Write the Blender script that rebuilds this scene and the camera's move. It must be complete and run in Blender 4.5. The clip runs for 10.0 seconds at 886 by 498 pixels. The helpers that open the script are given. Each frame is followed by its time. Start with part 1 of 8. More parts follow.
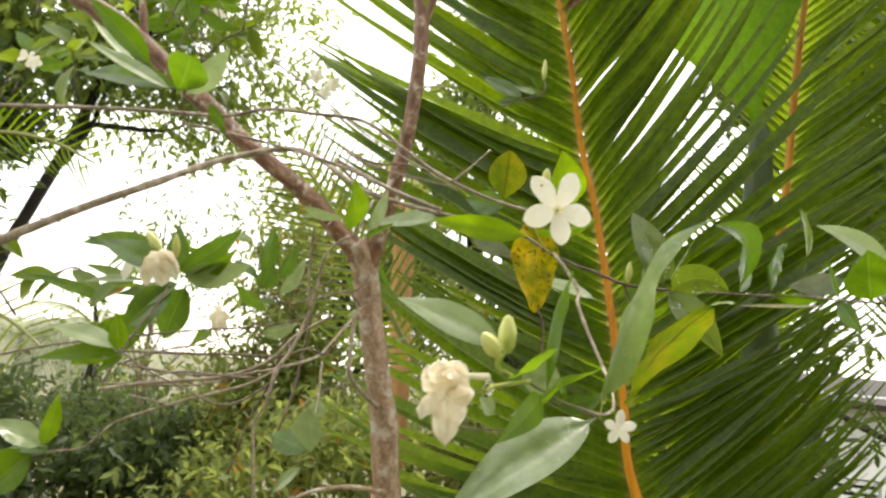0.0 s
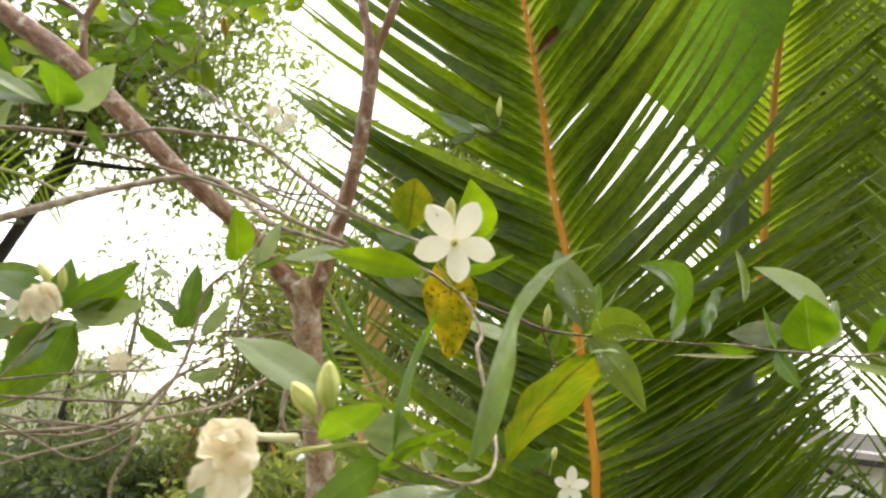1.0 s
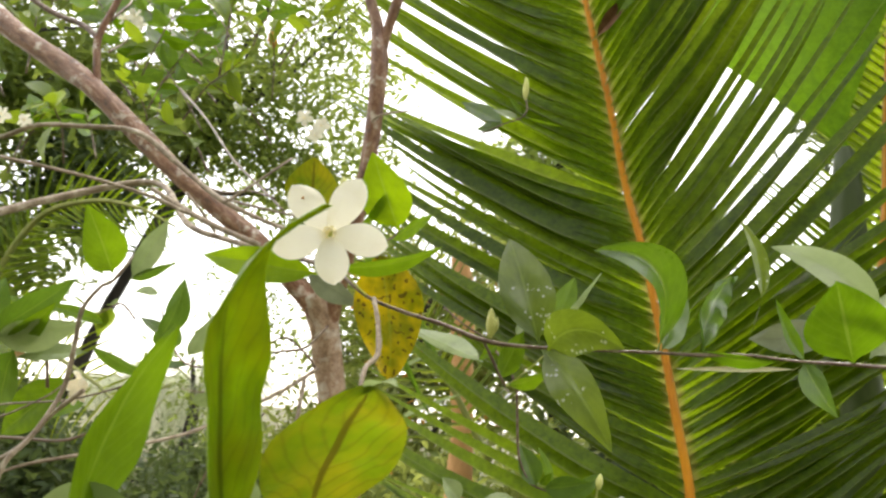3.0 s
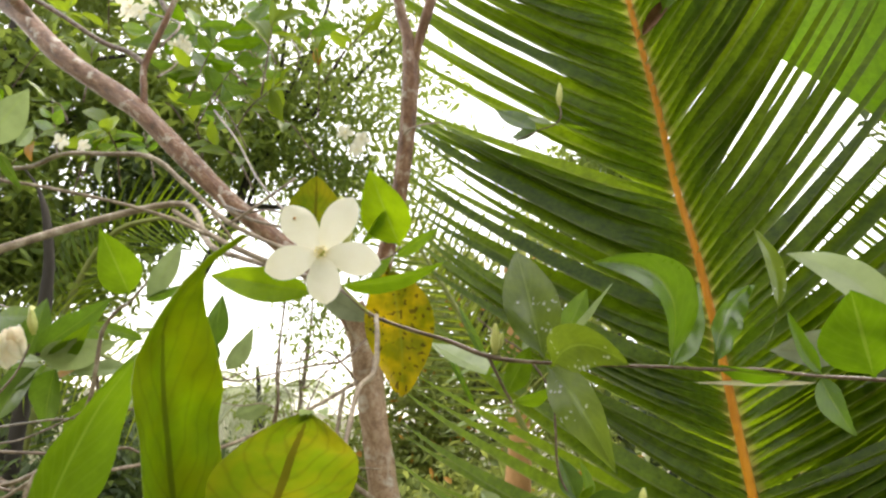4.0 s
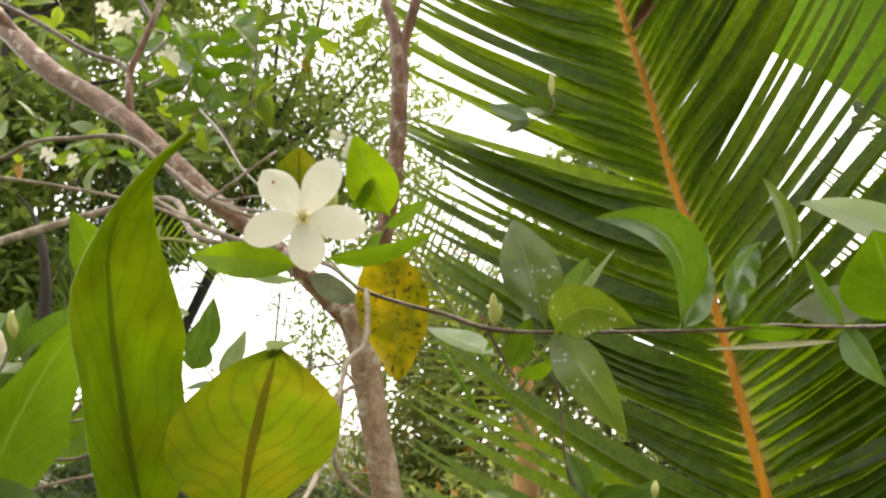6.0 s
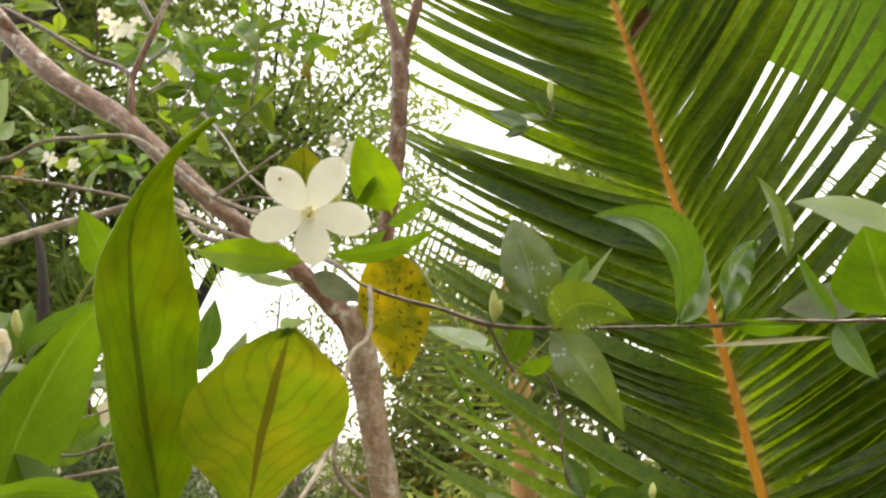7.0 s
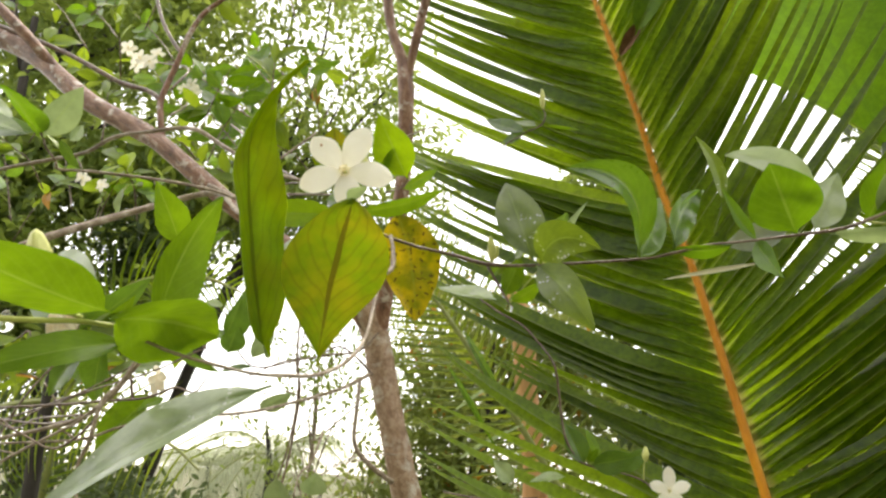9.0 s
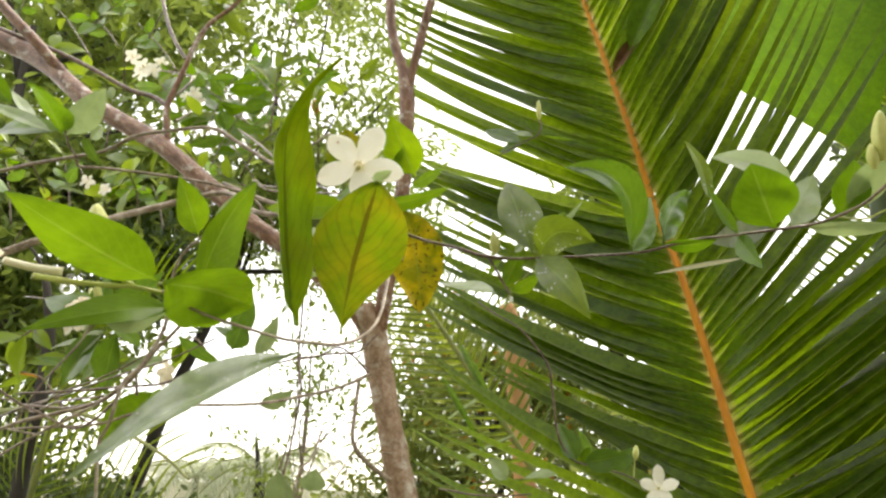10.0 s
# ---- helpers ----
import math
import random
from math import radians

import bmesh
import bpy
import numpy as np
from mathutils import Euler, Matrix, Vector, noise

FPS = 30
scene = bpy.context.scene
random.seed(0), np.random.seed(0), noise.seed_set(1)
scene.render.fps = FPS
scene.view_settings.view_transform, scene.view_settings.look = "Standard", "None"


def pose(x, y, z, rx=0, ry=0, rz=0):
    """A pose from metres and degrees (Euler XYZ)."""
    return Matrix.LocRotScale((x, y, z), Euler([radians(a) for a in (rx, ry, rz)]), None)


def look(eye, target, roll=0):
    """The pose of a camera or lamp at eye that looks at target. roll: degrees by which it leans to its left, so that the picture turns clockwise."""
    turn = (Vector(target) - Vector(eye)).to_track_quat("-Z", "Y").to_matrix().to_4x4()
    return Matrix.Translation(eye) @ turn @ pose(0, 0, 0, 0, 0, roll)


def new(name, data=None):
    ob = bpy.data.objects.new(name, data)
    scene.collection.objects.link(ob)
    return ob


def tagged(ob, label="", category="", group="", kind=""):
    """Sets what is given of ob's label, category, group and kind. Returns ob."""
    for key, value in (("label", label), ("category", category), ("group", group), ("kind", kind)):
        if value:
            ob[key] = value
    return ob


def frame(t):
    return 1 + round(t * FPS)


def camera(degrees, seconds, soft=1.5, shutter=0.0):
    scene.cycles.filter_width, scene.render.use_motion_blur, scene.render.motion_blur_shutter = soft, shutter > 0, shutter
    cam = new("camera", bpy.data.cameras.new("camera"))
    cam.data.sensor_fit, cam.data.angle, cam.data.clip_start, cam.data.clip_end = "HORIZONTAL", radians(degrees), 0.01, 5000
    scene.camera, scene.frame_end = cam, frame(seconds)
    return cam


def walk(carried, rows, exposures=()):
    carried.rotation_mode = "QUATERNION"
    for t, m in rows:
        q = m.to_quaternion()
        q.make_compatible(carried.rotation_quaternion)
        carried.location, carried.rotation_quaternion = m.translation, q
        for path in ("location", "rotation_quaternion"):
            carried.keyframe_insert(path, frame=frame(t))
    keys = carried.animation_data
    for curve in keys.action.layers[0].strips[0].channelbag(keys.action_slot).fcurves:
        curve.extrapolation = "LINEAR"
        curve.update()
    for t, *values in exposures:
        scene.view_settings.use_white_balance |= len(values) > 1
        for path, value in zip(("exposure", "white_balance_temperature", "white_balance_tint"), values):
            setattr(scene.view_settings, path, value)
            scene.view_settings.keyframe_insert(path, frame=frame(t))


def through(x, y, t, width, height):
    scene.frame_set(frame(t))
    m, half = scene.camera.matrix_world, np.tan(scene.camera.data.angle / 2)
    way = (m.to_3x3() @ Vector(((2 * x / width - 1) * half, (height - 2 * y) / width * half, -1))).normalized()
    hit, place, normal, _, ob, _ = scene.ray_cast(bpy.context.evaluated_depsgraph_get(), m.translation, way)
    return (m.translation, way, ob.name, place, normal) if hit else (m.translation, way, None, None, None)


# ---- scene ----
PATH = [
    (0, (-0.0234, -0.0353, 1.4035), (-0.2224, 1.9187, 1.7808), 5.86),
    (0.5, (0.0038, -0.0180, 1.4100), (-0.2342, 1.9191, 1.8469), 5.23),
    (1, (0.0248, 0.0107, 1.4132), (-0.1565, 1.9361, 1.9233), 6.80),
    (1.5, (0.0327, 0.0402, 1.4119), (-0.1344, 1.9656, 1.9265), 6.64),
    (2, (0.0400, 0.0801, 1.4222), (-0.2273, 2.0021, 1.9064), 7.45),
    (2.2, (0.0521, 0.0867, 1.4257), (-0.2620, 1.9927, 1.9437), 7.25),
    (3.3, (0.1175, 0.1060, 1.4382), (-0.4586, 1.9583, 1.9254), 6.16),
    (3.5, (0.1235, 0.1069, 1.4391), (-0.5071, 1.9442, 1.9151), 6.09),
    (4, (0.1266, 0.1115, 1.4427), (-0.5308, 1.9311, 1.9494), 6.02),
    (4.5, (0.1215, 0.1251, 1.4386), (-0.5092, 1.9546, 1.9439), 5.00),
    (5, (0.1204, 0.1325, 1.4367), (-0.5196, 1.9541, 1.9583), 4.15),
    (5.5, (0.1223, 0.1350, 1.4329), (-0.5251, 1.9481, 1.9748), 3.69),
    (6.8, (0.1240, 0.1282, 1.4238), (-0.5417, 1.9297, 1.9819), 4.28),
    (7, (0.1239, 0.1283, 1.4228), (-0.5235, 1.9327, 1.9929), 4.01),
    (7.5, (0.1277, 0.1151, 1.4159), (-0.5338, 1.9148, 1.9848), 4.07),
    (8, (0.1333, 0.1010, 1.4006), (-0.5334, 1.9027, 1.9568), 3.38),
    (8.5, (0.1386, 0.0886, 1.3806), (-0.5203, 1.8772, 1.9861), 3.18),
    (9, (0.1432, 0.0782, 1.3679), (-0.5144, 1.8524, 2.0159), 2.70),
    (9.5, (0.1418, 0.0698, 1.3557), (-0.4821, 1.8393, 2.0482), 2.47),
    (10, (0.1436, 0.0586, 1.3490), (-0.4896, 1.8262, 2.0378), 3.21),
]
SOFT = 2.45
SKY, SUN, CLOUD = 0.10, 0.9, 7.5
EXPOSURES = [(0.0, 2.17, 7150, 11), (2.0, 2.17, 7150, 11), (4.0, 2.15, 7100, 11), (5.5, 2.03, 7250, 11), (7.5, 2.04, 7250, 11), (10.0, 2.11, 7200, 11)]
cam = camera(66.9, 10.0, SOFT, 0.5)
walk(cam, [(t, look(eye, target, roll)) for t, eye, target, roll in PATH], EXPOSURES)

# ---- sky and light: bright overcast after rain ----
world = bpy.data.worlds.new("overcast_sky")
scene.world = world
world.use_nodes = True
wn, wl = world.node_tree.nodes, world.node_tree.links
wn.clear()
sky = wn.new("ShaderNodeTexSky")
sky.sky_type, sky.sun_disc = "NISHITA", False
sky.sun_elevation, sky.sun_rotation = radians(64), radians(345)
sky.air_density, sky.dust_density, sky.ozone_density = 1.0, 1.0, 1.0
pale = wn.new("ShaderNodeMix")
pale.data_type = "RGBA"
pale.inputs[0].default_value = 0.72
pale.inputs[7].default_value = (CLOUD, CLOUD, CLOUD * 0.99, 1)
bg = wn.new("ShaderNodeBackground")
bg.inputs["Strength"].default_value = SKY
wo = wn.new("ShaderNodeOutputWorld")
wl.new(sky.outputs[0], pale.inputs[6])
wl.new(pale.outputs[2], bg.inputs["Color"])
wl.new(bg.outputs[0], wo.inputs[0])

sun_data = bpy.data.lights.new("sun", "SUN")
sun_data.energy, sun_data.angle, sun_data.color = SUN, radians(14), (1.0, 0.96, 0.9)
sun = new("sun", sun_data)
sun.matrix_world = look((0.8, 4.0, 8.0), (0, 1.0, 1.5))


# ---- materials ----
def ramp(nodes, stops):
    r = nodes.new("ShaderNodeValToRGB")
    while len(r.color_ramp.elements) < len(stops):
        r.color_ramp.elements.new(0.5)
    for e, (p, c) in zip(r.color_ramp.elements, stops):
        e.position, e.color = p, (*c, 1)
    return r


def start(name):
    m = bpy.data.materials.new(name)
    m.use_nodes = True
    n, l = m.node_tree.nodes, m.node_tree.links
    n.clear()
    return m, n, l


def noise_node(n, l, vec, scale, detail=4.0, rough=0.6):
    t = n.new("ShaderNodeTexNoise")
    t.inputs["Scale"].default_value, t.inputs["Detail"].default_value, t.inputs["Roughness"].default_value = scale, detail, rough
    l.new(vec, t.inputs["Vector"])
    return t.outputs["Fac"]


def mixed(n, l, fac, a, b, mode="MIX"):
    m = n.new("ShaderNodeMix")
    m.data_type, m.blend_type = "RGBA", mode
    if isinstance(fac, float):
        m.inputs[0].default_value = fac
    else:
        l.new(fac, m.inputs[0])
    for sock, v in ((m.inputs[6], a), (m.inputs[7], b)):
        if isinstance(v, tuple):
            sock.default_value = (*v, 1)
        else:
            l.new(v, sock)
    return m.outputs[2]


def sums(n, l, op, a, b=0.0, clamp=False):
    m = n.new("ShaderNodeMath")
    m.operation, m.use_clamp = op, clamp
    for sock, v in ((m.inputs[0], a), (m.inputs[1], b)):
        if isinstance(v, (int, float)):
            sock.default_value = v
        else:
            l.new(v, sock)
    return m.outputs[0]


def leaf_material(name, dark, light, glow, through=0.4, rough=0.34, spots=0.0, yellow=0.0, veins=1.0, coat=0.0, random_from="object", edge=(0.5, 0.4, 0.02), heel=None, rib=(0.30, 0.42, 0.06), shine=0.5, net=0.22, mid_w=0.022, rust=0.0):
    """A broad leaf: blotches, midrib and side veins laid out along its own length, light passing through."""
    m, n, l = start(name)
    uv = n.new("ShaderNodeUVMap")
    uv.uv_map = "along"
    sep = n.new("ShaderNodeSeparateXYZ")
    l.new(uv.outputs[0], sep.inputs[0])
    tc = n.new("ShaderNodeTexCoord")
    if random_from == "object":
        rnd = n.new("ShaderNodeObjectInfo").outputs["Random"]
    else:
        rnd = n.new("ShaderNodeNewGeometry").outputs["Random Per Island"]
    blotch = noise_node(n, l, tc.outputs["Object"], 90.0 if random_from == "object" else 6.0)
    v = sums(n, l, "ADD", sums(n, l, "MULTIPLY", sums(n, l, "SUBTRACT", blotch, 0.30), 2.0), sums(n, l, "MULTIPLY", rnd, 0.4))
    if random_from == "object":
        cloud = noise_node(n, l, tc.outputs["Object"], 34.0, 2.0)
        v = sums(n, l, "ADD", v, sums(n, l, "MULTIPLY", sums(n, l, "SUBTRACT", cloud, 0.5), 1.4))
    col = mixed(n, l, sums(n, l, "SUBTRACT", v, 0.12, True), dark, light)
    lum = mixed(n, l, sums(n, l, "SUBTRACT", v, 0.12, True), tuple(0.6 * c for c in glow), glow)
    if rust > 0:
        dead = sums(n, l, "GREATER_THAN", rnd, 1.0 - rust)
        col = mixed(n, l, dead, col, (0.42, 0.20, 0.035))
        lum = mixed(n, l, dead, lum, (0.50, 0.25, 0.03))
    across = sums(n, l, "ABSOLUTE", sums(n, l, "SUBTRACT", sep.outputs[1], 0.5))
    if yellow > 0:
        big = noise_node(n, l, tc.outputs["Object"], 55.0, 3.0)
        amt = sums(n, l, "MULTIPLY", sums(n, l, "SUBTRACT", big, 0.42, True), 5.0 * yellow, True)
        col = mixed(n, l, amt, col, edge)
        lum = mixed(n, l, amt, lum, tuple(min(1.0, 1.3 * c) for c in edge))
    if spots > 0:
        vor = n.new("ShaderNodeTexVoronoi")
        vor.inputs["Scale"].default_value = 430.0
        l.new(tc.outputs["Object"], vor.inputs["Vector"])
        small = noise_node(n, l, tc.outputs["Object"], 120.0, 2.0)
        if yellow > 0.4:
            dot = sums(n, l, "GREATER_THAN", noise_node(n, l, tc.outputs["Object"], 330.0, 1.0, 0.4), 0.64)
        else:
            dot = sums(n, l, "MULTIPLY", sums(n, l, "LESS_THAN", vor.outputs["Distance"], 0.32), sums(n, l, "GREATER_THAN", small, 0.66 - 0.12 * spots))
        tone = (0.07, 0.035, 0.01) if yellow > 0.4 else (0.55, 0.58, 0.45)
        col = mixed(n, l, sums(n, l, "MULTIPLY", dot, 0.75), col, tone)
        lum = mixed(n, l, sums(n, l, "MULTIPLY", dot, 0.75), lum, tuple(0.6 * c for c in tone))
    if heel:
        at_base = sums(n, l, "SUBTRACT", 1.1, sums(n, l, "MULTIPLY", sep.outputs[0], 42.0), True)
        col = mixed(n, l, at_base, col, heel)
        lum = mixed(n, l, at_base, lum, heel)
    bump_h = noise_node(n, l, tc.outputs["Object"], 420.0, 2.0)
    if veins > 0:
        phase = sums(n, l, "ADD", sums(n, l, "MULTIPLY", sep.outputs[0], 25.0), sums(n, l, "MULTIPLY", across, -20.0))
        wob = sums(n, l, "MULTIPLY", noise_node(n, l, tc.outputs["Object"], 45.0, 3.0), 5.0)
        side = sums(n, l, "POWER", sums(n, l, "ABSOLUTE", sums(n, l, "SINE", sums(n, l, "ADD", phase, wob))), 16.0)
        mid = sums(n, l, "LESS_THAN", across, mid_w)
        line = sums(n, l, "MAXIMUM", sums(n, l, "MULTIPLY", side, net), mid)
        fine = sums(n, l, "MULTIPLY", line, 0.42 * veins)
        col = mixed(n, l, fine, col, tuple(0.5 * d + 0.5 * e for d, e in zip(light, rib)))
        lum = mixed(n, l, sums(n, l, "MULTIPLY", line, 0.5 * veins), lum, rib)
        bump_h = sums(n, l, "ADD", sums(n, l, "MULTIPLY", bump_h, 0.35), sums(n, l, "MULTIPLY", line, -0.8))
    bump = n.new("ShaderNodeBump")
    bump.inputs["Strength"].default_value, bump.inputs["Distance"].default_value = 0.25, 0.0006 if random_from == "object" else 0.002
    l.new(bump_h, bump.inputs["Height"])
    p = n.new("ShaderNodeBsdfPrincipled")
    l.new(col, p.inputs["Base Color"])
    l.new(sums(n, l, "ADD", sums(n, l, "MULTIPLY", blotch, 0.25), rough - 0.12), p.inputs["Roughness"])
    l.new(bump.outputs[0], p.inputs["Normal"])
    p.inputs["Coat Roughness"].default_value = 0.14
    if coat > 0:
        wet = sums(n, l, "MULTIPLY", sums(n, l, "SUBTRACT", noise_node(n, l, tc.outputs["Object"], 70.0, 3.0), 0.47, True), 9.0, True)
        l.new(sums(n, l, "MULTIPLY", wet, min(1.0, 2.0 * coat)), p.inputs["Coat Weight"])
    p.inputs["Specular IOR Level"].default_value = shine
    tr = n.new("ShaderNodeBsdfTranslucent")
    l.new(lum, tr.inputs["Color"])
    mx = n.new("ShaderNodeMixShader")
    mx.inputs[0].default_value = through
    l.new(p.outputs[0], mx.inputs[1])
    l.new(tr.outputs[0], mx.inputs[2])
    out = n.new("ShaderNodeOutputMaterial")
    l.new(mx.outputs[0], out.inputs[0])
    return m


def solid_material(name, stops, scale, rough=0.8, bump=0.4, depth=0.002, stretch=(1, 1, 1), patch=None, coat=0.0, along=False, dash=0.0):
    """Bark, stems, soil: noise at two scales through a ramp, with relief and optional lichen patches."""
    m, n, l = start(name)
    tc = n.new("ShaderNodeTexCoord")
    mp = n.new("ShaderNodeMapping")
    mp.inputs["Scale"].default_value = stretch
    if along:
        uv = n.new("ShaderNodeUVMap")
        uv.uv_map = "along"
        l.new(uv.outputs[0], mp.inputs[0])
    else:
        l.new(tc.outputs["Object"], mp.inputs[0])
    big = noise_node(n, l, mp.outputs[0], scale, 6.0, 0.65)
    fine = noise_node(n, l, mp.outputs[0], scale * 6.5, 4.0, 0.7)
    v = sums(n, l, "ADD", sums(n, l, "MULTIPLY", big, 0.72), sums(n, l, "MULTIPLY", fine, 0.28))
    r = ramp(n, stops)
    l.new(v, r.inputs[0])
    col = r.outputs[0]
    if patch:
        tone, where = patch
        pn = noise_node(n, l, tc.outputs["Object"], scale * 0.9, 3.0, 0.55)
        pn = sums(n, l, "ADD", pn, sums(n, l, "MULTIPLY", sums(n, l, "SUBTRACT", fine, 0.5), 0.22))
        col = mixed(n, l, sums(n, l, "MULTIPLY", sums(n, l, "SUBTRACT", pn, where, True), 7.0, True), col, tone)
    if dash > 0:
        cross = n.new("ShaderNodeMapping")
        cross.inputs["Scale"].default_value = (4.5, 1.0, 1.0)
        l.new(uv.outputs[0], cross.inputs[0])
        mark = sums(n, l, "MULTIPLY", sums(n, l, "SUBTRACT", noise_node(n, l, cross.outputs[0], scale * 2.6, 2.0, 0.5), 0.60, True), 12.0, True)
        col = mixed(n, l, sums(n, l, "MULTIPLY", mark, dash), col, stops[0][1])
    b = n.new("ShaderNodeBump")
    b.inputs["Strength"].default_value, b.inputs["Distance"].default_value = bump, depth
    l.new(v, b.inputs["Height"])
    p = n.new("ShaderNodeBsdfPrincipled")
    l.new(col, p.inputs["Base Color"])
    p.inputs["Roughness"].default_value = rough
    p.inputs["Coat Weight"].default_value, p.inputs["Coat Roughness"].default_value = coat, 0.2
    l.new(b.outputs[0], p.inputs["Normal"])
    out = n.new("ShaderNodeOutputMaterial")
    l.new(p.outputs[0], out.inputs[0])
    return m


def petal_material(name, tone, aged, amount, through=0.35):
    m, n, l = start(name)
    tc = n.new("ShaderNodeTexCoord")
    a = noise_node(n, l, tc.outputs["Object"], 90.0, 4.0)
    fac = sums(n, l, "MULTIPLY", sums(n, l, "SUBTRACT", a, 0.6 - 0.25 * amount, True), 3.0 * amount, True)
    col = mixed(n, l, fac, tone, aged)
    b = n.new("ShaderNodeBump")
    b.inputs["Strength"].default_value, b.inputs["Distance"].default_value = 0.3, 0.0006
    l.new(noise_node(n, l, tc.outputs["Object"], 300.0, 2.0), b.inputs["Height"])
    p = n.new("ShaderNodeBsdfPrincipled")
    l.new(col, p.inputs["Base Color"])
    p.inputs["Roughness"].default_value = 0.55
    l.new(b.outputs[0], p.inputs["Normal"])
    tr = n.new("ShaderNodeBsdfTranslucent")
    l.new(col, tr.inputs["Color"])
    mx = n.new("ShaderNodeMixShader")
    mx.inputs[0].default_value = through
    l.new(p.outputs[0], mx.inputs[1])
    l.new(tr.outputs[0], mx.inputs[2])
    out = n.new("ShaderNodeOutputMaterial")
    l.new(mx.outputs[0], out.inputs[0])
    return m


def water_material(name):
    m, n, l = start(name)
    p = n.new("ShaderNodeBsdfPrincipled")
    p.inputs["Base Color"].default_value = (1, 1, 1, 1)
    p.inputs["Roughness"].default_value, p.inputs["IOR"].default_value = 0.0, 1.33
    p.inputs["Transmission Weight"].default_value = 1.0
    out = n.new("ShaderNodeOutputMaterial")
    l.new(p.outputs[0], out.inputs[0])
    return m


LEAF_BRIGHT = leaf_material("leaf_bright_green", (0.065, 0.140, 0.005), (0.160, 0.265, 0.010), (0.43, 0.66, 0.010), 0.48, shine=0.25, rough=0.4)
LEAF_MID = leaf_material("leaf_mid_green", (0.045, 0.105, 0.004), (0.085, 0.155, 0.007), (0.22, 0.42, 0.008), 0.40, shine=0.25, rough=0.4)
LEAF = leaf_material("leaf_green", (0.042, 0.096, 0.004), (0.102, 0.185, 0.009), (0.265, 0.445, 0.010), 0.42, shine=0.22, rough=0.42)
LEAF_OLD = leaf_material("leaf_olive", (0.055, 0.105, 0.004), (0.11, 0.165, 0.007), (0.25, 0.37, 0.008), 0.44, yellow=0.65, edge=(0.28, 0.26, 0.008), rib=(0.095, 0.055, 0.006), shine=0.3, rough=0.42, veins=1.6, net=0.38, mid_w=0.03)
LEAF_YELLOW = leaf_material("leaf_yellowing", (0.070, 0.092, 0.003), (0.165, 0.165, 0.006), (0.40, 0.39, 0.006), 0.42, spots=1.0, yellow=0.65, veins=0.5, edge=(0.66, 0.45, 0.008), shine=0.3)
LEAF_WET = leaf_material("leaf_wet_waxy", (0.042, 0.075, 0.007), (0.108, 0.152, 0.018), (0.27, 0.39, 0.02), 0.36, rough=0.36, spots=0.4, coat=0.35, shine=0.4)
# pale undersides; the sky's sheen on waxy leaves is put into this colour
LEAF_PALE = leaf_material("leaf_pale_underside_sheen", (0.19, 0.26, 0.105), (0.29, 0.355, 0.165), (0.40, 0.52, 0.20), 0.36, rough=0.36, coat=0.4, veins=0.6)
LEAF_OLD_TOP = leaf_material("leaf_olive_skin", (0.065, 0.120, 0.005), (0.115, 0.165, 0.008), (0.50, 0.70, 0.012), 0.66, yellow=0.32, edge=(0.38, 0.38, 0.008), rib=(0.13, 0.14, 0.014), shine=0.25, rough=0.45, veins=1.3, net=0.32, mid_w=0.03)
LEAF_PALE_SKIN = leaf_material("leaf_pale_skin", (0.20, 0.28, 0.11), (0.30, 0.38, 0.17), (0.80, 0.92, 0.55), 0.42, rough=0.4, coat=0.3, veins=0.9, spots=0.8)
LEAF_DRY = leaf_material("leaf_dry_grey", (0.11, 0.135, 0.085), (0.25, 0.285, 0.19), (0.28, 0.32, 0.18), 0.25, rough=0.6, veins=0.8, rib=(0.10, 0.08, 0.05))
# real wet gloss, with part of the sky glare put into the pale base colour
LEAF_GLOSS = leaf_material("leaf_glossy_wet", (0.12, 0.18, 0.065), (0.26, 0.33, 0.16), (0.52, 0.62, 0.32), 0.34, rough=0.22, coat=1.0, veins=0.5, spots=0.35, shine=0.6)
LEAF_SHINY = leaf_material("leaf_dark_shiny", (0.028, 0.075, 0.006), (0.070, 0.140, 0.012), (0.20, 0.38, 0.012), 0.36, rough=0.3, coat=0.7, shine=0.5)
LEAF_DARK = leaf_material("leaf_dark", (0.032, 0.076, 0.009), (0.070, 0.132, 0.015), (0.22, 0.40, 0.025), 0.34, rough=0.34, coat=0.15)
PALM = leaf_material("palm_leaflet", (0.016, 0.036, 0.003), (0.072, 0.122, 0.007), (0.36, 0.53, 0.014), 0.48, rough=0.38, veins=1.0, net=0.0, mid_w=0.06, rib=(0.36, 0.40, 0.11), heel=(0.36, 0.31, 0.10), shine=0.3)
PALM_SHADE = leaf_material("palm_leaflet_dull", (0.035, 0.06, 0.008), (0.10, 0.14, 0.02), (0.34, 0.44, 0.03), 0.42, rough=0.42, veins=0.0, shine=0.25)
PALM_LIGHT = leaf_material("palm_leaflet_yellow_green", (0.12, 0.17, 0.015), (0.22, 0.26, 0.03), (0.50, 0.62, 0.04), 0.42, rough=0.42, veins=0.0, shine=0.35)
BROAD = leaf_material("broad_backlit_leaf", (0.045, 0.11, 0.006), (0.075, 0.15, 0.01), (0.23, 0.44, 0.014), 0.55, rough=0.42, veins=1.2, net=0.5, rib=(0.12, 0.25, 0.01), shine=0.3)
# haze and glare over the distant palms are painted in as a paler leaflet colour
PALM_HAZE = leaf_material("palm_leaflet_haze", (0.20, 0.23, 0.14), (0.34, 0.37, 0.24), (0.60, 0.66, 0.40), 0.45, rough=0.4, veins=0.0, random_from="island")
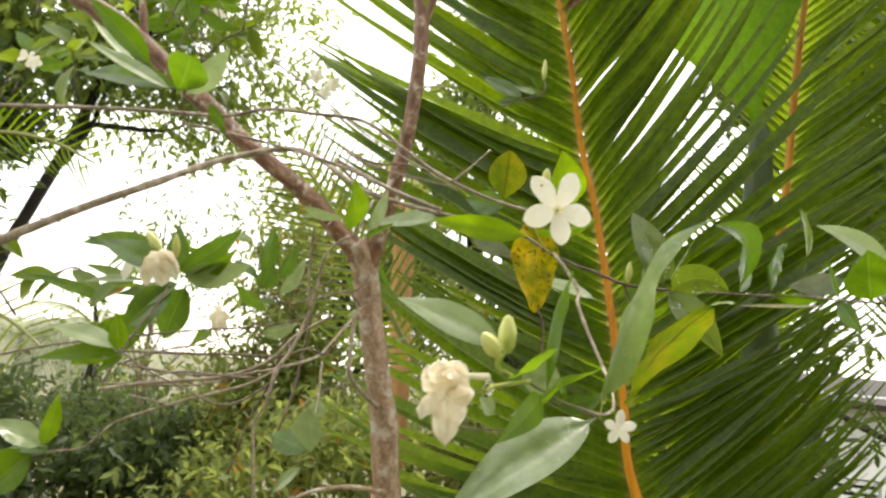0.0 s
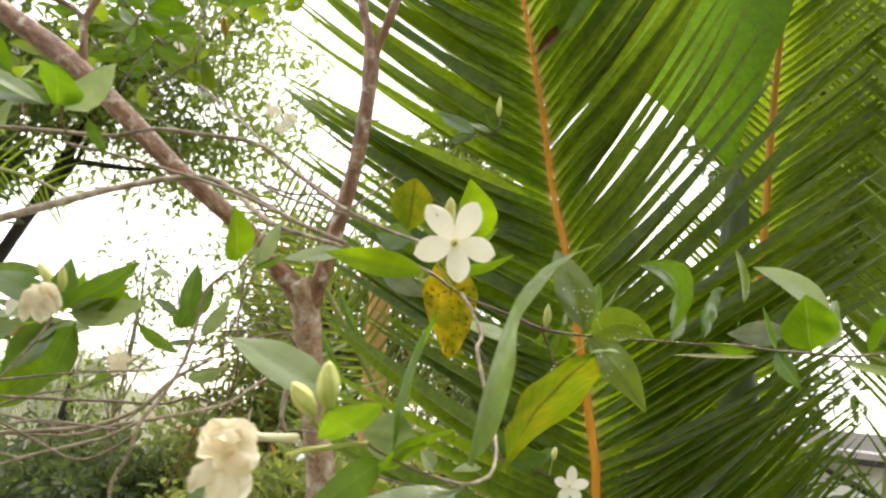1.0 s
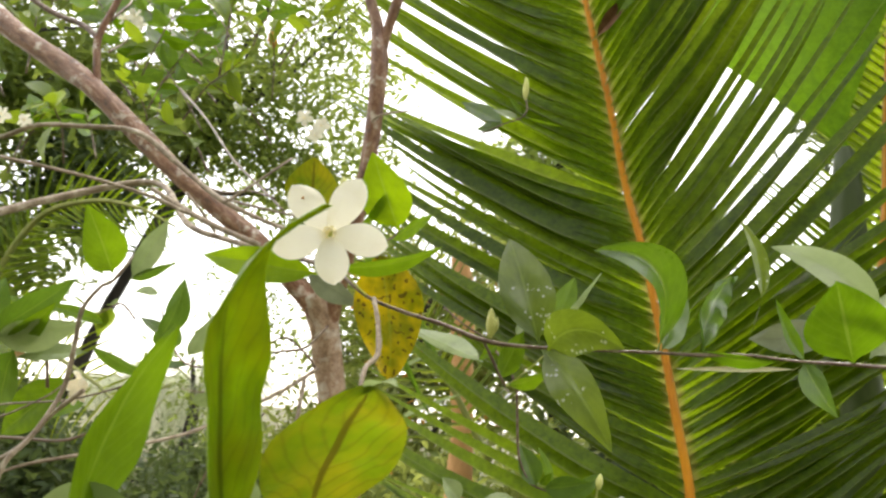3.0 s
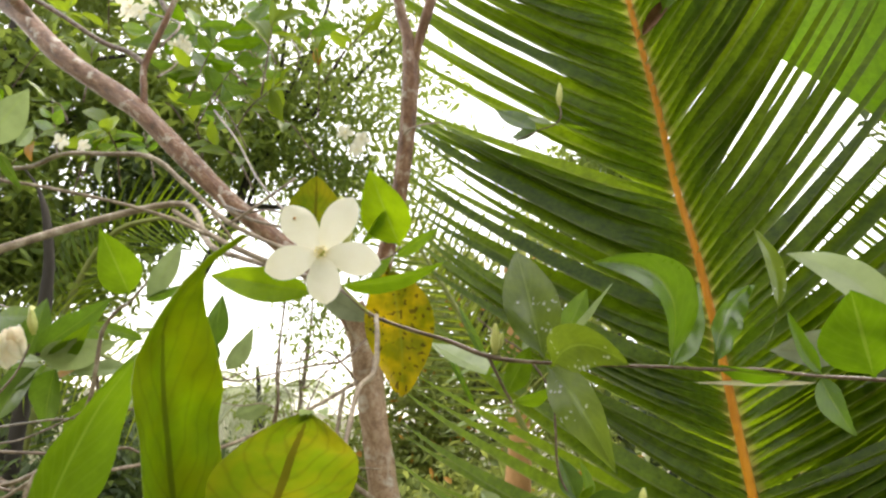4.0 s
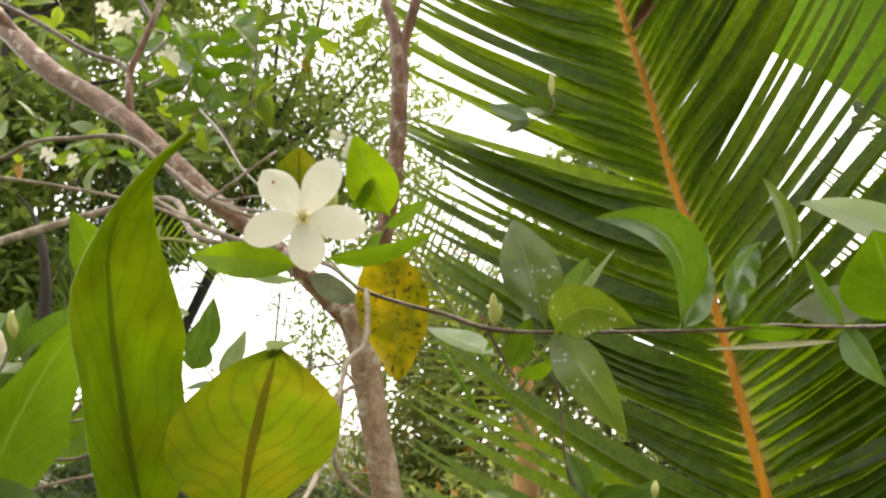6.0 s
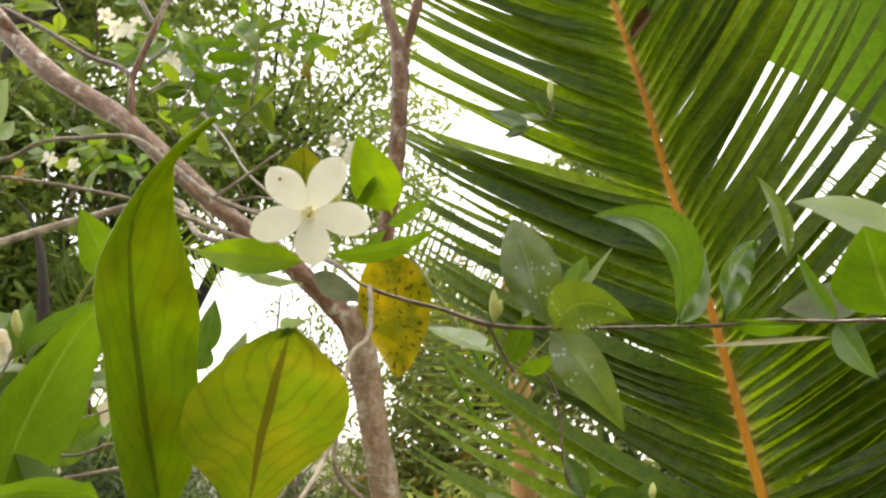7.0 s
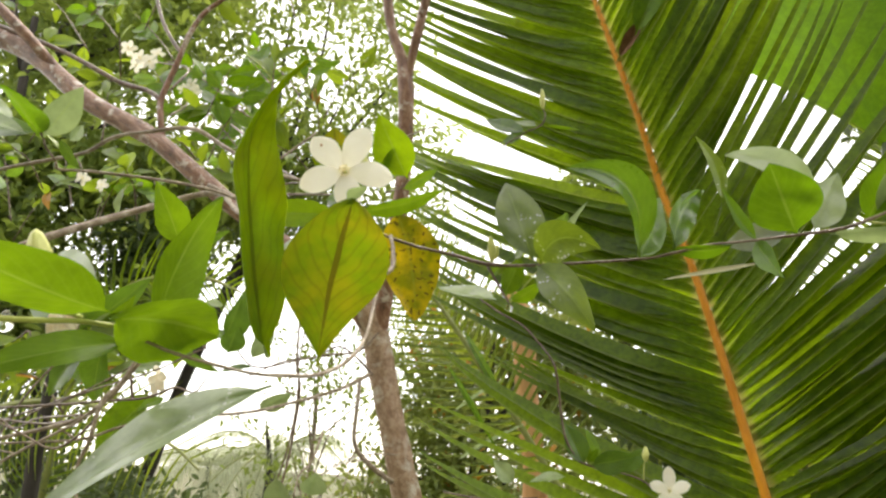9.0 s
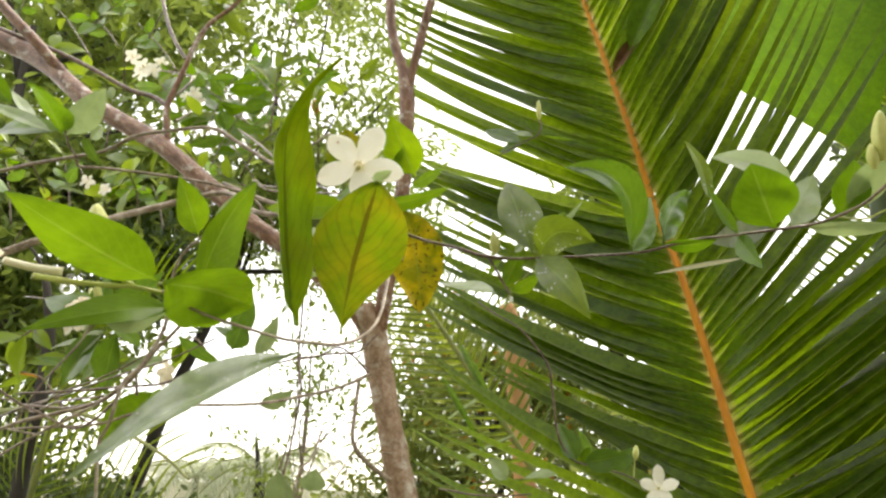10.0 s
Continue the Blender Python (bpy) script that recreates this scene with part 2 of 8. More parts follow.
CANOPY = leaf_material("canopy_leaf", (0.028, 0.056, 0.014), (0.118, 0.165, 0.040), (0.46, 0.58, 0.105), 0.44, rough=0.45, veins=0.0, random_from="island", shine=0.2)
# darker copy of the canopy leaf; the background trees' shade is in its colour
CANOPY_SHADE = leaf_material("shaded_canopy_leaf", (0.018, 0.036, 0.014), (0.060, 0.090, 0.034), (0.20, 0.27, 0.07), 0.38, rough=0.45, veins=0.0, random_from="island", shine=0.25)
THICKET = leaf_material("thicket_leaf", (0.062, 0.102, 0.025), (0.225, 0.265, 0.072), (0.53, 0.60, 0.14), 0.46, rough=0.5, veins=0.0, random_from="island", shine=0.3, rust=0.025)
SPRAY = leaf_material("crown_leaf", (0.042, 0.088, 0.008), (0.115, 0.178, 0.018), (0.42, 0.57, 0.030), 0.42, rough=0.36, coat=0.15, random_from="island", shine=0.35, veins=0.8, rust=0.02)
BARK = solid_material("bark_pinkish_brown", [(0.30, (0.10, 0.050, 0.026)), (0.46, (0.27, 0.165, 0.098)), (0.58, (0.40, 0.28, 0.19)), (0.74, (0.58, 0.48, 0.37))], 55.0, 0.65, 1.0, 0.003, (1.5, 0.8, 1), ((0.50, 0.44, 0.365), 0.53), coat=0.25, along=True, dash=0.8)
BARK_LIMB = solid_material("bark_wet_brown", [(0.34, (0.060, 0.024, 0.011)), (0.50, (0.21, 0.092, 0.048)), (0.60, (0.34, 0.20, 0.13)), (0.74, (0.60, 0.49, 0.39))], 70.0, 0.5, 1.0, 0.003, (0.55, 1.3, 1), ((0.56, 0.48, 0.41), 0.56), coat=0.3, along=True, dash=0.7)
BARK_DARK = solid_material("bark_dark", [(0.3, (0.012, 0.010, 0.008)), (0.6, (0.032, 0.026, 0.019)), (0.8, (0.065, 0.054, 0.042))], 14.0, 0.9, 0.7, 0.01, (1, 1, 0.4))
TWIG = solid_material("twig_brown", [(0.3, (0.036, 0.020, 0.012)), (0.50, (0.125, 0.075, 0.048)), (0.72, (0.38, 0.30, 0.22))], 120.0, 0.5, 0.5, 0.0006, coat=0.4)
TWIG_GREY = solid_material("twig_grey", [(0.3, (0.085, 0.060, 0.040)), (0.50, (0.25, 0.19, 0.135)), (0.72, (0.55, 0.48, 0.39))], 120.0, 0.7, 0.5, 0.0006, coat=0.2)
STALK = solid_material("stalk_yellow_green", [(0.3, (0.30, 0.36, 0.06)), (0.7, (0.50, 0.52, 0.14))], 150.0, 0.45, 0.2, 0.0004)
TAN = solid_material("dry_tan_fibre", [(0.3, (0.34, 0.17, 0.06)), (0.6, (0.55, 0.31, 0.14)), (0.8, (0.66, 0.44, 0.25))], 14.0, 0.9, 0.7, 0.006, (1, 1, 0.25))
CREAM = solid_material("flower_tube_cream", [(0.3, (0.62, 0.58, 0.36)), (0.7, (0.78, 0.74, 0.56))], 150.0, 0.5, 0.2, 0.0004)
BUD = solid_material("bud_lime", [(0.3, (0.46, 0.50, 0.13)), (0.7, (0.66, 0.66, 0.26))], 160.0, 0.45, 0.25, 0.0004)
RACHIS = solid_material("palm_rachis_orange", [(0.25, (0.42, 0.14, 0.008)), (0.55, (0.66, 0.27, 0.014)), (0.8, (0.72, 0.40, 0.05))], 16.0, 0.42, 0.25, 0.001, (1, 1, 0.3), coat=0.2)
RACHIS_GREEN = solid_material("frond_stalk_green", [(0.3, (0.10, 0.14, 0.03)), (0.7, (0.24, 0.24, 0.06))], 16.0, 0.45, 0.2, 0.001)
BANANA = solid_material("broad_leaf_stem_green", [(0.3, (0.03, 0.05, 0.012)), (0.7, (0.07, 0.10, 0.025))], 9.0, 0.5, 0.3, 0.004, (1, 1, 0.15))
HUSK = solid_material("dry_brown_sheath", [(0.3, (0.08, 0.035, 0.02)), (0.7, (0.26, 0.14, 0.08))], 60.0, 0.85, 0.6, 0.003)
PLASTER = solid_material("white_plaster", [(0.3, (0.66, 0.66, 0.62)), (0.7, (0.82, 0.82, 0.79))], 2.0, 0.85, 0.3, 0.002)
SOIL = solid_material("leaf_litter_soil", [(0.3, (0.05, 0.04, 0.025)), (0.5, (0.09, 0.09, 0.035)), (0.7, (0.14, 0.12, 0.07))], 3.0, 0.95, 0.8, 0.03)
PETAL = petal_material("petal_white", (0.95, 0.92, 0.81), (0.84, 0.76, 0.52), 0.3, 0.45)
PETAL_OLD = petal_material("petal_faded_cream", (0.95, 0.89, 0.74), (0.78, 0.58, 0.32), 0.6, 0.6)
PETAL_HEART = petal_material("flower_heart_cream", (0.93, 0.87, 0.62), (0.86, 0.74, 0.42), 0.6)
WATER = water_material("rain_water")


# ---- builders ----
def part(name, bm, material, parent, label="", smooth=True):
    me = bpy.data.meshes.new(name)
    bm.to_mesh(me)
    bm.free()
    if smooth:
        me.polygons.foreach_set("use_smooth", [True] * len(me.polygons))
    me.materials.append(material)
    ob = new(name, me)
    ob.parent = parent
    if label:
        tagged(ob, label)
    return ob


def thing(name, label, category, group="", kind="", at=(0, 0, 0)):
    ob = new(name)
    ob.empty_display_size = 0.05
    ob.location = at
    return tagged(ob, label, category, group, kind)


def place_under(ob, parent, m):
    """Parent ob with its world pose m."""
    ob.parent = parent
    base = Matrix.Identity(4)
    p = parent
    while p:
        base = p.matrix_basis @ base
        p = p.parent
    ob.matrix_basis = base.inverted() @ m


def spline(points, per=6):
    """Smooth run through (x, y, z, radius) points."""
    pts = [Vector(p) for p in points]
    pts = [2 * pts[0] - pts[1]] + pts + [2 * pts[-1] - pts[-2]]
    run = []
    for a, b, c, d in zip(pts, pts[1:], pts[2:], pts[3:]):
        for i in range(per):
            u = i / per
            run.append(0.5 * (2 * b + (c - a) * u + (2 * a - 5 * b + 4 * c - d) * u * u + (3 * b - a - 3 * c + d) * u ** 3))
    run.append(pts[-2].copy())
    return run


def tube(name, parent, points, material, sides=9, rough=0.08, per=6, label="", knots=0.0):
    """A tapered, slightly uneven stem through (x, y, z, radius)."""
    run = spline(points, per)
    bm = bmesh.new()
    uv = bm.loops.layers.uv.new("along")
    u = Vector((0.3, 0.2, 0.9))
    rings, far, girth = [], [0.0], 2 * math.pi * max(p[3] for p in run)
    for a, b in zip(run, run[1:]):
        far.append(far[-1] + (b - a).to_3d().length)
    for i, p in enumerate(run):
        d = (run[min(i + 1, len(run) - 1)].to_3d() - run[max(i - 1, 0)].to_3d()).normalized()
        u = (u - d * u.dot(d)).normalized()
        w = d.cross(u)
        r = p[3]
        swell = 1 + knots * max(0.0, math.sin(i * 1.7 + p[0] * 40) - 0.6)
        ring = []
        for k in range(sides):
            a = 2 * math.pi * k / sides
            q = u * math.cos(a) + w * math.sin(a)
            f = r * swell * (1 + rough * noise.noise(Vector((p[0] * 3 + q.x, p[1] * 3 + q.y, p[2] * 3 + q.z)) * 0.9 + Vector((i * 0.16, 0, 0))))
            ring.append(bm.verts.new(p.to_3d() + q * f))
        rings.append(ring)
    for i, (a, b) in enumerate(zip(rings, rings[1:])):
        for k in range(sides):
            fc = bm.faces.new((a[k], a[(k + 1) % sides], b[(k + 1) % sides], b[k]))
            for loop, (d, e) in zip(fc.loops, ((i, k), (i, k + 1), (i + 1, k + 1), (i + 1, k))):
                loop[uv].uv = (far[d], girth * e / sides)
    for ring, flip in ((rings[0], True), (rings[-1], False)):
        bm.faces.new(ring[::-1] if flip else ring)
    bmesh.ops.recalc_face_normals(bm, faces=bm.faces[:])
    ob = part(name, bm, material, None, label)
    if parent:
        place_under(ob, parent, Matrix.Identity(4))
    return ob


def blade(bm, uv, m, length, width, bow=0.0, side=0.0, fold=0.25, curl=0.0, wave=0.0, long=12, wide=6, shape=1.0, seed=0.0, stalk=0.05, blunt=0.0, drip=0.0, plump=0.85):
    """One leaf blade along x: bow lifts its middle, side bends it in its plane, fold makes a V, curl rolls the tip down, a low plump makes broad shoulders."""
    grid = []
    for i in range(long + 1):
        s = i / long
        if s < stalk:
            f = 0.04
        else:
            q = min(1.0, (s - stalk) / (1 - stalk) / (1 - drip))
            f = max(0.012, (math.sin(math.pi * q ** (0.8 / shape)) ** (plump if q ** (0.8 / shape) > 0.5 else max(plump, 0.7))) * (1 - (0.25 - 0.25 * blunt) * q * q))
            if blunt and q > 0.75:
                f = max(f, 0.45 * blunt * (1 - ((q - 0.75) / 0.25) ** 3))
            if drip:
                f = max(f, 0.13 * (1 - max(0.0, s - (1 - drip)) / drip))
        arch = 4 * s * (1 - s)
        cx = length * s
        cy = side * length * arch
        cz = bow * length * arch - curl * length * max(0.0, s - 0.7) ** 2 * 4
        slope = side * 4 * (1 - 2 * s)
        row = []
        for k in range(wide + 1):
            v = k / wide * 2 - 1
            half = 0.5 * width * f * v
            lift = fold * abs(half) - (0.02 * width * f if k * 2 == wide else 0.0) + wave * width * noise.noise(Vector((s * 5 + seed, v * 1.5, seed * 3.1))) * (0.25 + abs(v))
            row.append(bm.verts.new(m @ Vector((cx - half * slope * 0.7, cy + half, cz + lift))))
        grid.append(row)
    for i in range(long):
        for k in range(wide):
            f = bm.faces.new((grid[i][k], grid[i + 1][k], grid[i + 1][k + 1], grid[i][k + 1]))
            f.smooth = True
            if uv:
                for loop, (a, b) in zip(f.loops, ((i, k), (i + 1, k), (i + 1, k + 1), (i, k + 1))):
                    loop[uv].uv = (a / long, b / wide)


def frame_of(base, tip, facing):
    """Pose whose x runs from base to tip and whose z looks along facing as far as it can."""
    x = (Vector(tip) - Vector(base))
    length = x.length
    x.normalize()
    z = Vector(facing)
    z = (z - x * z.dot(x)).normalized()
    y = z.cross(x)
    m = Matrix((x, y, z)).transposed().to_4x4()
    m.translation = Vector(base)
    return m, length


leaf_count = [0]


def leaf(parent, base, tip, w, facing, material, bow=0.0, side=0.0, fold=0.25, curl=0.0, wave=0.05, shape=1.0, blunt=0.0, stalk=0.05, label="", under=None, drip=0.0, plump=0.85):
    """One leaf; under: the material of its lower skin, where that differs."""
    leaf_count[0] += 1
    m, length = frame_of(base, tip, facing)
    bm = bmesh.new()
    uv = bm.loops.layers.uv.new("along")
    blade(bm, uv, Matrix.Identity(4), length, w, bow, side, fold, curl, wave, 18, 8, shape, leaf_count[0] * 1.37, stalk, blunt, drip, plump)
    if under:
        top = len(bm.faces)
        blade(bm, uv, Matrix.Translation((0, 0, -0.00008)), length, w, bow, side, fold, curl, wave, 18, 8, shape, leaf_count[0] * 1.37, stalk, blunt, drip, plump)
        bm.faces.ensure_lookup_table()
        for f in bm.faces[top:]:
            f.material_index = 1
    ob = part("leaf", bm, material, None, label)
    if under:
        ob.data.materials.append(under)
    place_under(ob, parent, m)
    return ob


def petal(parent, base, tip, w, facing, material, bow=0.12, fold=-0.15, wave=0.06, side=0.0, name="petal", label="", sharp=0.62):
    leaf_count[0] += 1
    m, length = frame_of(base, tip, facing)
    bm = bmesh.new()
    uv = bm.loops.layers.uv.new("along")
    grid = []
    long, wide = 14, 8
    for i in range(long + 1):
        s = i / long
        f = 0.36 + 0.64 * math.sin(math.pi / 2 * min(1.0, s / 0.55)) ** 1.2 if s < 0.55 else max(0.02, (1 - ((s - 0.55) / 0.452) ** 2.2) ** sharp)
        arch = 4 * s * (1 - s)
        row = []
        for k in range(wide + 1):
            v = k / wide * 2 - 1
            half = 0.5 * w * f * v
            z = bow * length * arch + fold * half * v + wave * w * (noise.noise(Vector((s * 3, v, leaf_count[0] * 2.3))) + 0.5 * noise.noise(Vector((s * 7, v * 3, leaf_count[0] * 1.3))))
            row.append(bm.verts.new((length * s, side * length * arch + half, z)))
        grid.append(row)
    for i in range(long):
        for k in range(wide):
            bm.faces.new((grid[i][k], grid[i + 1][k], grid[i + 1][k + 1], grid[i][k + 1]))
    ob = part(name, bm, material, None, label)
    place_under(ob, parent, m)
    return ob


def bud(parent, base, tip, w, material=None, label="closed lime-yellow flower bud"):
    """A closed bud: twisted spindle of overlapping petals on a small calyx."""
    m, length = frame_of(base, tip, (0.3, -0.9, 0.2))
    bm = bmesh.new()
    rings = []
    for i in range(15):
        s = i / 14
        r = 0.5 * w * (0.22 + 0.74 * math.sin(math.pi * s ** 0.85) ** 0.8) * (1 if s < 0.96 else 0.3)
        if s < 0.1:
            r = 0.22 * w
        rings.append([bm.verts.new((length * s, r * (1 + 0.09 * math.cos(5 * a + 5 * s)) * math.cos(a), r * (1 + 0.09 * math.cos(5 * a + 5 * s)) * math.sin(a))) for a in [2 * math.pi * k / 20 for k in range(20)]])
    for a, b in zip(rings, rings[1:]):
        for k in range(20):
            bm.faces.new((a[k], b[k], b[(k + 1) % 20], a[(k + 1) % 20]))
    bm.faces.new(rings[0])
    bm.faces.new(rings[-1][::-1])
    bmesh.ops.recalc_face_normals(bm, faces=bm.faces[:])
    ob = part("bud", bm, material or BUD, None, label)
    place_under(ob, parent, m)
    return ob


def drop(parent, at, r):
    """A hanging drop of rain water."""
    bm = bmesh.new()
    bmesh.ops.create_uvsphere(bm, u_segments=16, v_segments=10, radius=r)
    for v in bm.verts:
        if v.co.z > 0:
            v.co.z *= 1.25
            v.co.x *= 1 - 0.45 * v.co.z / r / 1.25
            v.co.y *= 1 - 0.45 * v.co.z / r / 1.25
    ob = part("water_drop", bm, WATER, None, "hanging drop of rain water")
    place_under(ob, parent, Matrix.Translation(at))
    return ob


def flower(parent, centre, tips, facing, w, material, tube_to=None, label="open white five-petalled flower"):
    """Five petals round a small cream crown, with the throat tube behind."""
    c, n = Vector(centre), Vector(facing).normalized()
    ob = None
    bm = bmesh.new()
    m, _ = frame_of(c - n * 0.002, c + n * 0.006, (0, 0, 1))
    k0 = w / 0.012
    for k in range(10):
        ang = 2 * math.pi * k / 10
        u, v = Vector((0, math.cos(ang), math.sin(ang))), Vector((0, -math.sin(ang), math.cos(ang)))
        hgt = (0.0062 if k % 2 else 0.0048) * k0
        b0, b1 = bm.verts.new(u * 0.0020 * k0 + v * 0.0008 * k0), bm.verts.new(u * 0.0020 * k0 - v * 0.0008 * k0)
        b2, b3 = bm.verts.new(u * 0.0022 * k0 + v * 0.0006 * k0 + Vector((hgt * 0.6, 0, 0))), bm.verts.new(u * 0.0022 * k0 - v * 0.0006 * k0 + Vector((hgt * 0.6, 0, 0)))
        b4 = bm.verts.new(u * (0.0012 if k % 2 else 0.0026) * k0 + Vector((hgt, 0, 0)))
        bm.faces.new((b0, b1, b3, b2))
        bm.faces.new((b2, b3, b4))
    ring = [bm.verts.new((0.0008 * k0, 0.003 * k0 * math.cos(k * math.pi / 5), 0.003 * k0 * math.sin(k * math.pi / 5))) for k in range(10)]
    bm.faces.new(ring)
    ob = part("flower", bm, PETAL_HEART, None, label)
    place_under(ob, parent, m)
    for t in tips:
        d = (Vector(t) - c).normalized()
        petal(ob, c + d * 0.0012 * w / 0.012, t, w, n + d * 0.1, material, sharp=0.72)
    if tube_to:
        e = Vector(tube_to)
        tube("flower_tube", ob, [(*(c - n * 0.001), 0.0016), (*((c + e) / 2 - Vector((0, 0, 0.001))), 0.0013), (*e, 0.0010)], STALK, 8, 0.02)
    return ob

# ---- ground ----
bm = bmesh.new()
for i in range(61):
    for j in range(61):
        x, y = (i - 30) / 30, (j - 30) / 30
        X, Y = 60 * x * abs(x) ** 1.6 - 0.5, 60 * y * abs(y) ** 1.6 + 2
        bm.verts.new((X, Y, 0.10 * noise.noise(Vector((X * 0.35, Y * 0.35, 0))) - 0.04 * min(abs(X) + abs(Y), 20)))
bm.verts.ensure_lookup_table()
for i in range(60):
    for j in range(60):
        bm.faces.new([bm.verts[k] for k in (i * 61 + j, (i + 1) * 61 + j, (i + 1) * 61 + j + 1, i * 61 + j + 1)])
ground = part("ground", bm, SOIL, None)
tagged(ground, "uneven soil with leaf litter under the trees", "ground", kind="structure")
bm = bmesh.new()
bmesh.ops.create_circle(bm, cap_ends=True, radius=3000, segments=48, matrix=Matrix.Translation((0, 0, -1.2)))
horizon = part("ground_far", bm, SOIL, None)
tagged(horizon, "level ground reaching to the horizon", "ground", kind="structure")


# ---- palms ----
def leaflet_bm(bm, m, length, width, droop, fold, bow, uv, long=12, taper=1.1, sag=0.0):
    """One palm leaflet along x: a narrow folded strap, its tip hanging; sag bends it in its own plane."""
    grid = []
    for i in range(long + 1):
        s = i / long
        f = min(1.0, 0.82 + s * 4) * (1 - max(0.0, (s - 0.12) / 0.88) ** taper) + 0.012
        cz = bow * 4 * s * (1 - s) - droop * s ** 3
        half = 0.5 * width * f
        cy = sag * length * s ** 2.2
        row = [bm.verts.new(m @ Vector((length * s, cy + half * v, length * cz + fold * half * min(1.0, s * 5) * (1 - abs(v))))) for v in (-1, -0.5, 0, 0.5, 1)]
        grid.append(row)
    for i in range(long):
        for k in range(4):
            fc = bm.faces.new((grid[i][k], grid[i + 1][k], grid[i + 1][k + 1], grid[i][k + 1]))
            fc.smooth = False
            if uv:
                for loop, (a, b) in zip(fc.loops, ((i, k), (i + 1, k), (i + 1, k + 1), (i, k + 1))):
                    loop[uv].uv = (a / long, b / 4)


leaflet_sets = {}


def leaflet_set(material, width, taper, sag):
    """Eight leaflets of one kind, unit long, that all fronds share."""
    key = (material.name, width, taper, sag)
    if key not in leaflet_sets:
        leaflet_sets[key] = []
        for v in range(8):
            bm = bmesh.new()
            uv = bm.loops.layers.uv.new("along")
            leaflet_bm(bm, Matrix.Identity(4), 1.0, width * (0.92 + 0.08 * (v % 3)), 0.02 + 0.03 * (v % 4), 1.3 + 0.22 * (v % 4), 0.01 + 0.008 * (v % 3), uv, 12, taper, sag)
            me = bpy.data.meshes.new("leaflet")
            bm.to_mesh(me)
            bm.free()
            me.materials.append(material)
            leaflet_sets[key].append(me)
    return leaflet_sets[key]


def frond(parent, points, count, lengths, angles, face, roll=28.0, lift=0.0, seed=1, span=(0.05, 0.98), material=None, label="", joined=None, skip=(), thin=(), blade_of=None, width=0.042, sag=(0.0, 0.0), full=1.2, twist=(), droop=(0.05, 0.3)):
    """A feather frond: rachis through (x, y, z, radius), leaflets on both sides. lengths and angles run from base to tip; angles
    are a pair for the two sides, each (at base, at tip) or a table of (place, angle)."""
    rng = random.Random(seed)
    run = spline(points, 14)
    if joined is None:
        rachis = tube("frond", parent, points, material or RACHIS, 10, 0.03, 8, label)
    n = Vector(face).normalized()
    far = [0.0]
    for a, b in zip(run, run[1:]):
        far.append(far[-1] + (b - a).length)
    for i in range(count):
        s = span[0] + (span[1] - span[0]) * i / (count - 1)
        for sgn in (-1, 1):
            q = min(0.999, max(0.0, s + rng.uniform(-0.15, 0.15) / count)) * far[-1]
            k = next(j for j in range(len(run) - 1) if far[j + 1] > q)
            p = run[k].lerp(run[k + 1], (q - far[k]) / (far[k + 1] - far[k]))
            t = (run[k + 1].to_3d() - run[k].to_3d()).normalized()
            out_ = n.cross(t).normalized() * sgn
            nn = t.cross(out_ * sgn).normalized()
            def along(pair):
                return pair[0] + (pair[1] - pair[0]) * s
            turn = angles[0] if sgn < 0 else angles[1]
            if isinstance(turn[0], tuple):
                a = float(np.interp(s, [g[0] for g in turn], [g[1] for g in turn]))
            else:
                a = turn[1] + (turn[0] - turn[1]) * (1 - s) ** 2.5
            a = radians(a + rng.uniform(-1.8, 1.8))
            d = (t * math.cos(a) + out_ * math.sin(a) + nn * (lift + rng.uniform(-0.035, 0.035))).normalized()
            if len(lengths) == 3:
                ln = lengths[0] + (lengths[1] - lengths[0]) * min(1, s * 2) if s < 0.5 else lengths[1] + (lengths[2] - lengths[1]) * (s * 2 - 1)
            else:
                ln = along(lengths)
            ln *= rng.uniform(0.9, 1.07)
            for side_of, s0, s1, cut in skip:
                if side_of == sgn and s0 <= s <= s1:
                    ln *= cut
            z = (nn - d * nn.dot(d)).normalized()
            y = z.cross(d)
            lean = next((g[3] for g in twist if g[0] == sgn and g[1] <= s <= g[2]), roll)
            r = radians(lean * sgn + rng.uniform(-7, 7))
            z, y = z * math.cos(r) + y * math.sin(r), y * math.cos(r) - z * math.sin(r)
            m = Matrix((d * ln, y * ln, z * ln)).transposed().to_4x4()
            m.translation = p.to_3d() + out_ * 0.5 * p[3] - nn * 0.5 * p[3]
            if joined is None:
                taper = next((g[3] for g in thin if g[0] == sgn and g[1] <= s <= g[2]), full)
                bend = sag[0] if sgn < 0 else sag[1]
                if isinstance(bend, tuple):
                    bend = float(np.interp(s, [g[0] for g in bend], [g[1] for g in bend]))
                bend = round(round(bend / 0.015) * 0.015 * (1 if y.z < 0 else -1), 3)
                ob = new("leaflet", leaflet_set(blade_of or PALM, width, taper, bend)[rng.randrange(8)])
                place_under(ob, rachis, m)
            else:
                bmj, uvj = joined
                leaflet_bm(bmj, m, 1.0, 0.05 * rng.uniform(0.9, 1.1), rng.uniform(*droop), 0.6, 0.01, uvj, 6)
    return None if joined is not None else rachis


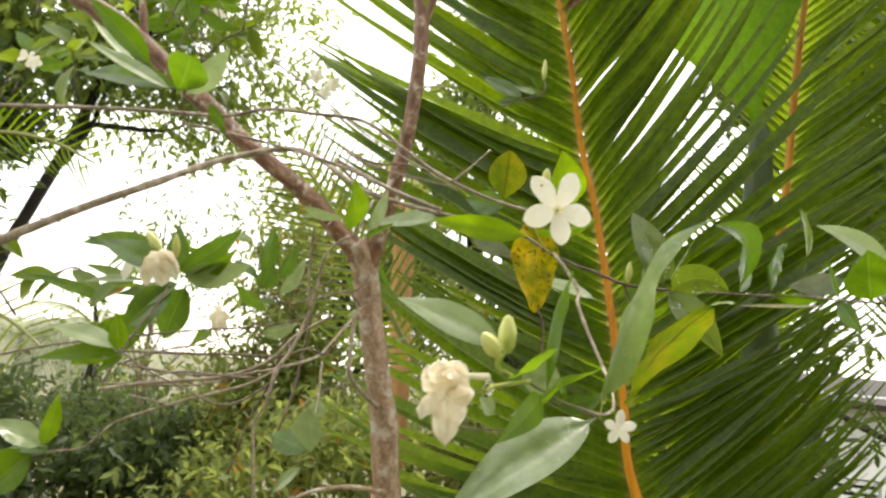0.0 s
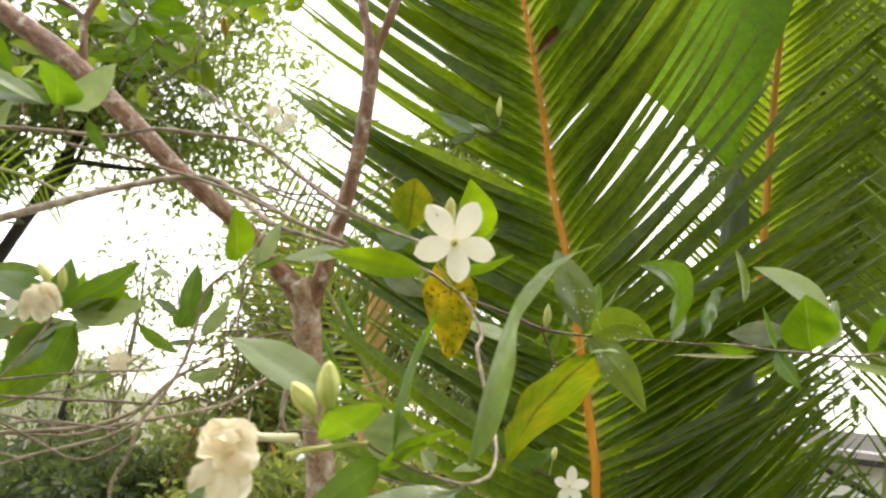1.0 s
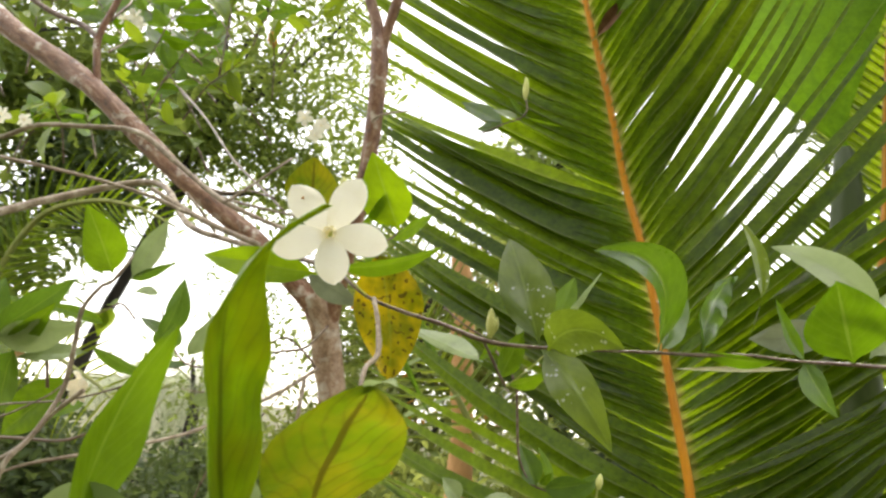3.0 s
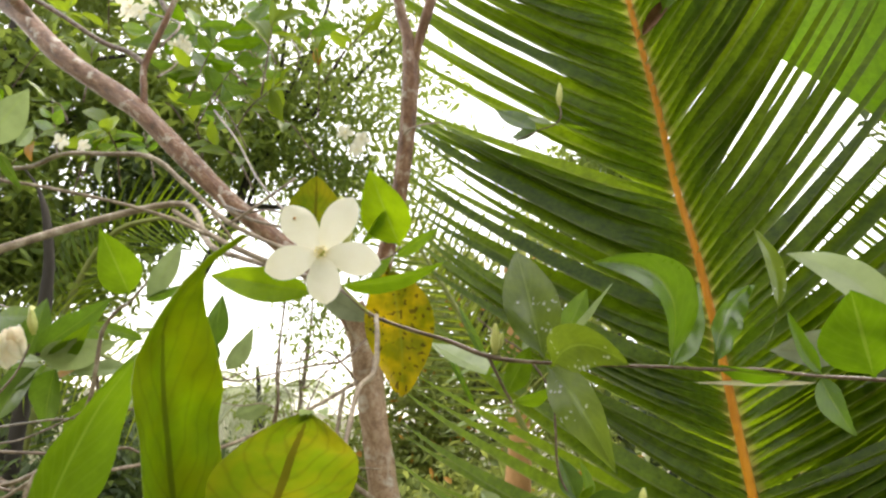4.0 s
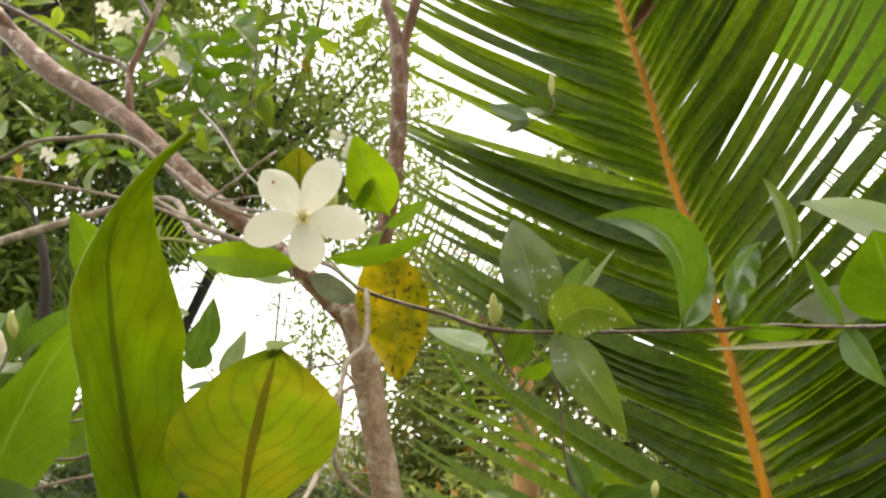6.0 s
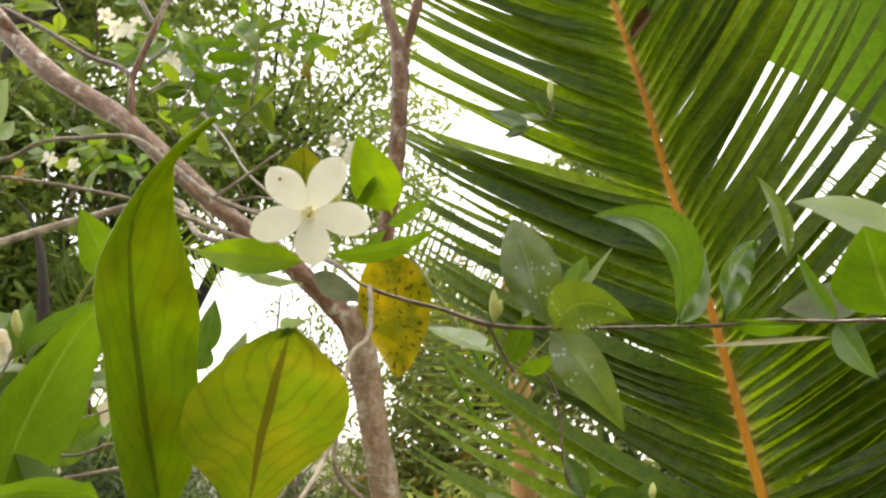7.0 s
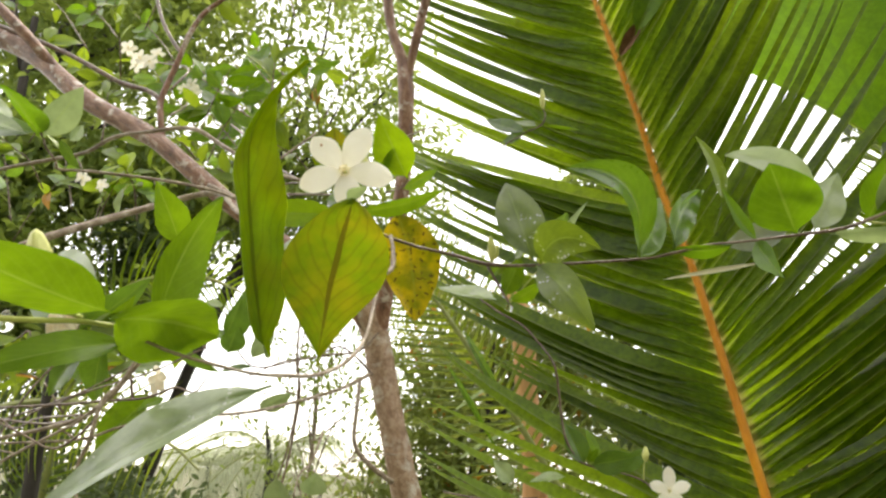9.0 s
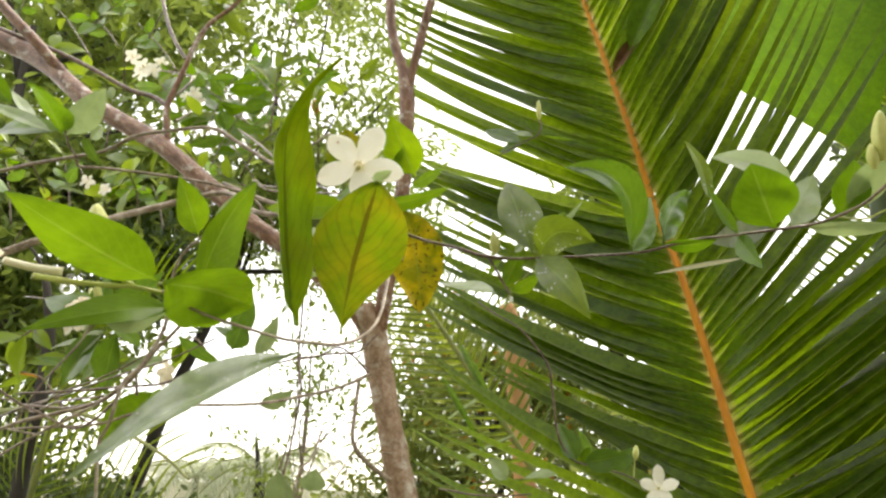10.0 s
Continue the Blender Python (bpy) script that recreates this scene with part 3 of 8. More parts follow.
def small_palm(label, foot, crown, reach, count, seed, material, trunk=0.07):
    """A palm further off: trunk, and a head of arching fronds."""
    rng = random.Random(seed)
    ob = thing("palm_tree", label, "palm tree", "palms")
    c = Vector(crown)
    tube("trunk", ob, [(*foot, trunk * 1.3), (*(Vector(foot).lerp(c, 0.5) + Vector((0.05, 0, 0))), trunk), (*c, trunk * 0.8)], BARK_DARK, 10, 0.12)
    for i in range(count):
        a = 2 * math.pi * (i + rng.uniform(-0.3, 0.3)) / count
        up = rng.uniform(0.15, 0.75)
        d = Vector((math.cos(a), math.sin(a), 0))
        pts = [(*(c + d * reach * s + Vector((0, 0, reach * (up * s * 1.5 - 1.05 * s * s)))), 0.016 * (1.1 - s) * reach) for s in (0.0, 0.3, 0.6, 0.85, 1.0)]
        bm = bmesh.new()
        uv = bm.loops.layers.uv.new("along")
        frond(None, pts, 34, (0.30 * reach, 0.36 * reach, 0.18 * reach), ((65, 40), (65, 40)), Vector((0, 0, 1)) - d * 0.2, roll=12, lift=-0.35, seed=seed * 31 + i, joined=(bm, uv), droop=(0.1, 0.5))
        fr = part("frond", bm, material, None)
        place_under(fr, ob, Matrix.Identity(4))
        tube("rachis", fr, pts, RACHIS_GREEN, 6, 0.02, 5)
    return ob


palm = thing("coconut_palm", "young coconut palm with orange frond stalks and long dark green leaflets", "palm tree", "palms")
frond(palm, [(0.577, 1.921, 0.334, 0.0260), (0.474, 1.764, 0.821, 0.0210), (0.302, 1.630, 1.216, 0.0114), (0.270, 1.593, 1.376, 0.0095), (0.247, 1.574, 1.478, 0.0091), (0.207, 1.544, 1.662, 0.0083), (0.163, 1.509, 1.840, 0.0079), (0.124, 1.487, 1.967, 0.0075), (0.082, 1.424, 2.136, 0.0069), (0.034, 1.371, 2.303, 0.0064), (-0.005, 1.321, 2.445, 0.0058), (-0.049, 1.241, 2.665, 0.0059), (-0.101, 1.127, 2.983, 0.0033)], 98, (0.80, 0.84, 0.62),
      (((0.16, 66), (0.40, 64), (0.47, 62), (0.485, 52), (0.56, 46), (0.65, 44), (0.8, 43), (1.0, 40)), ((0.16, 64), (0.4, 56), (0.55, 51), (0.75, 46), (1.0, 40))),
      (-0.05, -0.88, -0.45), roll=28, lift=-0.10, seed=3, span=(0.16, 0.97), thin=((-1, 0.52, 0.63, 0.77), (1, 0.60, 1.0, 0.92)), skip=((1, 0.55, 1.0, 1.15), (-1, 0.62, 1.0, 1.12), (-1, 0.0, 0.40, 0.62), (1, 0.30, 0.378, 1.14), (1, 0.378, 0.432, 0.80), (1, 0.432, 0.52, 1.12)), twist=((-1, 0.0, 0.48, 4), (-1, 0.54, 1.0, 50)), width=0.043, sag=(((0.0, 0.06), (0.5, 0.03), (1.0, 0.0)), ((0.0, 0.06), (0.42, 0.03), (0.6, -0.02), (1.0, -0.05))), full=1.7,
      label="frond with an orange stalk and long folded leaflets")
frond(palm, [(0.758, 2.119, 0.355, 0.0180), (0.821, 2.265, 1.139, 0.0134), (0.814, 2.222, 1.453, 0.0135), (0.822, 2.188, 1.703, 0.0126), (0.834, 2.156, 1.938, 0.0118), (0.846, 2.123, 2.176, 0.0110), (0.845, 2.067, 2.444, 0.0109), (0.843, 1.991, 2.699, 0.0090), (0.837, 1.896, 2.951, 0.0088), (0.828, 1.744, 3.332, 0.0051)], 84, (0.62, 0.75, 0.5), ((60, 45), (62, 45)), (-0.2, -0.95, -0.2), roll=26, lift=-0.05, seed=8, width=0.044, sag=(0.02, 0.05), span=(0.2, 0.97), skip=((1, 0.0, 0.44, 0.95), (1, 0.44, 0.55, 0.70), (1, 0.55, 0.62, 0.48), (1, 0.62, 1.0, 0.75), (-1, 0.0, 0.48, 0.66)))
frond(palm, [(0.680, 2.090, 0.334, 0.0200), (0.590, 1.940, 0.820, 0.0150), (0.425, 1.800, 1.216, 0.0100), (0.375, 1.760, 1.400, 0.0080), (0.335, 1.735, 1.550, 0.0060), (0.300, 1.715, 1.690, 0.0040)], 56, (0.62, 0.66, 0.5), ((66, 60), (64, 52)), (-0.05, -0.88, -0.45), roll=16, lift=-0.06, seed=12, span=(0.2, 0.98), width=0.05, skip=((1, 0.0, 1.0, 0.6),), material=RACHIS_GREEN)
tube("old_frond_stalk", palm, [(-0.493, 3.022, 0.420, 0.0700), (-0.439, 2.798, 1.319, 0.0481), (-0.448, 2.776, 1.484, 0.0466), (-0.460, 2.746, 1.698, 0.0453), (-0.462, 2.712, 1.874, 0.0458), (-0.481, 2.683, 2.019, 0.0417), (-0.501, 2.662, 2.098, 0.0256)], TAN, 12, 0.25, 8, "dry tan fibrous frond base")
frond(palm, [(-0.250, 2.341, 1.335, 0.0107), (-0.391, 2.311, 1.556, 0.0103), (-0.505, 2.289, 1.721, 0.0097), (-0.627, 2.266, 1.897, 0.0080), (-0.735, 2.246, 2.043, 0.0062), (-0.826, 2.231, 2.153, 0.0042)], 28, (0.34, 0.42, 0.3), ((75, 50), (70, 45)), (0.1, -0.98, 0.1), roll=20, lift=-0.1, seed=17, span=(0.1, 0.97), blade_of=PALM_SHADE, width=0.036, sag=(0.06, 0.06), material=RACHIS_GREEN)
# frond out of view, added to shade the lower right leaflets
frond(palm, [(0.95, 1.75, 0.30, 0.030), (1.35, 1.65, 1.20, 0.026), (1.55, 1.45, 1.90, 0.020), (1.60, 1.10, 2.35, 0.014), (1.50, 0.70, 2.50, 0.006)], 50, (0.6, 0.75, 0.45), ((70, 45), (70, 45)), (0.3, -0.5, 0.8), roll=22, lift=-0.15, seed=40, span=(0.25, 0.97), material=RACHIS_GREEN)
# frond mostly out of view, added behind the second one to darken its leaflets
frond(palm, [(1.05, 2.30, 0.30, 0.030), (1.52, 2.70, 1.50, 0.022), (1.63, 2.75, 2.40, 0.016), (1.56, 2.60, 3.10, 0.011), (1.40, 2.30, 3.65, 0.005)], 64, (0.62, 0.78, 0.5), ((62, 45), (60, 45)), (-0.2, -0.95, -0.2), roll=20, lift=-0.05, seed=50, span=(0.42, 0.97), width=0.05, full=1.6, skip=((1, 0.0, 0.58, 0.45),), material=RACHIS_GREEN)
# overhead frond out of view, added to shade the palm from above
frond(palm, [(0.90, 1.90, 0.30, 0.030), (1.22, 1.90, 1.60, 0.026), (1.27, 1.60, 2.75, 0.020), (1.00, 1.00, 3.45, 0.014), (0.55, 0.30, 3.70, 0.006)], 56, (0.6, 0.8, 0.5), ((70, 45), (70, 45)), (-0.3, -0.5, 0.8), roll=22, lift=-0.15, seed=42, span=(0.30, 0.97), width=0.05, full=1.6, material=RACHIS_GREEN)
banana = thing("broad_leaved_plant", "tall plant with a dark green stem and a broad green leaf", "plant")
tube("stem", banana, [(0.591, 2.263, 0.286, 0.0656), (0.579, 2.164, 0.894, 0.0574), (0.739, 2.080, 1.448, 0.0556), (0.715, 2.031, 1.746, 0.0525), (0.704, 1.990, 1.980, 0.0458), (0.699, 1.962, 2.185, 0.0342), (0.692, 1.953, 2.261, 0.0189)], BANANA, 14, 0.08, 8, "smooth dark green stem")
leaf(banana, (0.697, 1.957, 2.227), (0.292, 1.888, 3.348), 0.86, (0.1, -0.95, -0.25), BROAD, bow=0.04, fold=0.12, wave=0.02, shape=0.55, stalk=0.02, label="broad bright green leaf lit from behind")
leaf(palm, (0.054, 1.331, 2.224), (0.123, 1.263, 2.282), 0.026, (0.4, -0.8, 0.2), HUSK, fold=0.9, wave=0.25, label="dry brown sheath caught on the frond")
leaf(palm, (0.093, 1.279, 2.238), (0.179, 1.227, 2.396), 0.06, (-0.2, -0.9, -0.2), LEAF, fold=0.3, label="light green leaf against the frond")
leaf(palm, (-0.518, 2.009, 1.554), (-0.336, 1.946, 1.646), 0.013, (0.1, -0.9, 0.3), LEAF_PALE, bow=0.06, fold=0.4)
leaf(palm, (-0.508, 2.028, 1.417), (-0.274, 1.962, 1.528), 0.014, (0.1, -0.9, 0.3), LEAF_PALE, bow=0.06, fold=0.4)
leaf(palm, (-0.453, 1.877, 1.780), (-0.314, 1.910, 1.536), 0.024, (0.1, -0.9, 0.3), LEAF_DARK, bow=0.06, fold=0.4)
leaf(palm, (-0.538, 1.989, 1.702), (-0.367, 1.973, 1.447), 0.018, (0.1, -0.9, 0.3), LEAF_MID, bow=0.06, fold=0.4)

# ---- foliage of the trees around ----
def foliage(name, parent, clumps, material, size, seed, label="", flat=0.5, hang=0.3, kind=""):
    """Many small folded leaves. clumps: (centre, radii, number of sprays, leaves in a spray, spread)."""
    rng = np.random.default_rng(seed)
    P, Q = [], []
    for centre, radii, sprays, per, spread in clumps:
        d = rng.normal(size=(sprays, 3))
        d /= np.linalg.norm(d, axis=1)[:, None]
        k = max(5, sprays // 11)
        lobes = rng.normal(size=(k, 3))
        lobes *= rng.uniform(0.25, 1.05, (k, 1)) / np.linalg.norm(lobes, axis=1)[:, None]
        lobes = lobes[rng.integers(0, k, sprays)] + rng.normal(size=(sprays, 3)) * 0.25
        c = np.array(centre) + lobes * np.array(radii)
        P.append((c[:, None, :] + rng.normal(size=(sprays, per, 3)) * spread * np.array((1, 1, 0.7))).reshape(-1, 3))
        Q.append(np.repeat(d, per, axis=0))
    P, Q = np.concatenate(P), np.concatenate(Q)
    n = len(P)
    x = rng.normal(size=(n, 3)) + Q * 0.6 - np.array((0, 0, hang))
    x /= np.linalg.norm(x, axis=1)[:, None]
    z = rng.normal(size=(n, 3)) * (1 - flat) + np.array((0, 0, 1)) * flat * 1.6
    y = np.cross(z, x)
    y /= np.linalg.norm(y, axis=1)[:, None] + 1e-9
    z = np.cross(x, y)
    L = size * rng.uniform(0.6, 1.3, (n, 1))
    W = L * rng.uniform(0.34, 0.5, (n, 1))
    lift = W * 0.18
    verts = np.stack([P, P + x * L * 0.28 - y * W * 0.42 + z * lift, P + x * L * 0.66 - y * W * 0.40 + z * lift * 0.6, P + x * L - z * L * 0.08,
                      P + x * L * 0.66 + y * W * 0.40 + z * lift * 0.6, P + x * L * 0.28 + y * W * 0.42 + z * lift], 1).reshape(-1, 3)
    b = np.arange(n)[:, None] * 6
    faces = np.concatenate([b + np.array([[0, 1, 2, 3]]), b + np.array([[0, 3, 4, 5]])])
    me = bpy.data.meshes.new(name)
    me.from_pydata(verts.tolist(), [], faces.tolist())
    me.polygons.foreach_set("use_smooth", [True] * len(me.polygons))
    me.materials.append(material)
    ob = new(name, me)
    if parent:
        place_under(ob, parent, Matrix.Identity(4))
    return tagged(ob, label, kind=kind)


def bush_tree(label, foot, height, radius, clumps, material, size, seed, limbs=6, bark=None, top=None):
    """A tree behind: trunk, limbs that reach into the crown, and the crown's leaves."""
    rng = random.Random(seed)
    ob = thing("tree", label, "tree", "trees behind")
    fx, fy, fz = foot
    top = Vector(top or (fx + rng.uniform(-0.3, 0.3), fy, height))
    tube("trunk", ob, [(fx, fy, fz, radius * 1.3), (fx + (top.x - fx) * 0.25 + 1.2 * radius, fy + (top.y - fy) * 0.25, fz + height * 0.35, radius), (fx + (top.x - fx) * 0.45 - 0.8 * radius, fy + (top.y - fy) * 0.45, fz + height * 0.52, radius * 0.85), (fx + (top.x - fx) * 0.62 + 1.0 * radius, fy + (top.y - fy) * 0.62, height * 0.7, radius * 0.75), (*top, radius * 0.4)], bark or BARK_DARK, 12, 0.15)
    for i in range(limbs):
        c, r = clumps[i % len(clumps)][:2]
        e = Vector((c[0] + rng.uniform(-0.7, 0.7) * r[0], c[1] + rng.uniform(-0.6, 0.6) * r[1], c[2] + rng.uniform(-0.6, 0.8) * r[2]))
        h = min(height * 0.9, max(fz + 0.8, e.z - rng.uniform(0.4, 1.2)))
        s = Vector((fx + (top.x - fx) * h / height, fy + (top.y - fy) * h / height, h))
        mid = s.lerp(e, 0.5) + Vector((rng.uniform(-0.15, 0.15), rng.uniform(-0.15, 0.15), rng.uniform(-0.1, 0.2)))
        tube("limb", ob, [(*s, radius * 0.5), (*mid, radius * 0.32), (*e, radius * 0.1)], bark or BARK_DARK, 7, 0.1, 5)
    foliage("crown", ob, clumps, material, size, seed, kind="stuff")
    return ob


bush_tree("tall broad-leaved tree with a dense dark green crown", (-4.21, 3.06, -0.25), 4.6, 0.06,
          [((-4.96, 3.88, 5.02), (1.70, 1.30, 1.90), 400, 30, 0.20), ((-4.20, 3.40, 2.48), (0.75, 0.60, 0.45), 102, 30, 0.16), ((-4.53, 3.29, 3.20), (0.90, 0.70, 0.80), 190, 30, 0.17), ((-4.85, 4.62, 6.35), (1.10, 1.00, 1.10), 250, 30, 0.20), ((-4.05, 4.10, 3.75), (0.60, 0.50, 0.50), 95, 30, 0.18)], CANOPY, 0.105, 21, 10)
bush_tree("broad-leaved tree with a light green crown", (-4.38, 4.53, -0.25), 4.4, 0.06,
          [((-3.25, 5.50, 4.55), (0.80, 0.80, 1.10), 130, 28, 0.17), ((-3.20, 5.77, 7.12), (1.00, 0.80, 1.00), 90, 30, 0.18), ((-3.82, 4.89, 3.82), (0.75, 0.60, 0.45), 80, 28, 0.15), ((-2.79, 5.98, 5.19), (0.80, 0.60, 1.00), 50, 24, 0.20), ((-2.79, 5.98, 3.91), (0.90, 0.60, 0.50), 55, 24, 0.20), ((-3.81, 5.87, 3.52), (1.20, 0.60, 0.50), 60, 16, 0.20)], CANOPY, 0.1, 33, 10, top=(-3.49, 5.37, 4.93))
bush_tree("slender tree with sparse fine foliage", (-3.15, 5.80, -0.25), 2.6, 0.02,
          [((-2.91, 5.43, 2.18), (0.42, 0.40, 0.55), 46, 14, 0.15), ((-3.19, 5.31, 1.49), (0.50, 0.40, 0.30), 30, 12, 0.14), ((-2.45, 5.60, 2.35), (0.35, 0.30, 0.60), 34, 13, 0.15)], CANOPY, 0.065, 41, 12, bark=TWIG_GREY)
bush_tree("climber-covered tree with yellow-green leaves", (-1.52, 4.97, -0.25), 2.4, 0.06,
          [((-1.50, 4.77, 2.08), (0.38, 0.40, 0.90), 110, 30, 0.13), ((-1.17, 5.07, 2.02), (0.45, 0.40, 1.00), 130, 32, 0.14), ((-1.62, 4.61, 1.40), (0.36, 0.35, 0.50), 80, 28, 0.12), ((-1.75, 4.53, 0.95), (0.42, 0.40, 0.40), 70, 28, 0.12), ((-1.24, 4.63, 0.98), (0.45, 0.40, 0.45), 90, 28, 0.12), ((-0.75, 5.35, 1.85), (0.50, 0.40, 1.00), 120, 30, 0.15), ((-1.01, 3.77, 0.62), (0.75, 0.40, 0.45), 110, 30, 0.12), ((0.00, 4.20, 0.71), (0.80, 0.40, 0.50), 100, 30, 0.13)], THICKET, 0.075, 52, 8)
bush_tree("dark tree behind the palm fronds", (-0.42, 6.89, -0.25), 4.5, 0.09,
          [((-0.52, 6.58, 4.18), (0.62, 0.70, 2.00), 170, 30, 0.18), ((0.33, 6.39, 2.05), (0.80, 0.60, 0.90), 150, 30, 0.18)], CANOPY, 0.12, 64, 8)
# its nearest dense clumps are added to block sky light behind the right-hand fronds
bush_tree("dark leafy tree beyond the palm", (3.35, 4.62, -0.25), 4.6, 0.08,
          [((1.98, 3.95, 3.05), (0.36, 0.40, 0.70), 150, 32, 0.16), ((1.62, 3.80, 3.75), (0.40, 0.40, 0.60), 150, 32, 0.16), ((2.60, 4.60, 3.60), (0.60, 0.60, 1.20), 170, 32, 0.20), ((1.60, 6.40, 1.90), (1.00, 0.60, 0.70), 60, 24, 0.17), ((0.60, 3.90, 0.80), (0.50, 0.40, 0.35), 60, 24, 0.13)], CANOPY_SHADE, 0.13, 75, 8, top=(2.75, 4.6, 4.4))
# bush added as a blocker, so less sky light passes through the lower leaflets
bush_tree("dark bush added behind the coconut palm to block sky light", (0.75, 3.0, -0.15), 1.2, 0.03,
          [((0.30, 3.13, 1.57), (0.30, 0.22, 0.26), 60, 26, 0.11), ((0.75, 3.45, 1.77), (0.30, 0.22, 0.26), 60, 26, 0.11), ((0.56, 3.32, 1.46), (0.30, 0.22, 0.26), 60, 26, 0.11), ((0.55, 2.75, 1.20), (0.40, 0.22, 0.32), 80, 28, 0.11), ((0.92, 3.00, 1.32), (0.32, 0.25, 0.32), 70, 28, 0.11)], CANOPY_SHADE, 0.085, 141, 6)
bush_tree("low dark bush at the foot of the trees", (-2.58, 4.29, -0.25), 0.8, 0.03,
          [((-2.33, 4.20, 0.70), (0.60, 0.45, 0.30), 90, 30, 0.12), ((-3.15, 3.62, 0.78), (0.75, 0.45, 0.40), 100, 30, 0.13), ((-3.62, 2.83, 0.72), (0.80, 0.50, 0.40), 90, 30, 0.13)], CANOPY_SHADE, 0.085, 86, 6)
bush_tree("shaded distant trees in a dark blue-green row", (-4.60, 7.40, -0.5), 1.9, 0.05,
          [((-5.25, 7.75, 0.55), (0.75, 0.60, 0.50), 60, 24, 0.20), ((-3.98, 6.89, 0.54), (0.65, 0.50, 0.60), 110, 26, 0.16), ((-3.14, 6.49, 0.40), (0.55, 0.50, 0.50), 90, 26, 0.15), ((-3.64, 7.88, 0.60), (0.60, 0.50, 0.40), 30, 20, 0.20), ((-6.60, 7.30, 0.60), (0.80, 0.60, 0.50), 44, 22, 0.22), ((-2.40, 8.40, 0.60), (1.20, 0.60, 0.60), 100, 24, 0.20)], CANOPY_SHADE, 0.10, 97, 10)
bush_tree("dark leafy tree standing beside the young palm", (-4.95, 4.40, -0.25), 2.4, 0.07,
          [((-3.66, 4.00, 2.83), (0.50, 0.40, 0.36), 70, 28, 0.14), ((-4.50, 3.98, 2.64), (0.55, 0.40, 0.40), 60, 28, 0.15), ((-4.95, 4.36, 1.84), (0.60, 0.50, 0.75), 42, 26, 0.17), ((-4.40, 4.60, 1.00), (0.55, 0.40, 0.40), 34, 24, 0.15)], CANOPY_SHADE, 0.10, 108, 8)
# distant palms, their haze painted into the leaflet colour
small_palm("distant palm with arching feathery fronds", (-5.13, 8.19, -0.4), (-5.13, 8.19, 1.55), 1.15, 15, 5, PALM_HAZE, 0.05)
small_palm("distant palm with fronds paled by painted haze", (-6.60, 8.75, -0.4), (-6.60, 8.75, 1.40), 1.3, 13, 6, PALM_HAZE, 0.05)
# unseen trees added to close the place behind the camera and block sky light
bush_tree("tall dense tree added behind the camera to block sky light", (-1.6, -3.4, 0.0), 5.0, 0.10,
          [((-2.1, -3.6, 3.2), (1.5, 0.7, 2.2), 260, 30, 0.26), ((0.2, -3.9, 3.6), (1.3, 0.7, 2.0), 240, 30, 0.26)], CANOPY, 0.16, 119, 10)
bush_tree("rounded dense tree added behind the camera to block sky light", (2.3, -3.1, 0.0), 4.6, 0.10,
          [((2.3, -3.3, 3.0), (1.4, 0.7, 2.1), 260, 30, 0.26), ((3.6, -2.0, 2.8), (0.8, 1.2, 2.0), 200, 30, 0.26)], CANOPY, 0.16, 130, 10)
side_palm = thing("young_palm", "young palm with yellow-green hanging leaflets", "palm tree", "palms")
frond(side_palm, [(-4.361, 3.046, 0.678, 0.0224), (-4.149, 2.962, 1.288, 0.0196), (-3.677, 2.918, 1.605, 0.0176), (-3.101, 2.906, 1.683, 0.0153), (-2.702, 2.915, 1.613, 0.0118), (-2.323, 2.933, 1.468, 0.0084), (-2.141, 2.948, 1.355, 0.0055)], 44, (0.34, 0.44, 0.3), ((100, 80), (80, 60)), (0.2, -0.95, 0.2), roll=14, lift=-0.05, seed=23, span=(0.1, 0.97), blade_of=PALM_LIGHT, material=RACHIS_GREEN)
frond(side_palm, [(-3.690, 3.432, 0.792, 0.0215), (-3.477, 3.288, 1.848, 0.0186), (-3.208, 3.221, 2.333, 0.0170), (-2.857, 3.203, 2.465, 0.0138), (-2.524, 3.205, 2.440, 0.0106), (-2.252, 3.219, 2.337, 0.0060)], 44, (0.4, 0.5, 0.3), ((70, 45), (70, 45)), (0.2, -0.9, -0.3), roll=18, lift=-0.1, seed=29, span=(0.1, 0.97), material=RACHIS_GREEN)
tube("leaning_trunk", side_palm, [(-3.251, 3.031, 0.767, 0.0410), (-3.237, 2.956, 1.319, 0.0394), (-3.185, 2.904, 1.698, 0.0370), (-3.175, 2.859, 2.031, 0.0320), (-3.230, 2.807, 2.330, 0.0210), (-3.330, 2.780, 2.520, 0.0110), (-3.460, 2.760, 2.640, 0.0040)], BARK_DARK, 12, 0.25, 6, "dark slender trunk")


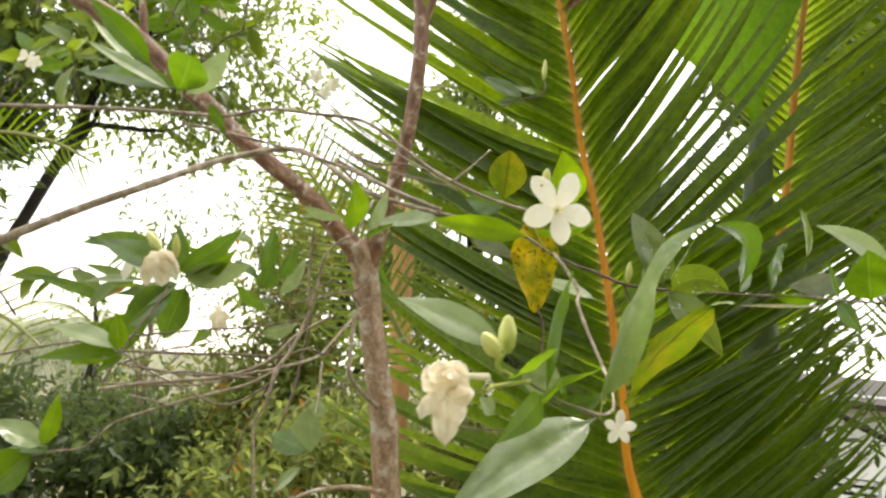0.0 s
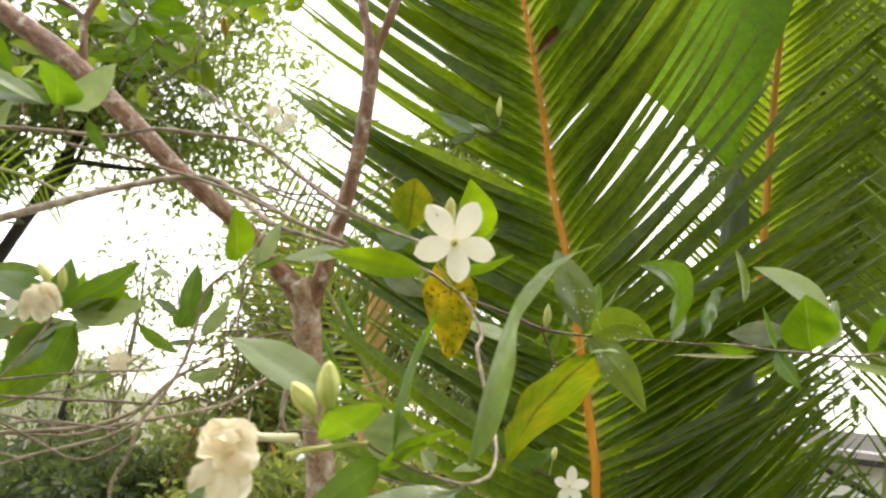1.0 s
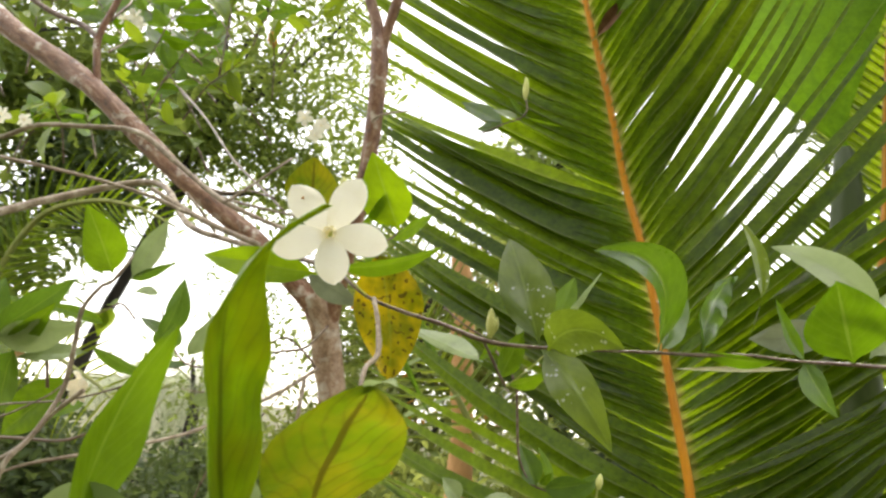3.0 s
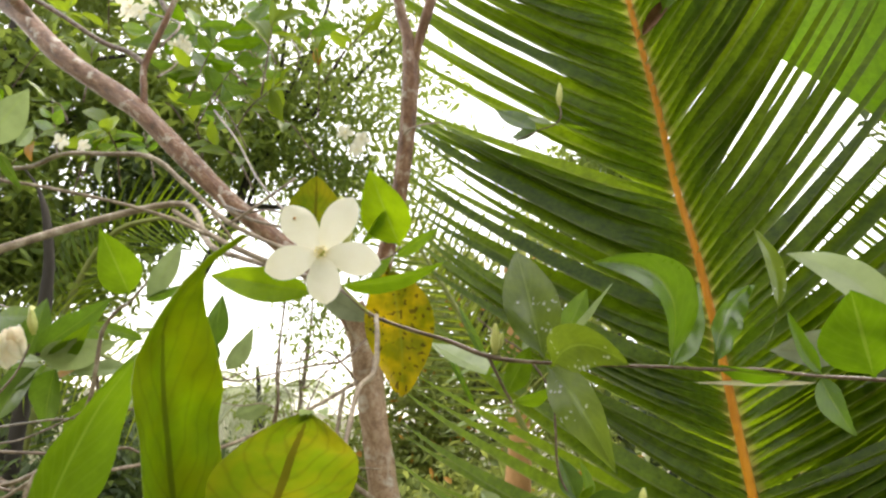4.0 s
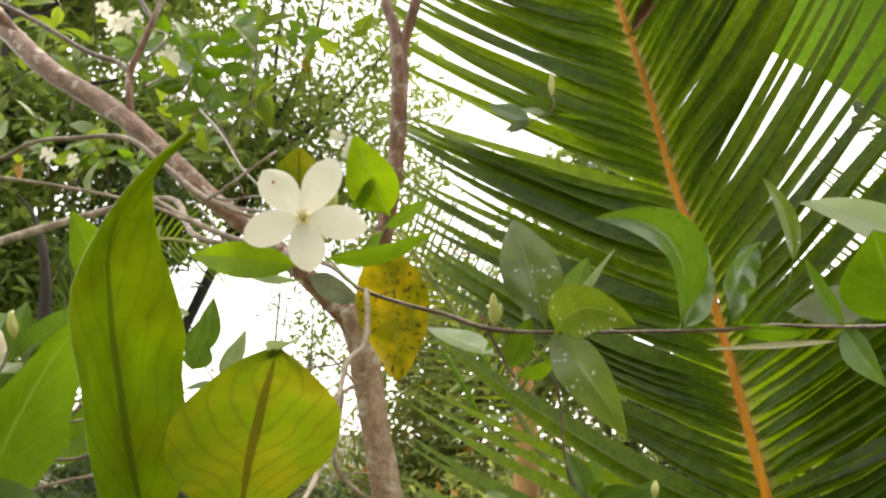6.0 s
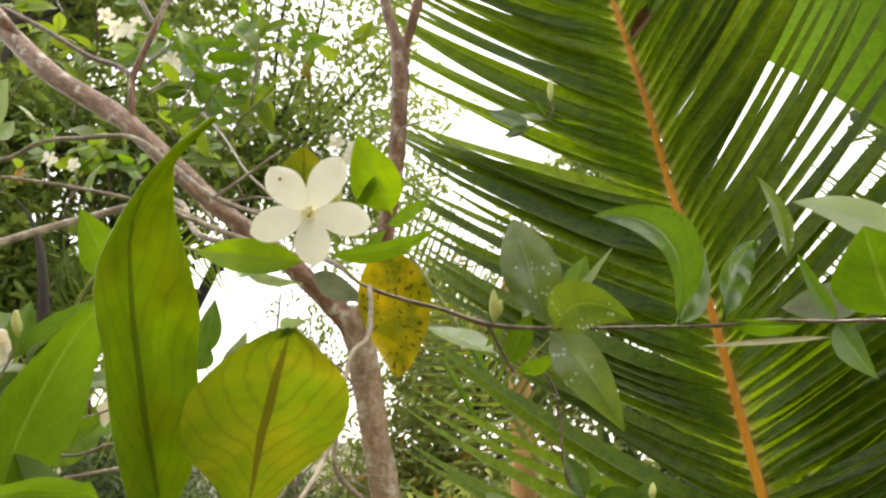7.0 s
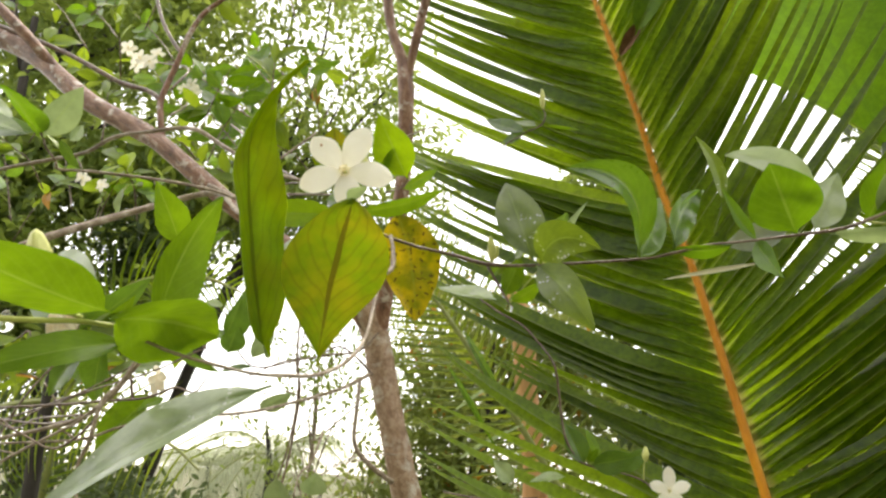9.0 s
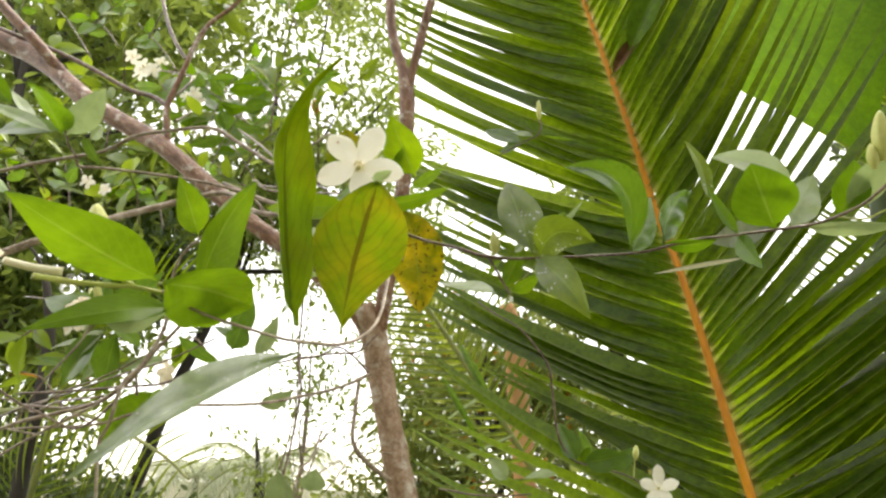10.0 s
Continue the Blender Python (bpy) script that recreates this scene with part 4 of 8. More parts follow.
def house(label, x0, x1, y, z0, z1):
    """A far low house: plastered wall with an opening through it, louvred window, and a dark overhanging roof."""
    ob = thing("house", label, "house", at=(x0, y, z0))
    wx0, wx1, wz0, wz1 = x0 + 0.45, x0 + 1.35, z0 + 0.75, z0 + 1.45

    def slab(name, x_a, x_b, y_a, y_b, z_a, z_b, material, parent, tilt=0.0, note=""):
        bm = bmesh.new()
        bmesh.ops.create_cube(bm, size=1.0)
        bmesh.ops.scale(bm, vec=(x_b - x_a, y_b - y_a, z_b - z_a), verts=bm.verts)
        bmesh.ops.bevel(bm, geom=bm.edges[:], offset=0.004, segments=1, affect="EDGES")
        made = part(name, bm, material, None, note, smooth=False)
        place_under(made, parent, Matrix.Translation(((x_a + x_b) / 2, (y_a + y_b) / 2, (z_a + z_b) / 2)) @ pose(0, 0, 0, tilt))
        return made
    slab("wall", x0, wx0, y, y + 0.2, z0, z1, PLASTER, ob)
    slab("wall", wx1, x1, y, y + 0.2, z0, z1, PLASTER, ob)
    slab("wall", wx0, wx1, y, y + 0.2, z0, wz0, PLASTER, ob)
    slab("wall", wx0, wx1, y, y + 0.2, wz1, z1, PLASTER, ob)
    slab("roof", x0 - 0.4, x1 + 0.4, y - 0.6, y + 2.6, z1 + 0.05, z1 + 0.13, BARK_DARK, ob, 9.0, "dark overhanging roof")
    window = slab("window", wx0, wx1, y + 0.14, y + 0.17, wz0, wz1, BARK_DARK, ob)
    for i in range(7):
        z = wz0 + (i + 0.5) * (wz1 - wz0) / 7
        slab("slat", wx0 + 0.02, wx1 - 0.02, y + 0.03, y + 0.11, z - 0.008, z + 0.008, PLASTER, window, 35.0)
    return ob


house("low house with white plastered walls and a louvred window", 3.75, 8.0, 9.7, -0.8, 1.75)

# ---- the flowering tree: trunk, limbs, and the twigs before the camera ----
tree = thing("flowering_tree", "small flowering tree with pinkish-brown bark, white flowers and wet green leaves", "tree")
tube("trunk", tree, [(0.0759, 1.1972, -0.0505, 0.03600), (0.0210, 1.0362, 0.6867, 0.03000), (-0.1356, 0.8675, 1.1870, 0.01828), (-0.1641, 0.8281, 1.3435, 0.01700), (-0.1762, 0.8183, 1.4003, 0.01564), (-0.1861, 0.8126, 1.4426, 0.01556), (-0.1964, 0.8069, 1.4848, 0.01581), (-0.2047, 0.7984, 1.5250, 0.01634), (-0.2109, 0.7902, 1.5481, 0.01672), (-0.2188, 0.7844, 1.5612, 0.01397)], BARK, 20, 0.16, 8, "mottled pinkish-brown trunk", 0.00)
tube("limb", tree, [(-0.2006, 0.8050, 1.4983, 0.00970), (-0.2099, 0.7965, 1.5318, 0.01250), (-0.2248, 0.7850, 1.5566, 0.01255), (-0.2506, 0.7685, 1.5820, 0.01150), (-0.2939, 0.7483, 1.6200, 0.01078), (-0.3661, 0.7317, 1.6691, 0.01083), (-0.4190, 0.7210, 1.7113, 0.01167), (-0.4958, 0.7078, 1.7728, 0.01273), (-0.5489, 0.7033, 1.8067, 0.01307), (-0.6395, 0.6862, 1.8590, 0.01318), (-0.7220, 0.6724, 1.9246, 0.01401), (-0.7942, 0.6615, 1.9694, 0.01508), (-0.9303, 0.6331, 2.0315, 0.01637), (-1.1703, 0.5958, 2.1612, 0.01693)], BARK_LIMB, 16, 0.16, 8, "thick slanting limb with pale blotches", 0.00)
tube("branch", tree, [(-0.6531, 0.6857, 1.8704, 0.00567), (-0.6938, 0.6733, 1.9103, 0.00785), (-0.7335, 0.6429, 1.9564, 0.00786), (-0.7900, 0.6150, 2.0137, 0.00743), (-0.8537, 0.5841, 2.0939, 0.00704), (-0.9328, 0.5356, 2.2291, 0.00612)], BARK_LIMB, 12, 0.12, 5, "", 0.00)
tube("branch", tree, [(-0.4992, 0.7099, 1.7796, 0.00339), (-0.5054, 0.7073, 1.7986, 0.00415), (-0.5073, 0.7043, 1.8133, 0.00441), (-0.5127, 0.7031, 1.8445, 0.00446), (-0.5004, 0.7023, 1.8870, 0.00400), (-0.4932, 0.7032, 1.9171, 0.00379), (-0.4858, 0.7040, 1.9485, 0.00382), (-0.4734, 0.7093, 1.9832, 0.00336), (-0.4442, 0.7235, 2.0264, 0.00289), (-0.4208, 0.7427, 2.1076, 0.00246)], BARK_LIMB, 10, 0.10, 5, "", 0.00)
tube("branch", tree, [(-0.5127, 0.7031, 1.8445, 0.00396), (-0.5388, 0.7007, 1.8620, 0.00351), (-0.5843, 0.6935, 1.8789, 0.00331), (-0.6606, 0.6777, 1.9224, 0.00339), (-0.7341, 0.6628, 1.9588, 0.00320), (-0.8240, 0.6474, 1.9988, 0.00302), (-0.9625, 0.6191, 2.0609, 0.00285)], TWIG, 10, 0.10, 5, "", 0.00)
tube("branch", tree, [(-0.4932, 0.7032, 1.9171, 0.00328), (-0.5106, 0.7004, 1.9378, 0.00281), (-0.5382, 0.6997, 1.9809, 0.00261), (-0.5668, 0.7017, 2.0409, 0.00270), (-0.6090, 0.6973, 2.1477, 0.00225)], TWIG, 10, 0.10, 5, "", 0.00)
tube("stem", tree, [(-0.1997, 0.8043, 1.5040, 0.00590), (-0.1961, 0.7946, 1.5375, 0.00885), (-0.1876, 0.7822, 1.5768, 0.00970), (-0.1752, 0.7667, 1.6312, 0.00996), (-0.1631, 0.7532, 1.6927, 0.00939), (-0.1569, 0.7406, 1.7485, 0.00913), (-0.1543, 0.7296, 1.7918, 0.00944), (-0.1554, 0.7255, 1.8219, 0.00980), (-0.1623, 0.7203, 1.8601, 0.00661), (-0.1743, 0.7154, 1.8964, 0.00639), (-0.1816, 0.7075, 1.9542, 0.00618), (-0.1823, 0.6918, 2.1066, 0.00481)], BARK_LIMB, 14, 0.12, 7, "upright stem forking in two", 0.00)
tube("stem", tree, [(-0.1557, 0.7269, 1.8119, 0.00712), (-0.1505, 0.7228, 1.8415, 0.00536), (-0.1400, 0.7133, 1.8741, 0.00593), (-0.1339, 0.7097, 1.9004, 0.00565), (-0.1180, 0.6971, 1.9558, 0.00506), (-0.1023, 0.6748, 2.0823, 0.00392)], BARK_LIMB, 12, 0.12, 5, "", 0.00)
tube("twig", tree, [(-0.1637, 0.7432, 1.7295, 0.00157), (-0.1541, 0.7307, 1.7468, 0.00135), (-0.1294, 0.7108, 1.7446, 0.00112), (-0.0997, 0.6916, 1.7369, 0.00072)], TWIG_GREY, 9, 0.08, 5, "", 0.00)
tube("branch", tree, [(-0.2011, 0.7874, 1.4795, 0.00221), (-0.1981, 0.7104, 1.4519, 0.00185), (-0.1881, 0.6128, 1.4278, 0.00147), (-0.1802, 0.5343, 1.4107, 0.00129), (-0.1869, 0.4553, 1.3986, 0.00111), (-0.2084, 0.4362, 1.3909, 0.00098), (-0.2342, 0.4274, 1.3816, 0.00088), (-0.2967, 0.4181, 1.3768, 0.00070)], TWIG_GREY, 9, 0.10, 5, "", 0.25)
tube("branch", tree, [(-0.1571, 0.3664, 1.3985, 0.00091), (-0.1741, 0.3688, 1.3884, 0.00084), (-0.1904, 0.3717, 1.3827, 0.00085), (-0.2261, 0.3784, 1.3706, 0.00086), (-0.2628, 0.3856, 1.3557, 0.00080), (-0.2848, 0.3931, 1.3377, 0.00073), (-0.3075, 0.3940, 1.3317, 0.00066), (-0.3648, 0.3965, 1.3144, 0.00057)], TWIG_GREY, 9, 0.10, 5, "", 0.25)
tube("branch", tree, [(-0.1604, 0.3676, 1.3898, 0.00076), (-0.1766, 0.3702, 1.3787, 0.00077), (-0.1926, 0.3718, 1.3743, 0.00069), (-0.2124, 0.3689, 1.3811, 0.00062), (-0.2368, 0.3636, 1.3905, 0.00062), (-0.2538, 0.3593, 1.4006, 0.00053)], TWIG, 9, 0.10, 5, "", 0.25)
tube("twig", tree, [(-0.2363, 0.4274, 1.3821, 0.00071), (-0.2514, 0.4212, 1.3903, 0.00061), (-0.2556, 0.4155, 1.3955, 0.00052)], TWIG, 9, 0.08, 5, "", 0.00)
tube("twig", tree, [(-0.2261, 0.3784, 1.3706, 0.00063), (-0.2442, 0.3802, 1.3725, 0.00055), (-0.2568, 0.3821, 1.3737, 0.00048)], TWIG_GREY, 9, 0.08, 5, "", 0.00)
tube("branch", tree, [(-0.1132, 0.3743, 1.5104, 0.00073), (-0.1195, 0.3636, 1.4851, 0.00070), (-0.1275, 0.3651, 1.4812, 0.00078), (-0.1378, 0.3687, 1.4703, 0.00094), (-0.1411, 0.3729, 1.4545, 0.00103), (-0.1460, 0.3778, 1.4332, 0.00111), (-0.1521, 0.3727, 1.4112, 0.00109), (-0.1571, 0.3664, 1.3985, 0.00114), (-0.1612, 0.3672, 1.3780, 0.00099), (-0.1670, 0.3688, 1.3664, 0.00099), (-0.1659, 0.3711, 1.3493, 0.00090), (-0.1616, 0.3755, 1.3168, 0.00082)], TWIG_GREY, 10, 0.10, 5, "", 0.30)
tube("branch", tree, [(-0.1701, 0.3673, 1.3922, 0.00066), (-0.2248, 0.3857, 1.3911, 0.00064), (-0.2541, 0.3966, 1.3858, 0.00066), (-0.2703, 0.3958, 1.3921, 0.00067), (-0.3021, 0.3953, 1.3962, 0.00059)], TWIG, 9, 0.10, 5, "", 0.00)
tube("twig", tree, [(-0.1486, 0.4294, 1.4397, 0.00059), (-0.1977, 0.4413, 1.4273, 0.00062), (-0.2614, 0.4626, 1.4200, 0.00077), (-0.3317, 0.4844, 1.4092, 0.00093), (-0.3911, 0.4961, 1.3987, 0.00097), (-0.4739, 0.5190, 1.3803, 0.00104)], TWIG, 9, 0.10, 5, "", 0.20)
tube("branch", tree, [(-0.2005, 0.7876, 1.4781, 0.00163), (-0.2136, 0.7805, 1.4937, 0.00130), (-0.2356, 0.7684, 1.5085, 0.00105), (-0.2514, 0.7454, 1.4925, 0.00092), (-0.2839, 0.7265, 1.4838, 0.00081), (-0.3216, 0.7094, 1.4616, 0.00068)], TWIG, 9, 0.10, 5, "", 0.00)
tube("branch", tree, [(-0.2822, 0.7537, 1.5062, 0.00094), (-0.2827, 0.7653, 1.4577, 0.00094), (-0.2918, 0.7765, 1.4130, 0.00093), (-0.3052, 0.7868, 1.3747, 0.00104), (-0.3267, 0.7980, 1.3298, 0.00104), (-0.3509, 0.8177, 1.2595, 0.00104)], TWIG, 9, 0.10, 5, "", 0.00)
tube("twig", tree, [(-0.1730, 0.8234, 1.3628, 0.00082), (-0.1935, 0.8006, 1.3827, 0.00069), (-0.2196, 0.7808, 1.3806, 0.00068), (-0.2439, 0.7630, 1.3635, 0.00067), (-0.2594, 0.7458, 1.3416, 0.00065)], TWIG_GREY, 9, 0.08, 5, "", 0.00)
tube("twig", tree, [(-0.2108, 0.8042, 1.4306, 0.00058), (-0.2093, 0.7794, 1.3901, 0.00056), (-0.2149, 0.7651, 1.3471, 0.00054)], TWIG_GREY, 9, 0.08, 5, "", 0.00)
tube("twig", tree, [(-0.1635, 0.8094, 1.3917, 0.00084), (-0.1986, 0.7795, 1.3892, 0.00073), (-0.2298, 0.7614, 1.3749, 0.00061)], TWIG_GREY, 9, 0.08, 5, "", 0.00)
tube("twig", tree, [(-0.2168, 0.8009, 1.5288, 0.00087), (-0.2172, 0.7799, 1.5347, 0.00075), (-0.2158, 0.7688, 1.5420, 0.00052)], TWIG, 9, 0.08, 5, "", 0.00)
tube("twig", tree, [(-0.1678, 0.7933, 1.3620, 0.00298), (-0.1849, 0.7710, 1.3775, 0.00271), (-0.1999, 0.7580, 1.3990, 0.00248), (-0.2016, 0.7586, 1.4321, 0.00230), (-0.2030, 0.7640, 1.4663, 0.00212)], TWIG_GREY, 9, 0.08, 5, "", 0.00)
tube("twig", tree, [(-0.1514, 0.8172, 1.2603, 0.00342), (-0.1857, 0.7757, 1.2690, 0.00286), (-0.2152, 0.7356, 1.2678, 0.00234), (-0.2431, 0.7069, 1.2561, 0.00188)], BARK, 9, 0.08, 5, "", 0.00)

tube("twig", tree, [(-0.2451, 0.6901, 1.5593, 0.00110), (-0.2466, 0.6952, 1.5160, 0.00120), (-0.2411, 0.6906, 1.4751, 0.00130), (-0.2349, 0.6918, 1.4486, 0.00140), (-0.2425, 0.7022, 1.4152, 0.00140), (-0.2462, 0.7028, 1.3814, 0.00130), (-0.2524, 0.7022, 1.3484, 0.00130), (-0.2665, 0.7027, 1.3055, 0.00120)], TWIG, 8, 0.10, 5, "thin dark hanging twig", 0.30)
tube("twig", tree, [(-0.2360, 0.6940, 1.4420, 0.00080), (-0.2439, 0.6785, 1.4456, 0.00070), (-0.2564, 0.6645, 1.4414, 0.00060), (-0.2674, 0.6488, 1.4426, 0.00050)], TWIG_GREY, 7, 0.10, 5, "", 0.30)
tube("twig", tree, [(-0.2881, 0.4097, 1.3996, 0.00090), (-0.2433, 0.4131, 1.4022, 0.00090), (-0.2034, 0.4147, 1.4052, 0.00090), (-0.1717, 0.4139, 1.4071, 0.00080), (-0.1545, 0.4173, 1.4137, 0.00080), (-0.1430, 0.4222, 1.4116, 0.00060), (-0.1345, 0.4214, 1.4212, 0.00040)], TWIG, 8, 0.10, 5, "", 0.40)
tube("twig", tree, [(-0.2845, 0.3983, 1.3740, 0.00120), (-0.2574, 0.3941, 1.3803, 0.00120), (-0.2279, 0.3914, 1.3850, 0.00120), (-0.1954, 0.3890, 1.3916, 0.00130), (-0.1679, 0.3826, 1.4038, 0.00120), (-0.1526, 0.3813, 1.4207, 0.00110), (-0.1303, 0.3728, 1.4338, 0.00100)], TWIG_GREY, 8, 0.10, 5, "", 0.40)
tube("twig", tree, [(-0.2791, 0.4046, 1.3917, 0.00080), (-0.2333, 0.3991, 1.3892, 0.00080), (-0.1954, 0.3890, 1.3916, 0.00070)], TWIG, 7, 0.10, 5, "", 0.30)
tube("twig", tree, [(-0.2912, 0.4236, 1.3900, 0.00070), (-0.2555, 0.4195, 1.4038, 0.00070), (-0.2250, 0.4160, 1.4113, 0.00060), (-0.1958, 0.4201, 1.4271, 0.00050), (-0.1789, 0.4206, 1.4410, 0.00040)], TWIG, 7, 0.10, 5, "", 0.30)

# flowering twig and its companions behind the open flower
tube("twig", tree, [(-0.4226, 0.3929, 1.5642, 0.00150), (-0.3345, 0.3827, 1.5632, 0.00139), (-0.2941, 0.3777, 1.5623, 0.00134), (-0.2481, 0.3728, 1.5603, 0.00129), (-0.2149, 0.3679, 1.5585, 0.00125), (-0.1868, 0.3623, 1.5626, 0.00121), (-0.1554, 0.3585, 1.5601, 0.00117), (-0.1213, 0.3569, 1.5565, 0.00129), (-0.0974, 0.3568, 1.5422, 0.00123), (-0.0757, 0.3546, 1.5278, 0.00107), (-0.0615, 0.3517, 1.5198, 0.00123), (-0.0438, 0.3506, 1.5127, 0.00095), (-0.0300, 0.3491, 1.5082, 0.00094), (-0.0165, 0.3466, 1.5044, 0.00079)], TWIG_GREY, 10, 0.10, 5, "", 0.25)
tube("twig", tree, [(-0.0614, 0.3507, 1.5195, 0.00074), (-0.0509, 0.3561, 1.5317, 0.00064), (-0.0408, 0.3642, 1.5462, 0.00055)], TWIG_GREY, 9, 0.08, 5, "", 0.00)
tube("twig", tree, [(-0.2468, 0.3730, 1.5589, 0.00074), (-0.2470, 0.3642, 1.5641, 0.00073), (-0.2409, 0.3558, 1.5666, 0.00072), (-0.2403, 0.3512, 1.5705, 0.00060)], TWIG, 9, 0.08, 5, "", 0.00)
tube("twig", tree, [(-0.2466, 0.3732, 1.5576, 0.00099), (-0.2488, 0.3786, 1.5552, 0.00100), (-0.2263, 0.3838, 1.5535, 0.00100), (-0.1775, 0.3947, 1.5468, 0.00098), (-0.1397, 0.4008, 1.5384, 0.00110), (-0.1185, 0.4068, 1.5311, 0.00109), (-0.1487, 0.4098, 1.5465, 0.00128), (-0.1095, 0.4072, 1.5279, 0.00153), (-0.0724, 0.4038, 1.5150, 0.00151)], TWIG_GREY, 10, 0.10, 5, "", 0.20)
tube("branch", tree, [(-0.3677, 0.3328, 1.4359, 0.00322), (-0.3408, 0.3513, 1.4604, 0.00308), (-0.3125, 0.3791, 1.4902, 0.00294), (-0.2812, 0.4074, 1.5190, 0.00280), (-0.2521, 0.4545, 1.5557, 0.00257), (-0.2015, 0.4765, 1.5747, 0.00221), (-0.1340, 0.4269, 1.5319, 0.00168), (-0.1024, 0.4182, 1.5213, 0.00150), (-0.0727, 0.4090, 1.5139, 0.00132)], TWIG_GREY, 12, 0.10, 5, "thin reddish-brown branch with wet nodes", 0.20)
tube("branch", tree, [(-0.0727, 0.4090, 1.5139, 0.00132), (-0.0237, 0.3855, 1.5006, 0.00112), (0.0002, 0.3762, 1.4866, 0.00078), (0.0155, 0.3849, 1.4821, 0.00086), (0.0322, 0.3913, 1.4788, 0.00093), (0.0499, 0.3950, 1.4737, 0.00108), (0.0714, 0.3991, 1.4729, 0.00076), (0.1241, 0.4087, 1.4757, 0.00066), (0.1406, 0.4007, 1.4750, 0.00085), (0.1557, 0.3935, 1.4755, 0.00061), (0.1737, 0.3857, 1.4736, 0.00058), (0.1913, 0.3807, 1.4731, 0.00073), (0.2069, 0.3756, 1.4726, 0.00071), (0.2153, 0.3714, 1.4738, 0.00070), (0.2248, 0.3631, 1.4758, 0.00067), (0.2329, 0.3543, 1.4809, 0.00073)], TWIG, 12, 0.10, 5, "thin reddish-brown branch with wet nodes", 0.20)
tube("twig", tree, [(0.2153, 0.3714, 1.4738, 0.00054), (0.2250, 0.3678, 1.4704, 0.00045), (0.2323, 0.3635, 1.4721, 0.00045), (0.2381, 0.3537, 1.4704, 0.00043)], STALK, 9, 0.08, 5, "", 0.00)
tube("twig", tree, [(0.0499, 0.3950, 1.4737, 0.00077), (0.0543, 0.3981, 1.4658, 0.00069), (0.0574, 0.4020, 1.4596, 0.00061), (0.0600, 0.4046, 1.4553, 0.00069)], TWIG, 9, 0.08, 5, "", 0.00)
drop(tree, (0.0600, 0.4050, 1.4524), 0.0020)
tube("twig", tree, [(0.0600, 0.4046, 1.4553, 0.00046), (0.0629, 0.4062, 1.4578, 0.00039), (0.0677, 0.4008, 1.4610, 0.00038), (0.0782, 0.3954, 1.4704, 0.00037)], STALK, 9, 0.08, 5, "", 0.00)
tube("twig", tree, [(-0.2792, 0.5756, 1.7020, 0.00115), (-0.2132, 0.5321, 1.6496, 0.00101), (-0.1554, 0.4884, 1.5993, 0.00088), (-0.1090, 0.4525, 1.5659, 0.00078), (-0.0739, 0.4255, 1.5407, 0.00060)], TWIG, 9, 0.08, 5, "", 0.00)
tube("twig", tree, [(-0.1617, 0.4615, 1.5749, 0.00106), (-0.1441, 0.4531, 1.5617, 0.00114), (-0.1179, 0.4443, 1.5519, 0.00098), (-0.0889, 0.4352, 1.5444, 0.00083), (-0.0638, 0.4259, 1.5376, 0.00059)], TWIG_GREY, 8, 0.10, 5, "", 0.40)
tube("twig", tree, [(-0.1661, 0.4630, 1.5636, 0.00094), (-0.1522, 0.4648, 1.5506, 0.00093), (-0.1478, 0.4761, 1.5410, 0.00094)], TWIG_GREY, 8, 0.10, 5, "", 0.40)
tube("twig", tree, [(-0.1474, 0.4527, 1.5645, 0.00091), (-0.1245, 0.4436, 1.5569, 0.00077), (-0.1082, 0.4434, 1.5584, 0.00065), (-0.0855, 0.4343, 1.5510, 0.00062)], TWIG, 8, 0.10, 5, "", 0.40)
tube("twig", tree, [(0.0034, 0.3763, 1.4860, 0.00100), (0.0111, 0.3638, 1.4739, 0.00100), (0.0176, 0.3501, 1.4597, 0.00110), (0.0162, 0.3415, 1.4525, 0.00094), (0.0205, 0.3285, 1.4369, 0.00089), (0.0266, 0.3107, 1.4187, 0.00074), (0.0293, 0.2923, 1.4061, 0.00068), (0.0278, 0.2751, 1.3987, 0.00064), (0.0237, 0.2613, 1.3964, 0.00067), (0.0190, 0.2513, 1.3956, 0.00047), (0.0113, 0.2401, 1.3970, 0.00051), (0.0011, 0.2347, 1.3997, 0.00046), (-0.0096, 0.2301, 1.4041, 0.00046), (-0.0121, 0.2257, 1.4062, 0.00051)], TWIG_GREY, 12, 0.10, 5, "bent grey-brown twig carrying wet leaves", 0.50)
tube("twig", tree, [(-0.0120, 0.2258, 1.4055, 0.00068), (-0.0149, 0.2178, 1.4051, 0.00071), (-0.0204, 0.2099, 1.4038, 0.00075), (-0.0251, 0.2020, 1.4027, 0.00078), (-0.0267, 0.1921, 1.4011, 0.00079)], STALK, 10, 0.30, 5, "", 0.50)
drop(tree, (-0.0271, 0.2042, 1.4017), 0.0022)
drop(tree, (-0.0269, 0.2039, 1.4037), 0.0015)

